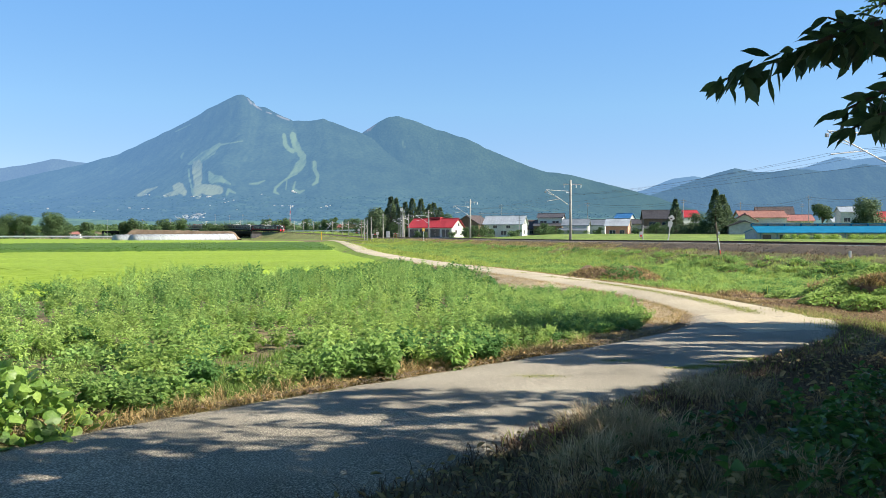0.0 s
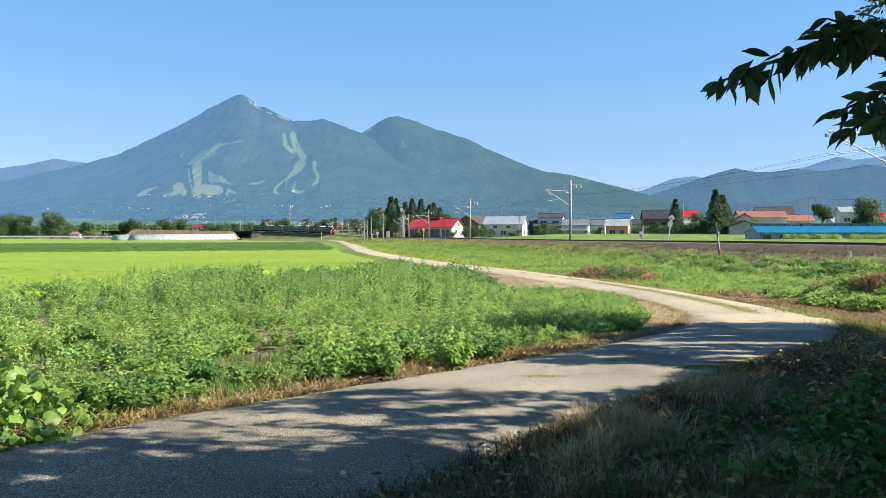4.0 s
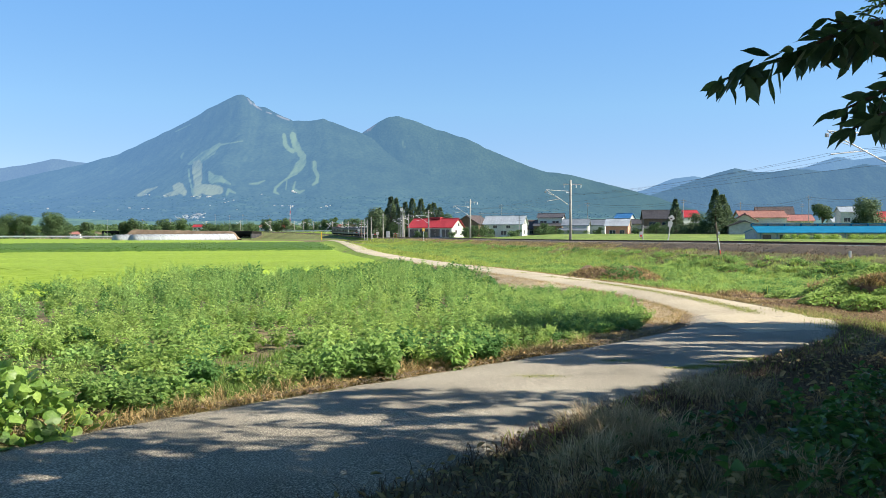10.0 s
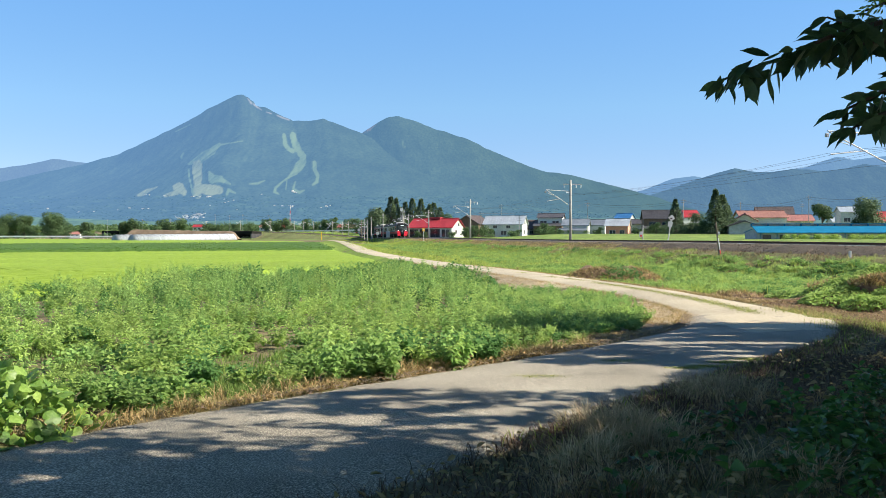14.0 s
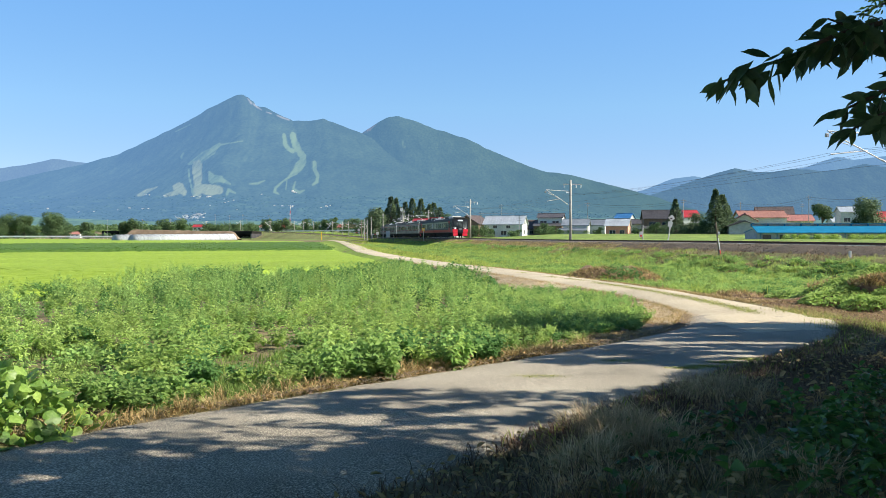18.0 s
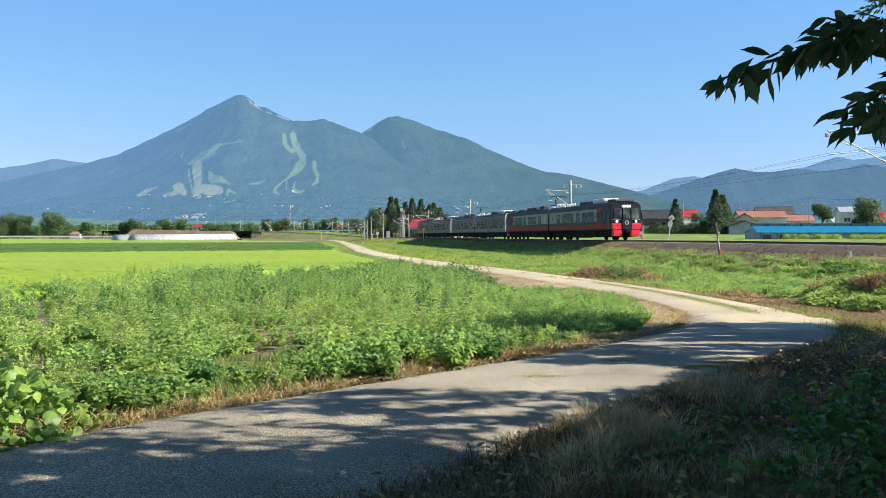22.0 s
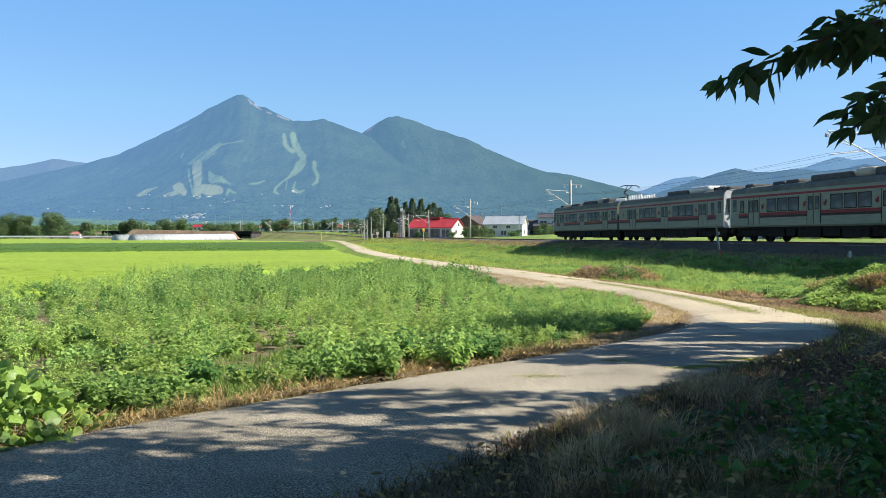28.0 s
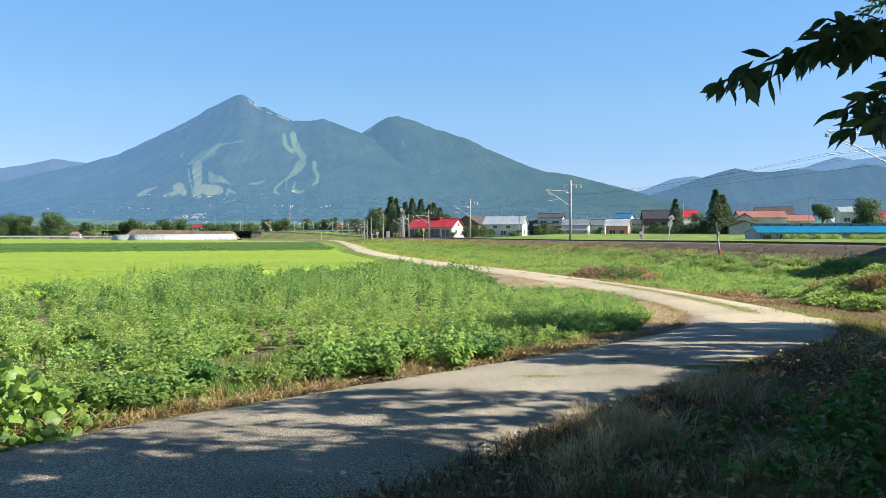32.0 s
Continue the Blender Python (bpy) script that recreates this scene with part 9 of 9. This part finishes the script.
# the same emitted haze as on the main slope
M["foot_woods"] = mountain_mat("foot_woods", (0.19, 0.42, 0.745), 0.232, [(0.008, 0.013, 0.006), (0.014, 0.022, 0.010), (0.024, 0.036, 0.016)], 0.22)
foot_woods()


def slope_sheet(q0, q1, o0, o1, n, label, material="rough_grass", lift=0.07, k=9000):
    """Rough grass on the flank of the railway's bank."""
    q, o = np.meshgrid(np.linspace(q0, q1, n), np.linspace(o0, o1, 12), indexing="ij")
    xy = np.array([[line_at(a, b)[:2] for a, b in zip(r, s)] for r, s in zip(q, o)])
    z = ground_z(xy[..., 0], xy[..., 1]) + lift + min(lift, 0.06) * wave(xy[..., 0], xy[..., 1], 1.1)
    tagged(grid("grass_slope", np.dstack([xy, z]), M[material]), label, "grass slope", kind="structure")
    if not k:
        return
    a, b = RNG.uniform(q0, q1, k), RNG.uniform(min(o0, o1), max(o0, o1), k)
    P = np.array([line_at(i, j)[:2] for i, j in zip(a, b)])
    tagged(blade_mesh("slope_grass", np.c_[P, ground_z(P[:, 0], P[:, 1])], RNG.uniform(0.15, 0.5, k), np.full(k, 0.16), 0.7, M["grass"]), "rough grass blades on the railway bank", "grass", kind="stuff")


M["turf"] = mat("turf", [(0.12, 0.10, 0.045), (0.15, 0.15, 0.055), (0.14, 0.195, 0.045)], 0.9, 0.95, 0.9, 8, large=0.3, lscale=0.25)
slope_sheet(-140, 48, -9.0, -3.1, 150, "green and brown turf on the embankment's flank", "turf", 0.02, 0)
slope_sheet(-640, -140, -9.5, -2.3, 160, "dull green rough grass on the railway bank")
slope_sheet(-640, -230, 2.4, 12.0, 130, "green grass beyond the railway's curve")


def power_line(stops, label):
    """Wires that sag from pole top to pole top behind the village."""
    for k, drop in ((-0.7, 0.5), (0.7, 0.5), (0.0, 1.15)):
        bm = bmesh.new()
        for (ua, va, ya), (ub, vb, yb) in zip(stops, stops[1:]):
            a, b = sight(ua, va, ya), sight(ub, vb, yb)
            prev = None
            for i in range(8):
                f = i / 7
                p = a.lerp(b, f) + Vector((0, k, -drop - 1.1 * 4 * f * (1 - f)))
                if prev is not None:
                    cyl(bm, prev, p, 0.016, n=4)
                prev = p
        tagged(link("power_line", bm, M["wire"]), label, "wire")


power_line([(851, 375, 260), (1040, 358, 300), (1209, 352, 260), (1310, 358, 260), (1431, 346, 250), (1596, 340, 240)], "thin dark power line sagging behind the village")
power_line([(381, 379, 580), (430, 379, 560), (476, 380, 550)], "thin dark power line over the far fields")


def radio_mast():
    """A thin red and white lattice mast far off in the fields."""
    y = 640.0
    x, z0 = bx(514, y), gz1(bx(514, y), y)
    h = hz(365, y) - z0
    t = thing("radio_mast", "thin far-off red and white radio mast", "mast", pose(x, y, z0))
    for k in range(6):
        bm = bmesh.new()
        for s in (-1, 1):
            cyl(bm, (s * (0.7 - 0.1 * k), 0, h * k / 6), (s * (0.6 - 0.1 * k), 0, h * (k + 1) / 6), 0.07, n=6)
            cyl(bm, (s * (0.7 - 0.1 * k), 0, h * k / 6), (-s * (0.6 - 0.1 * k), 0, h * (k + 1) / 6), 0.04, n=5)
        part("mast_section", bm, M["red_paint"] if k % 2 == 0 else M["white_paint"], t)


radio_mast()


def crossing_bars():
    """White and red barrier arms and low white panels by the level crossing."""
    for u, v, y, w in ((631, 412, 300, 1.0), (646, 413, 290, 0.8), (664, 415, 275, 0.9), (700, 414, 246, 0.7)):
        z = hz(v, y)
        t = thing("crossing_fence", "low red and white fence at the level crossing", "fence", pose(bx(u, y), y, z - 0.7), "crossing fences")
        for i in range(3):
            bm = bmesh.new()
            box(bm, -w + i * w * 0.68, -w + (i + 1) * w * 0.68 - 0.02, -0.04, 0.04, 0.55, 0.85, 0.01)
            part("bar", bm, M["red_paint"] if i % 2 else M["white_paint"], t)
        for s in (-1, 1):
            bm = bmesh.new()
            cyl(bm, (s * w * 0.9, 0.05, -0.6), (s * w * 0.9, 0.05, 0.9), 0.05, n=7)
            part("fence_post", bm, M["white_paint"], t)


crossing_bars()


motions()
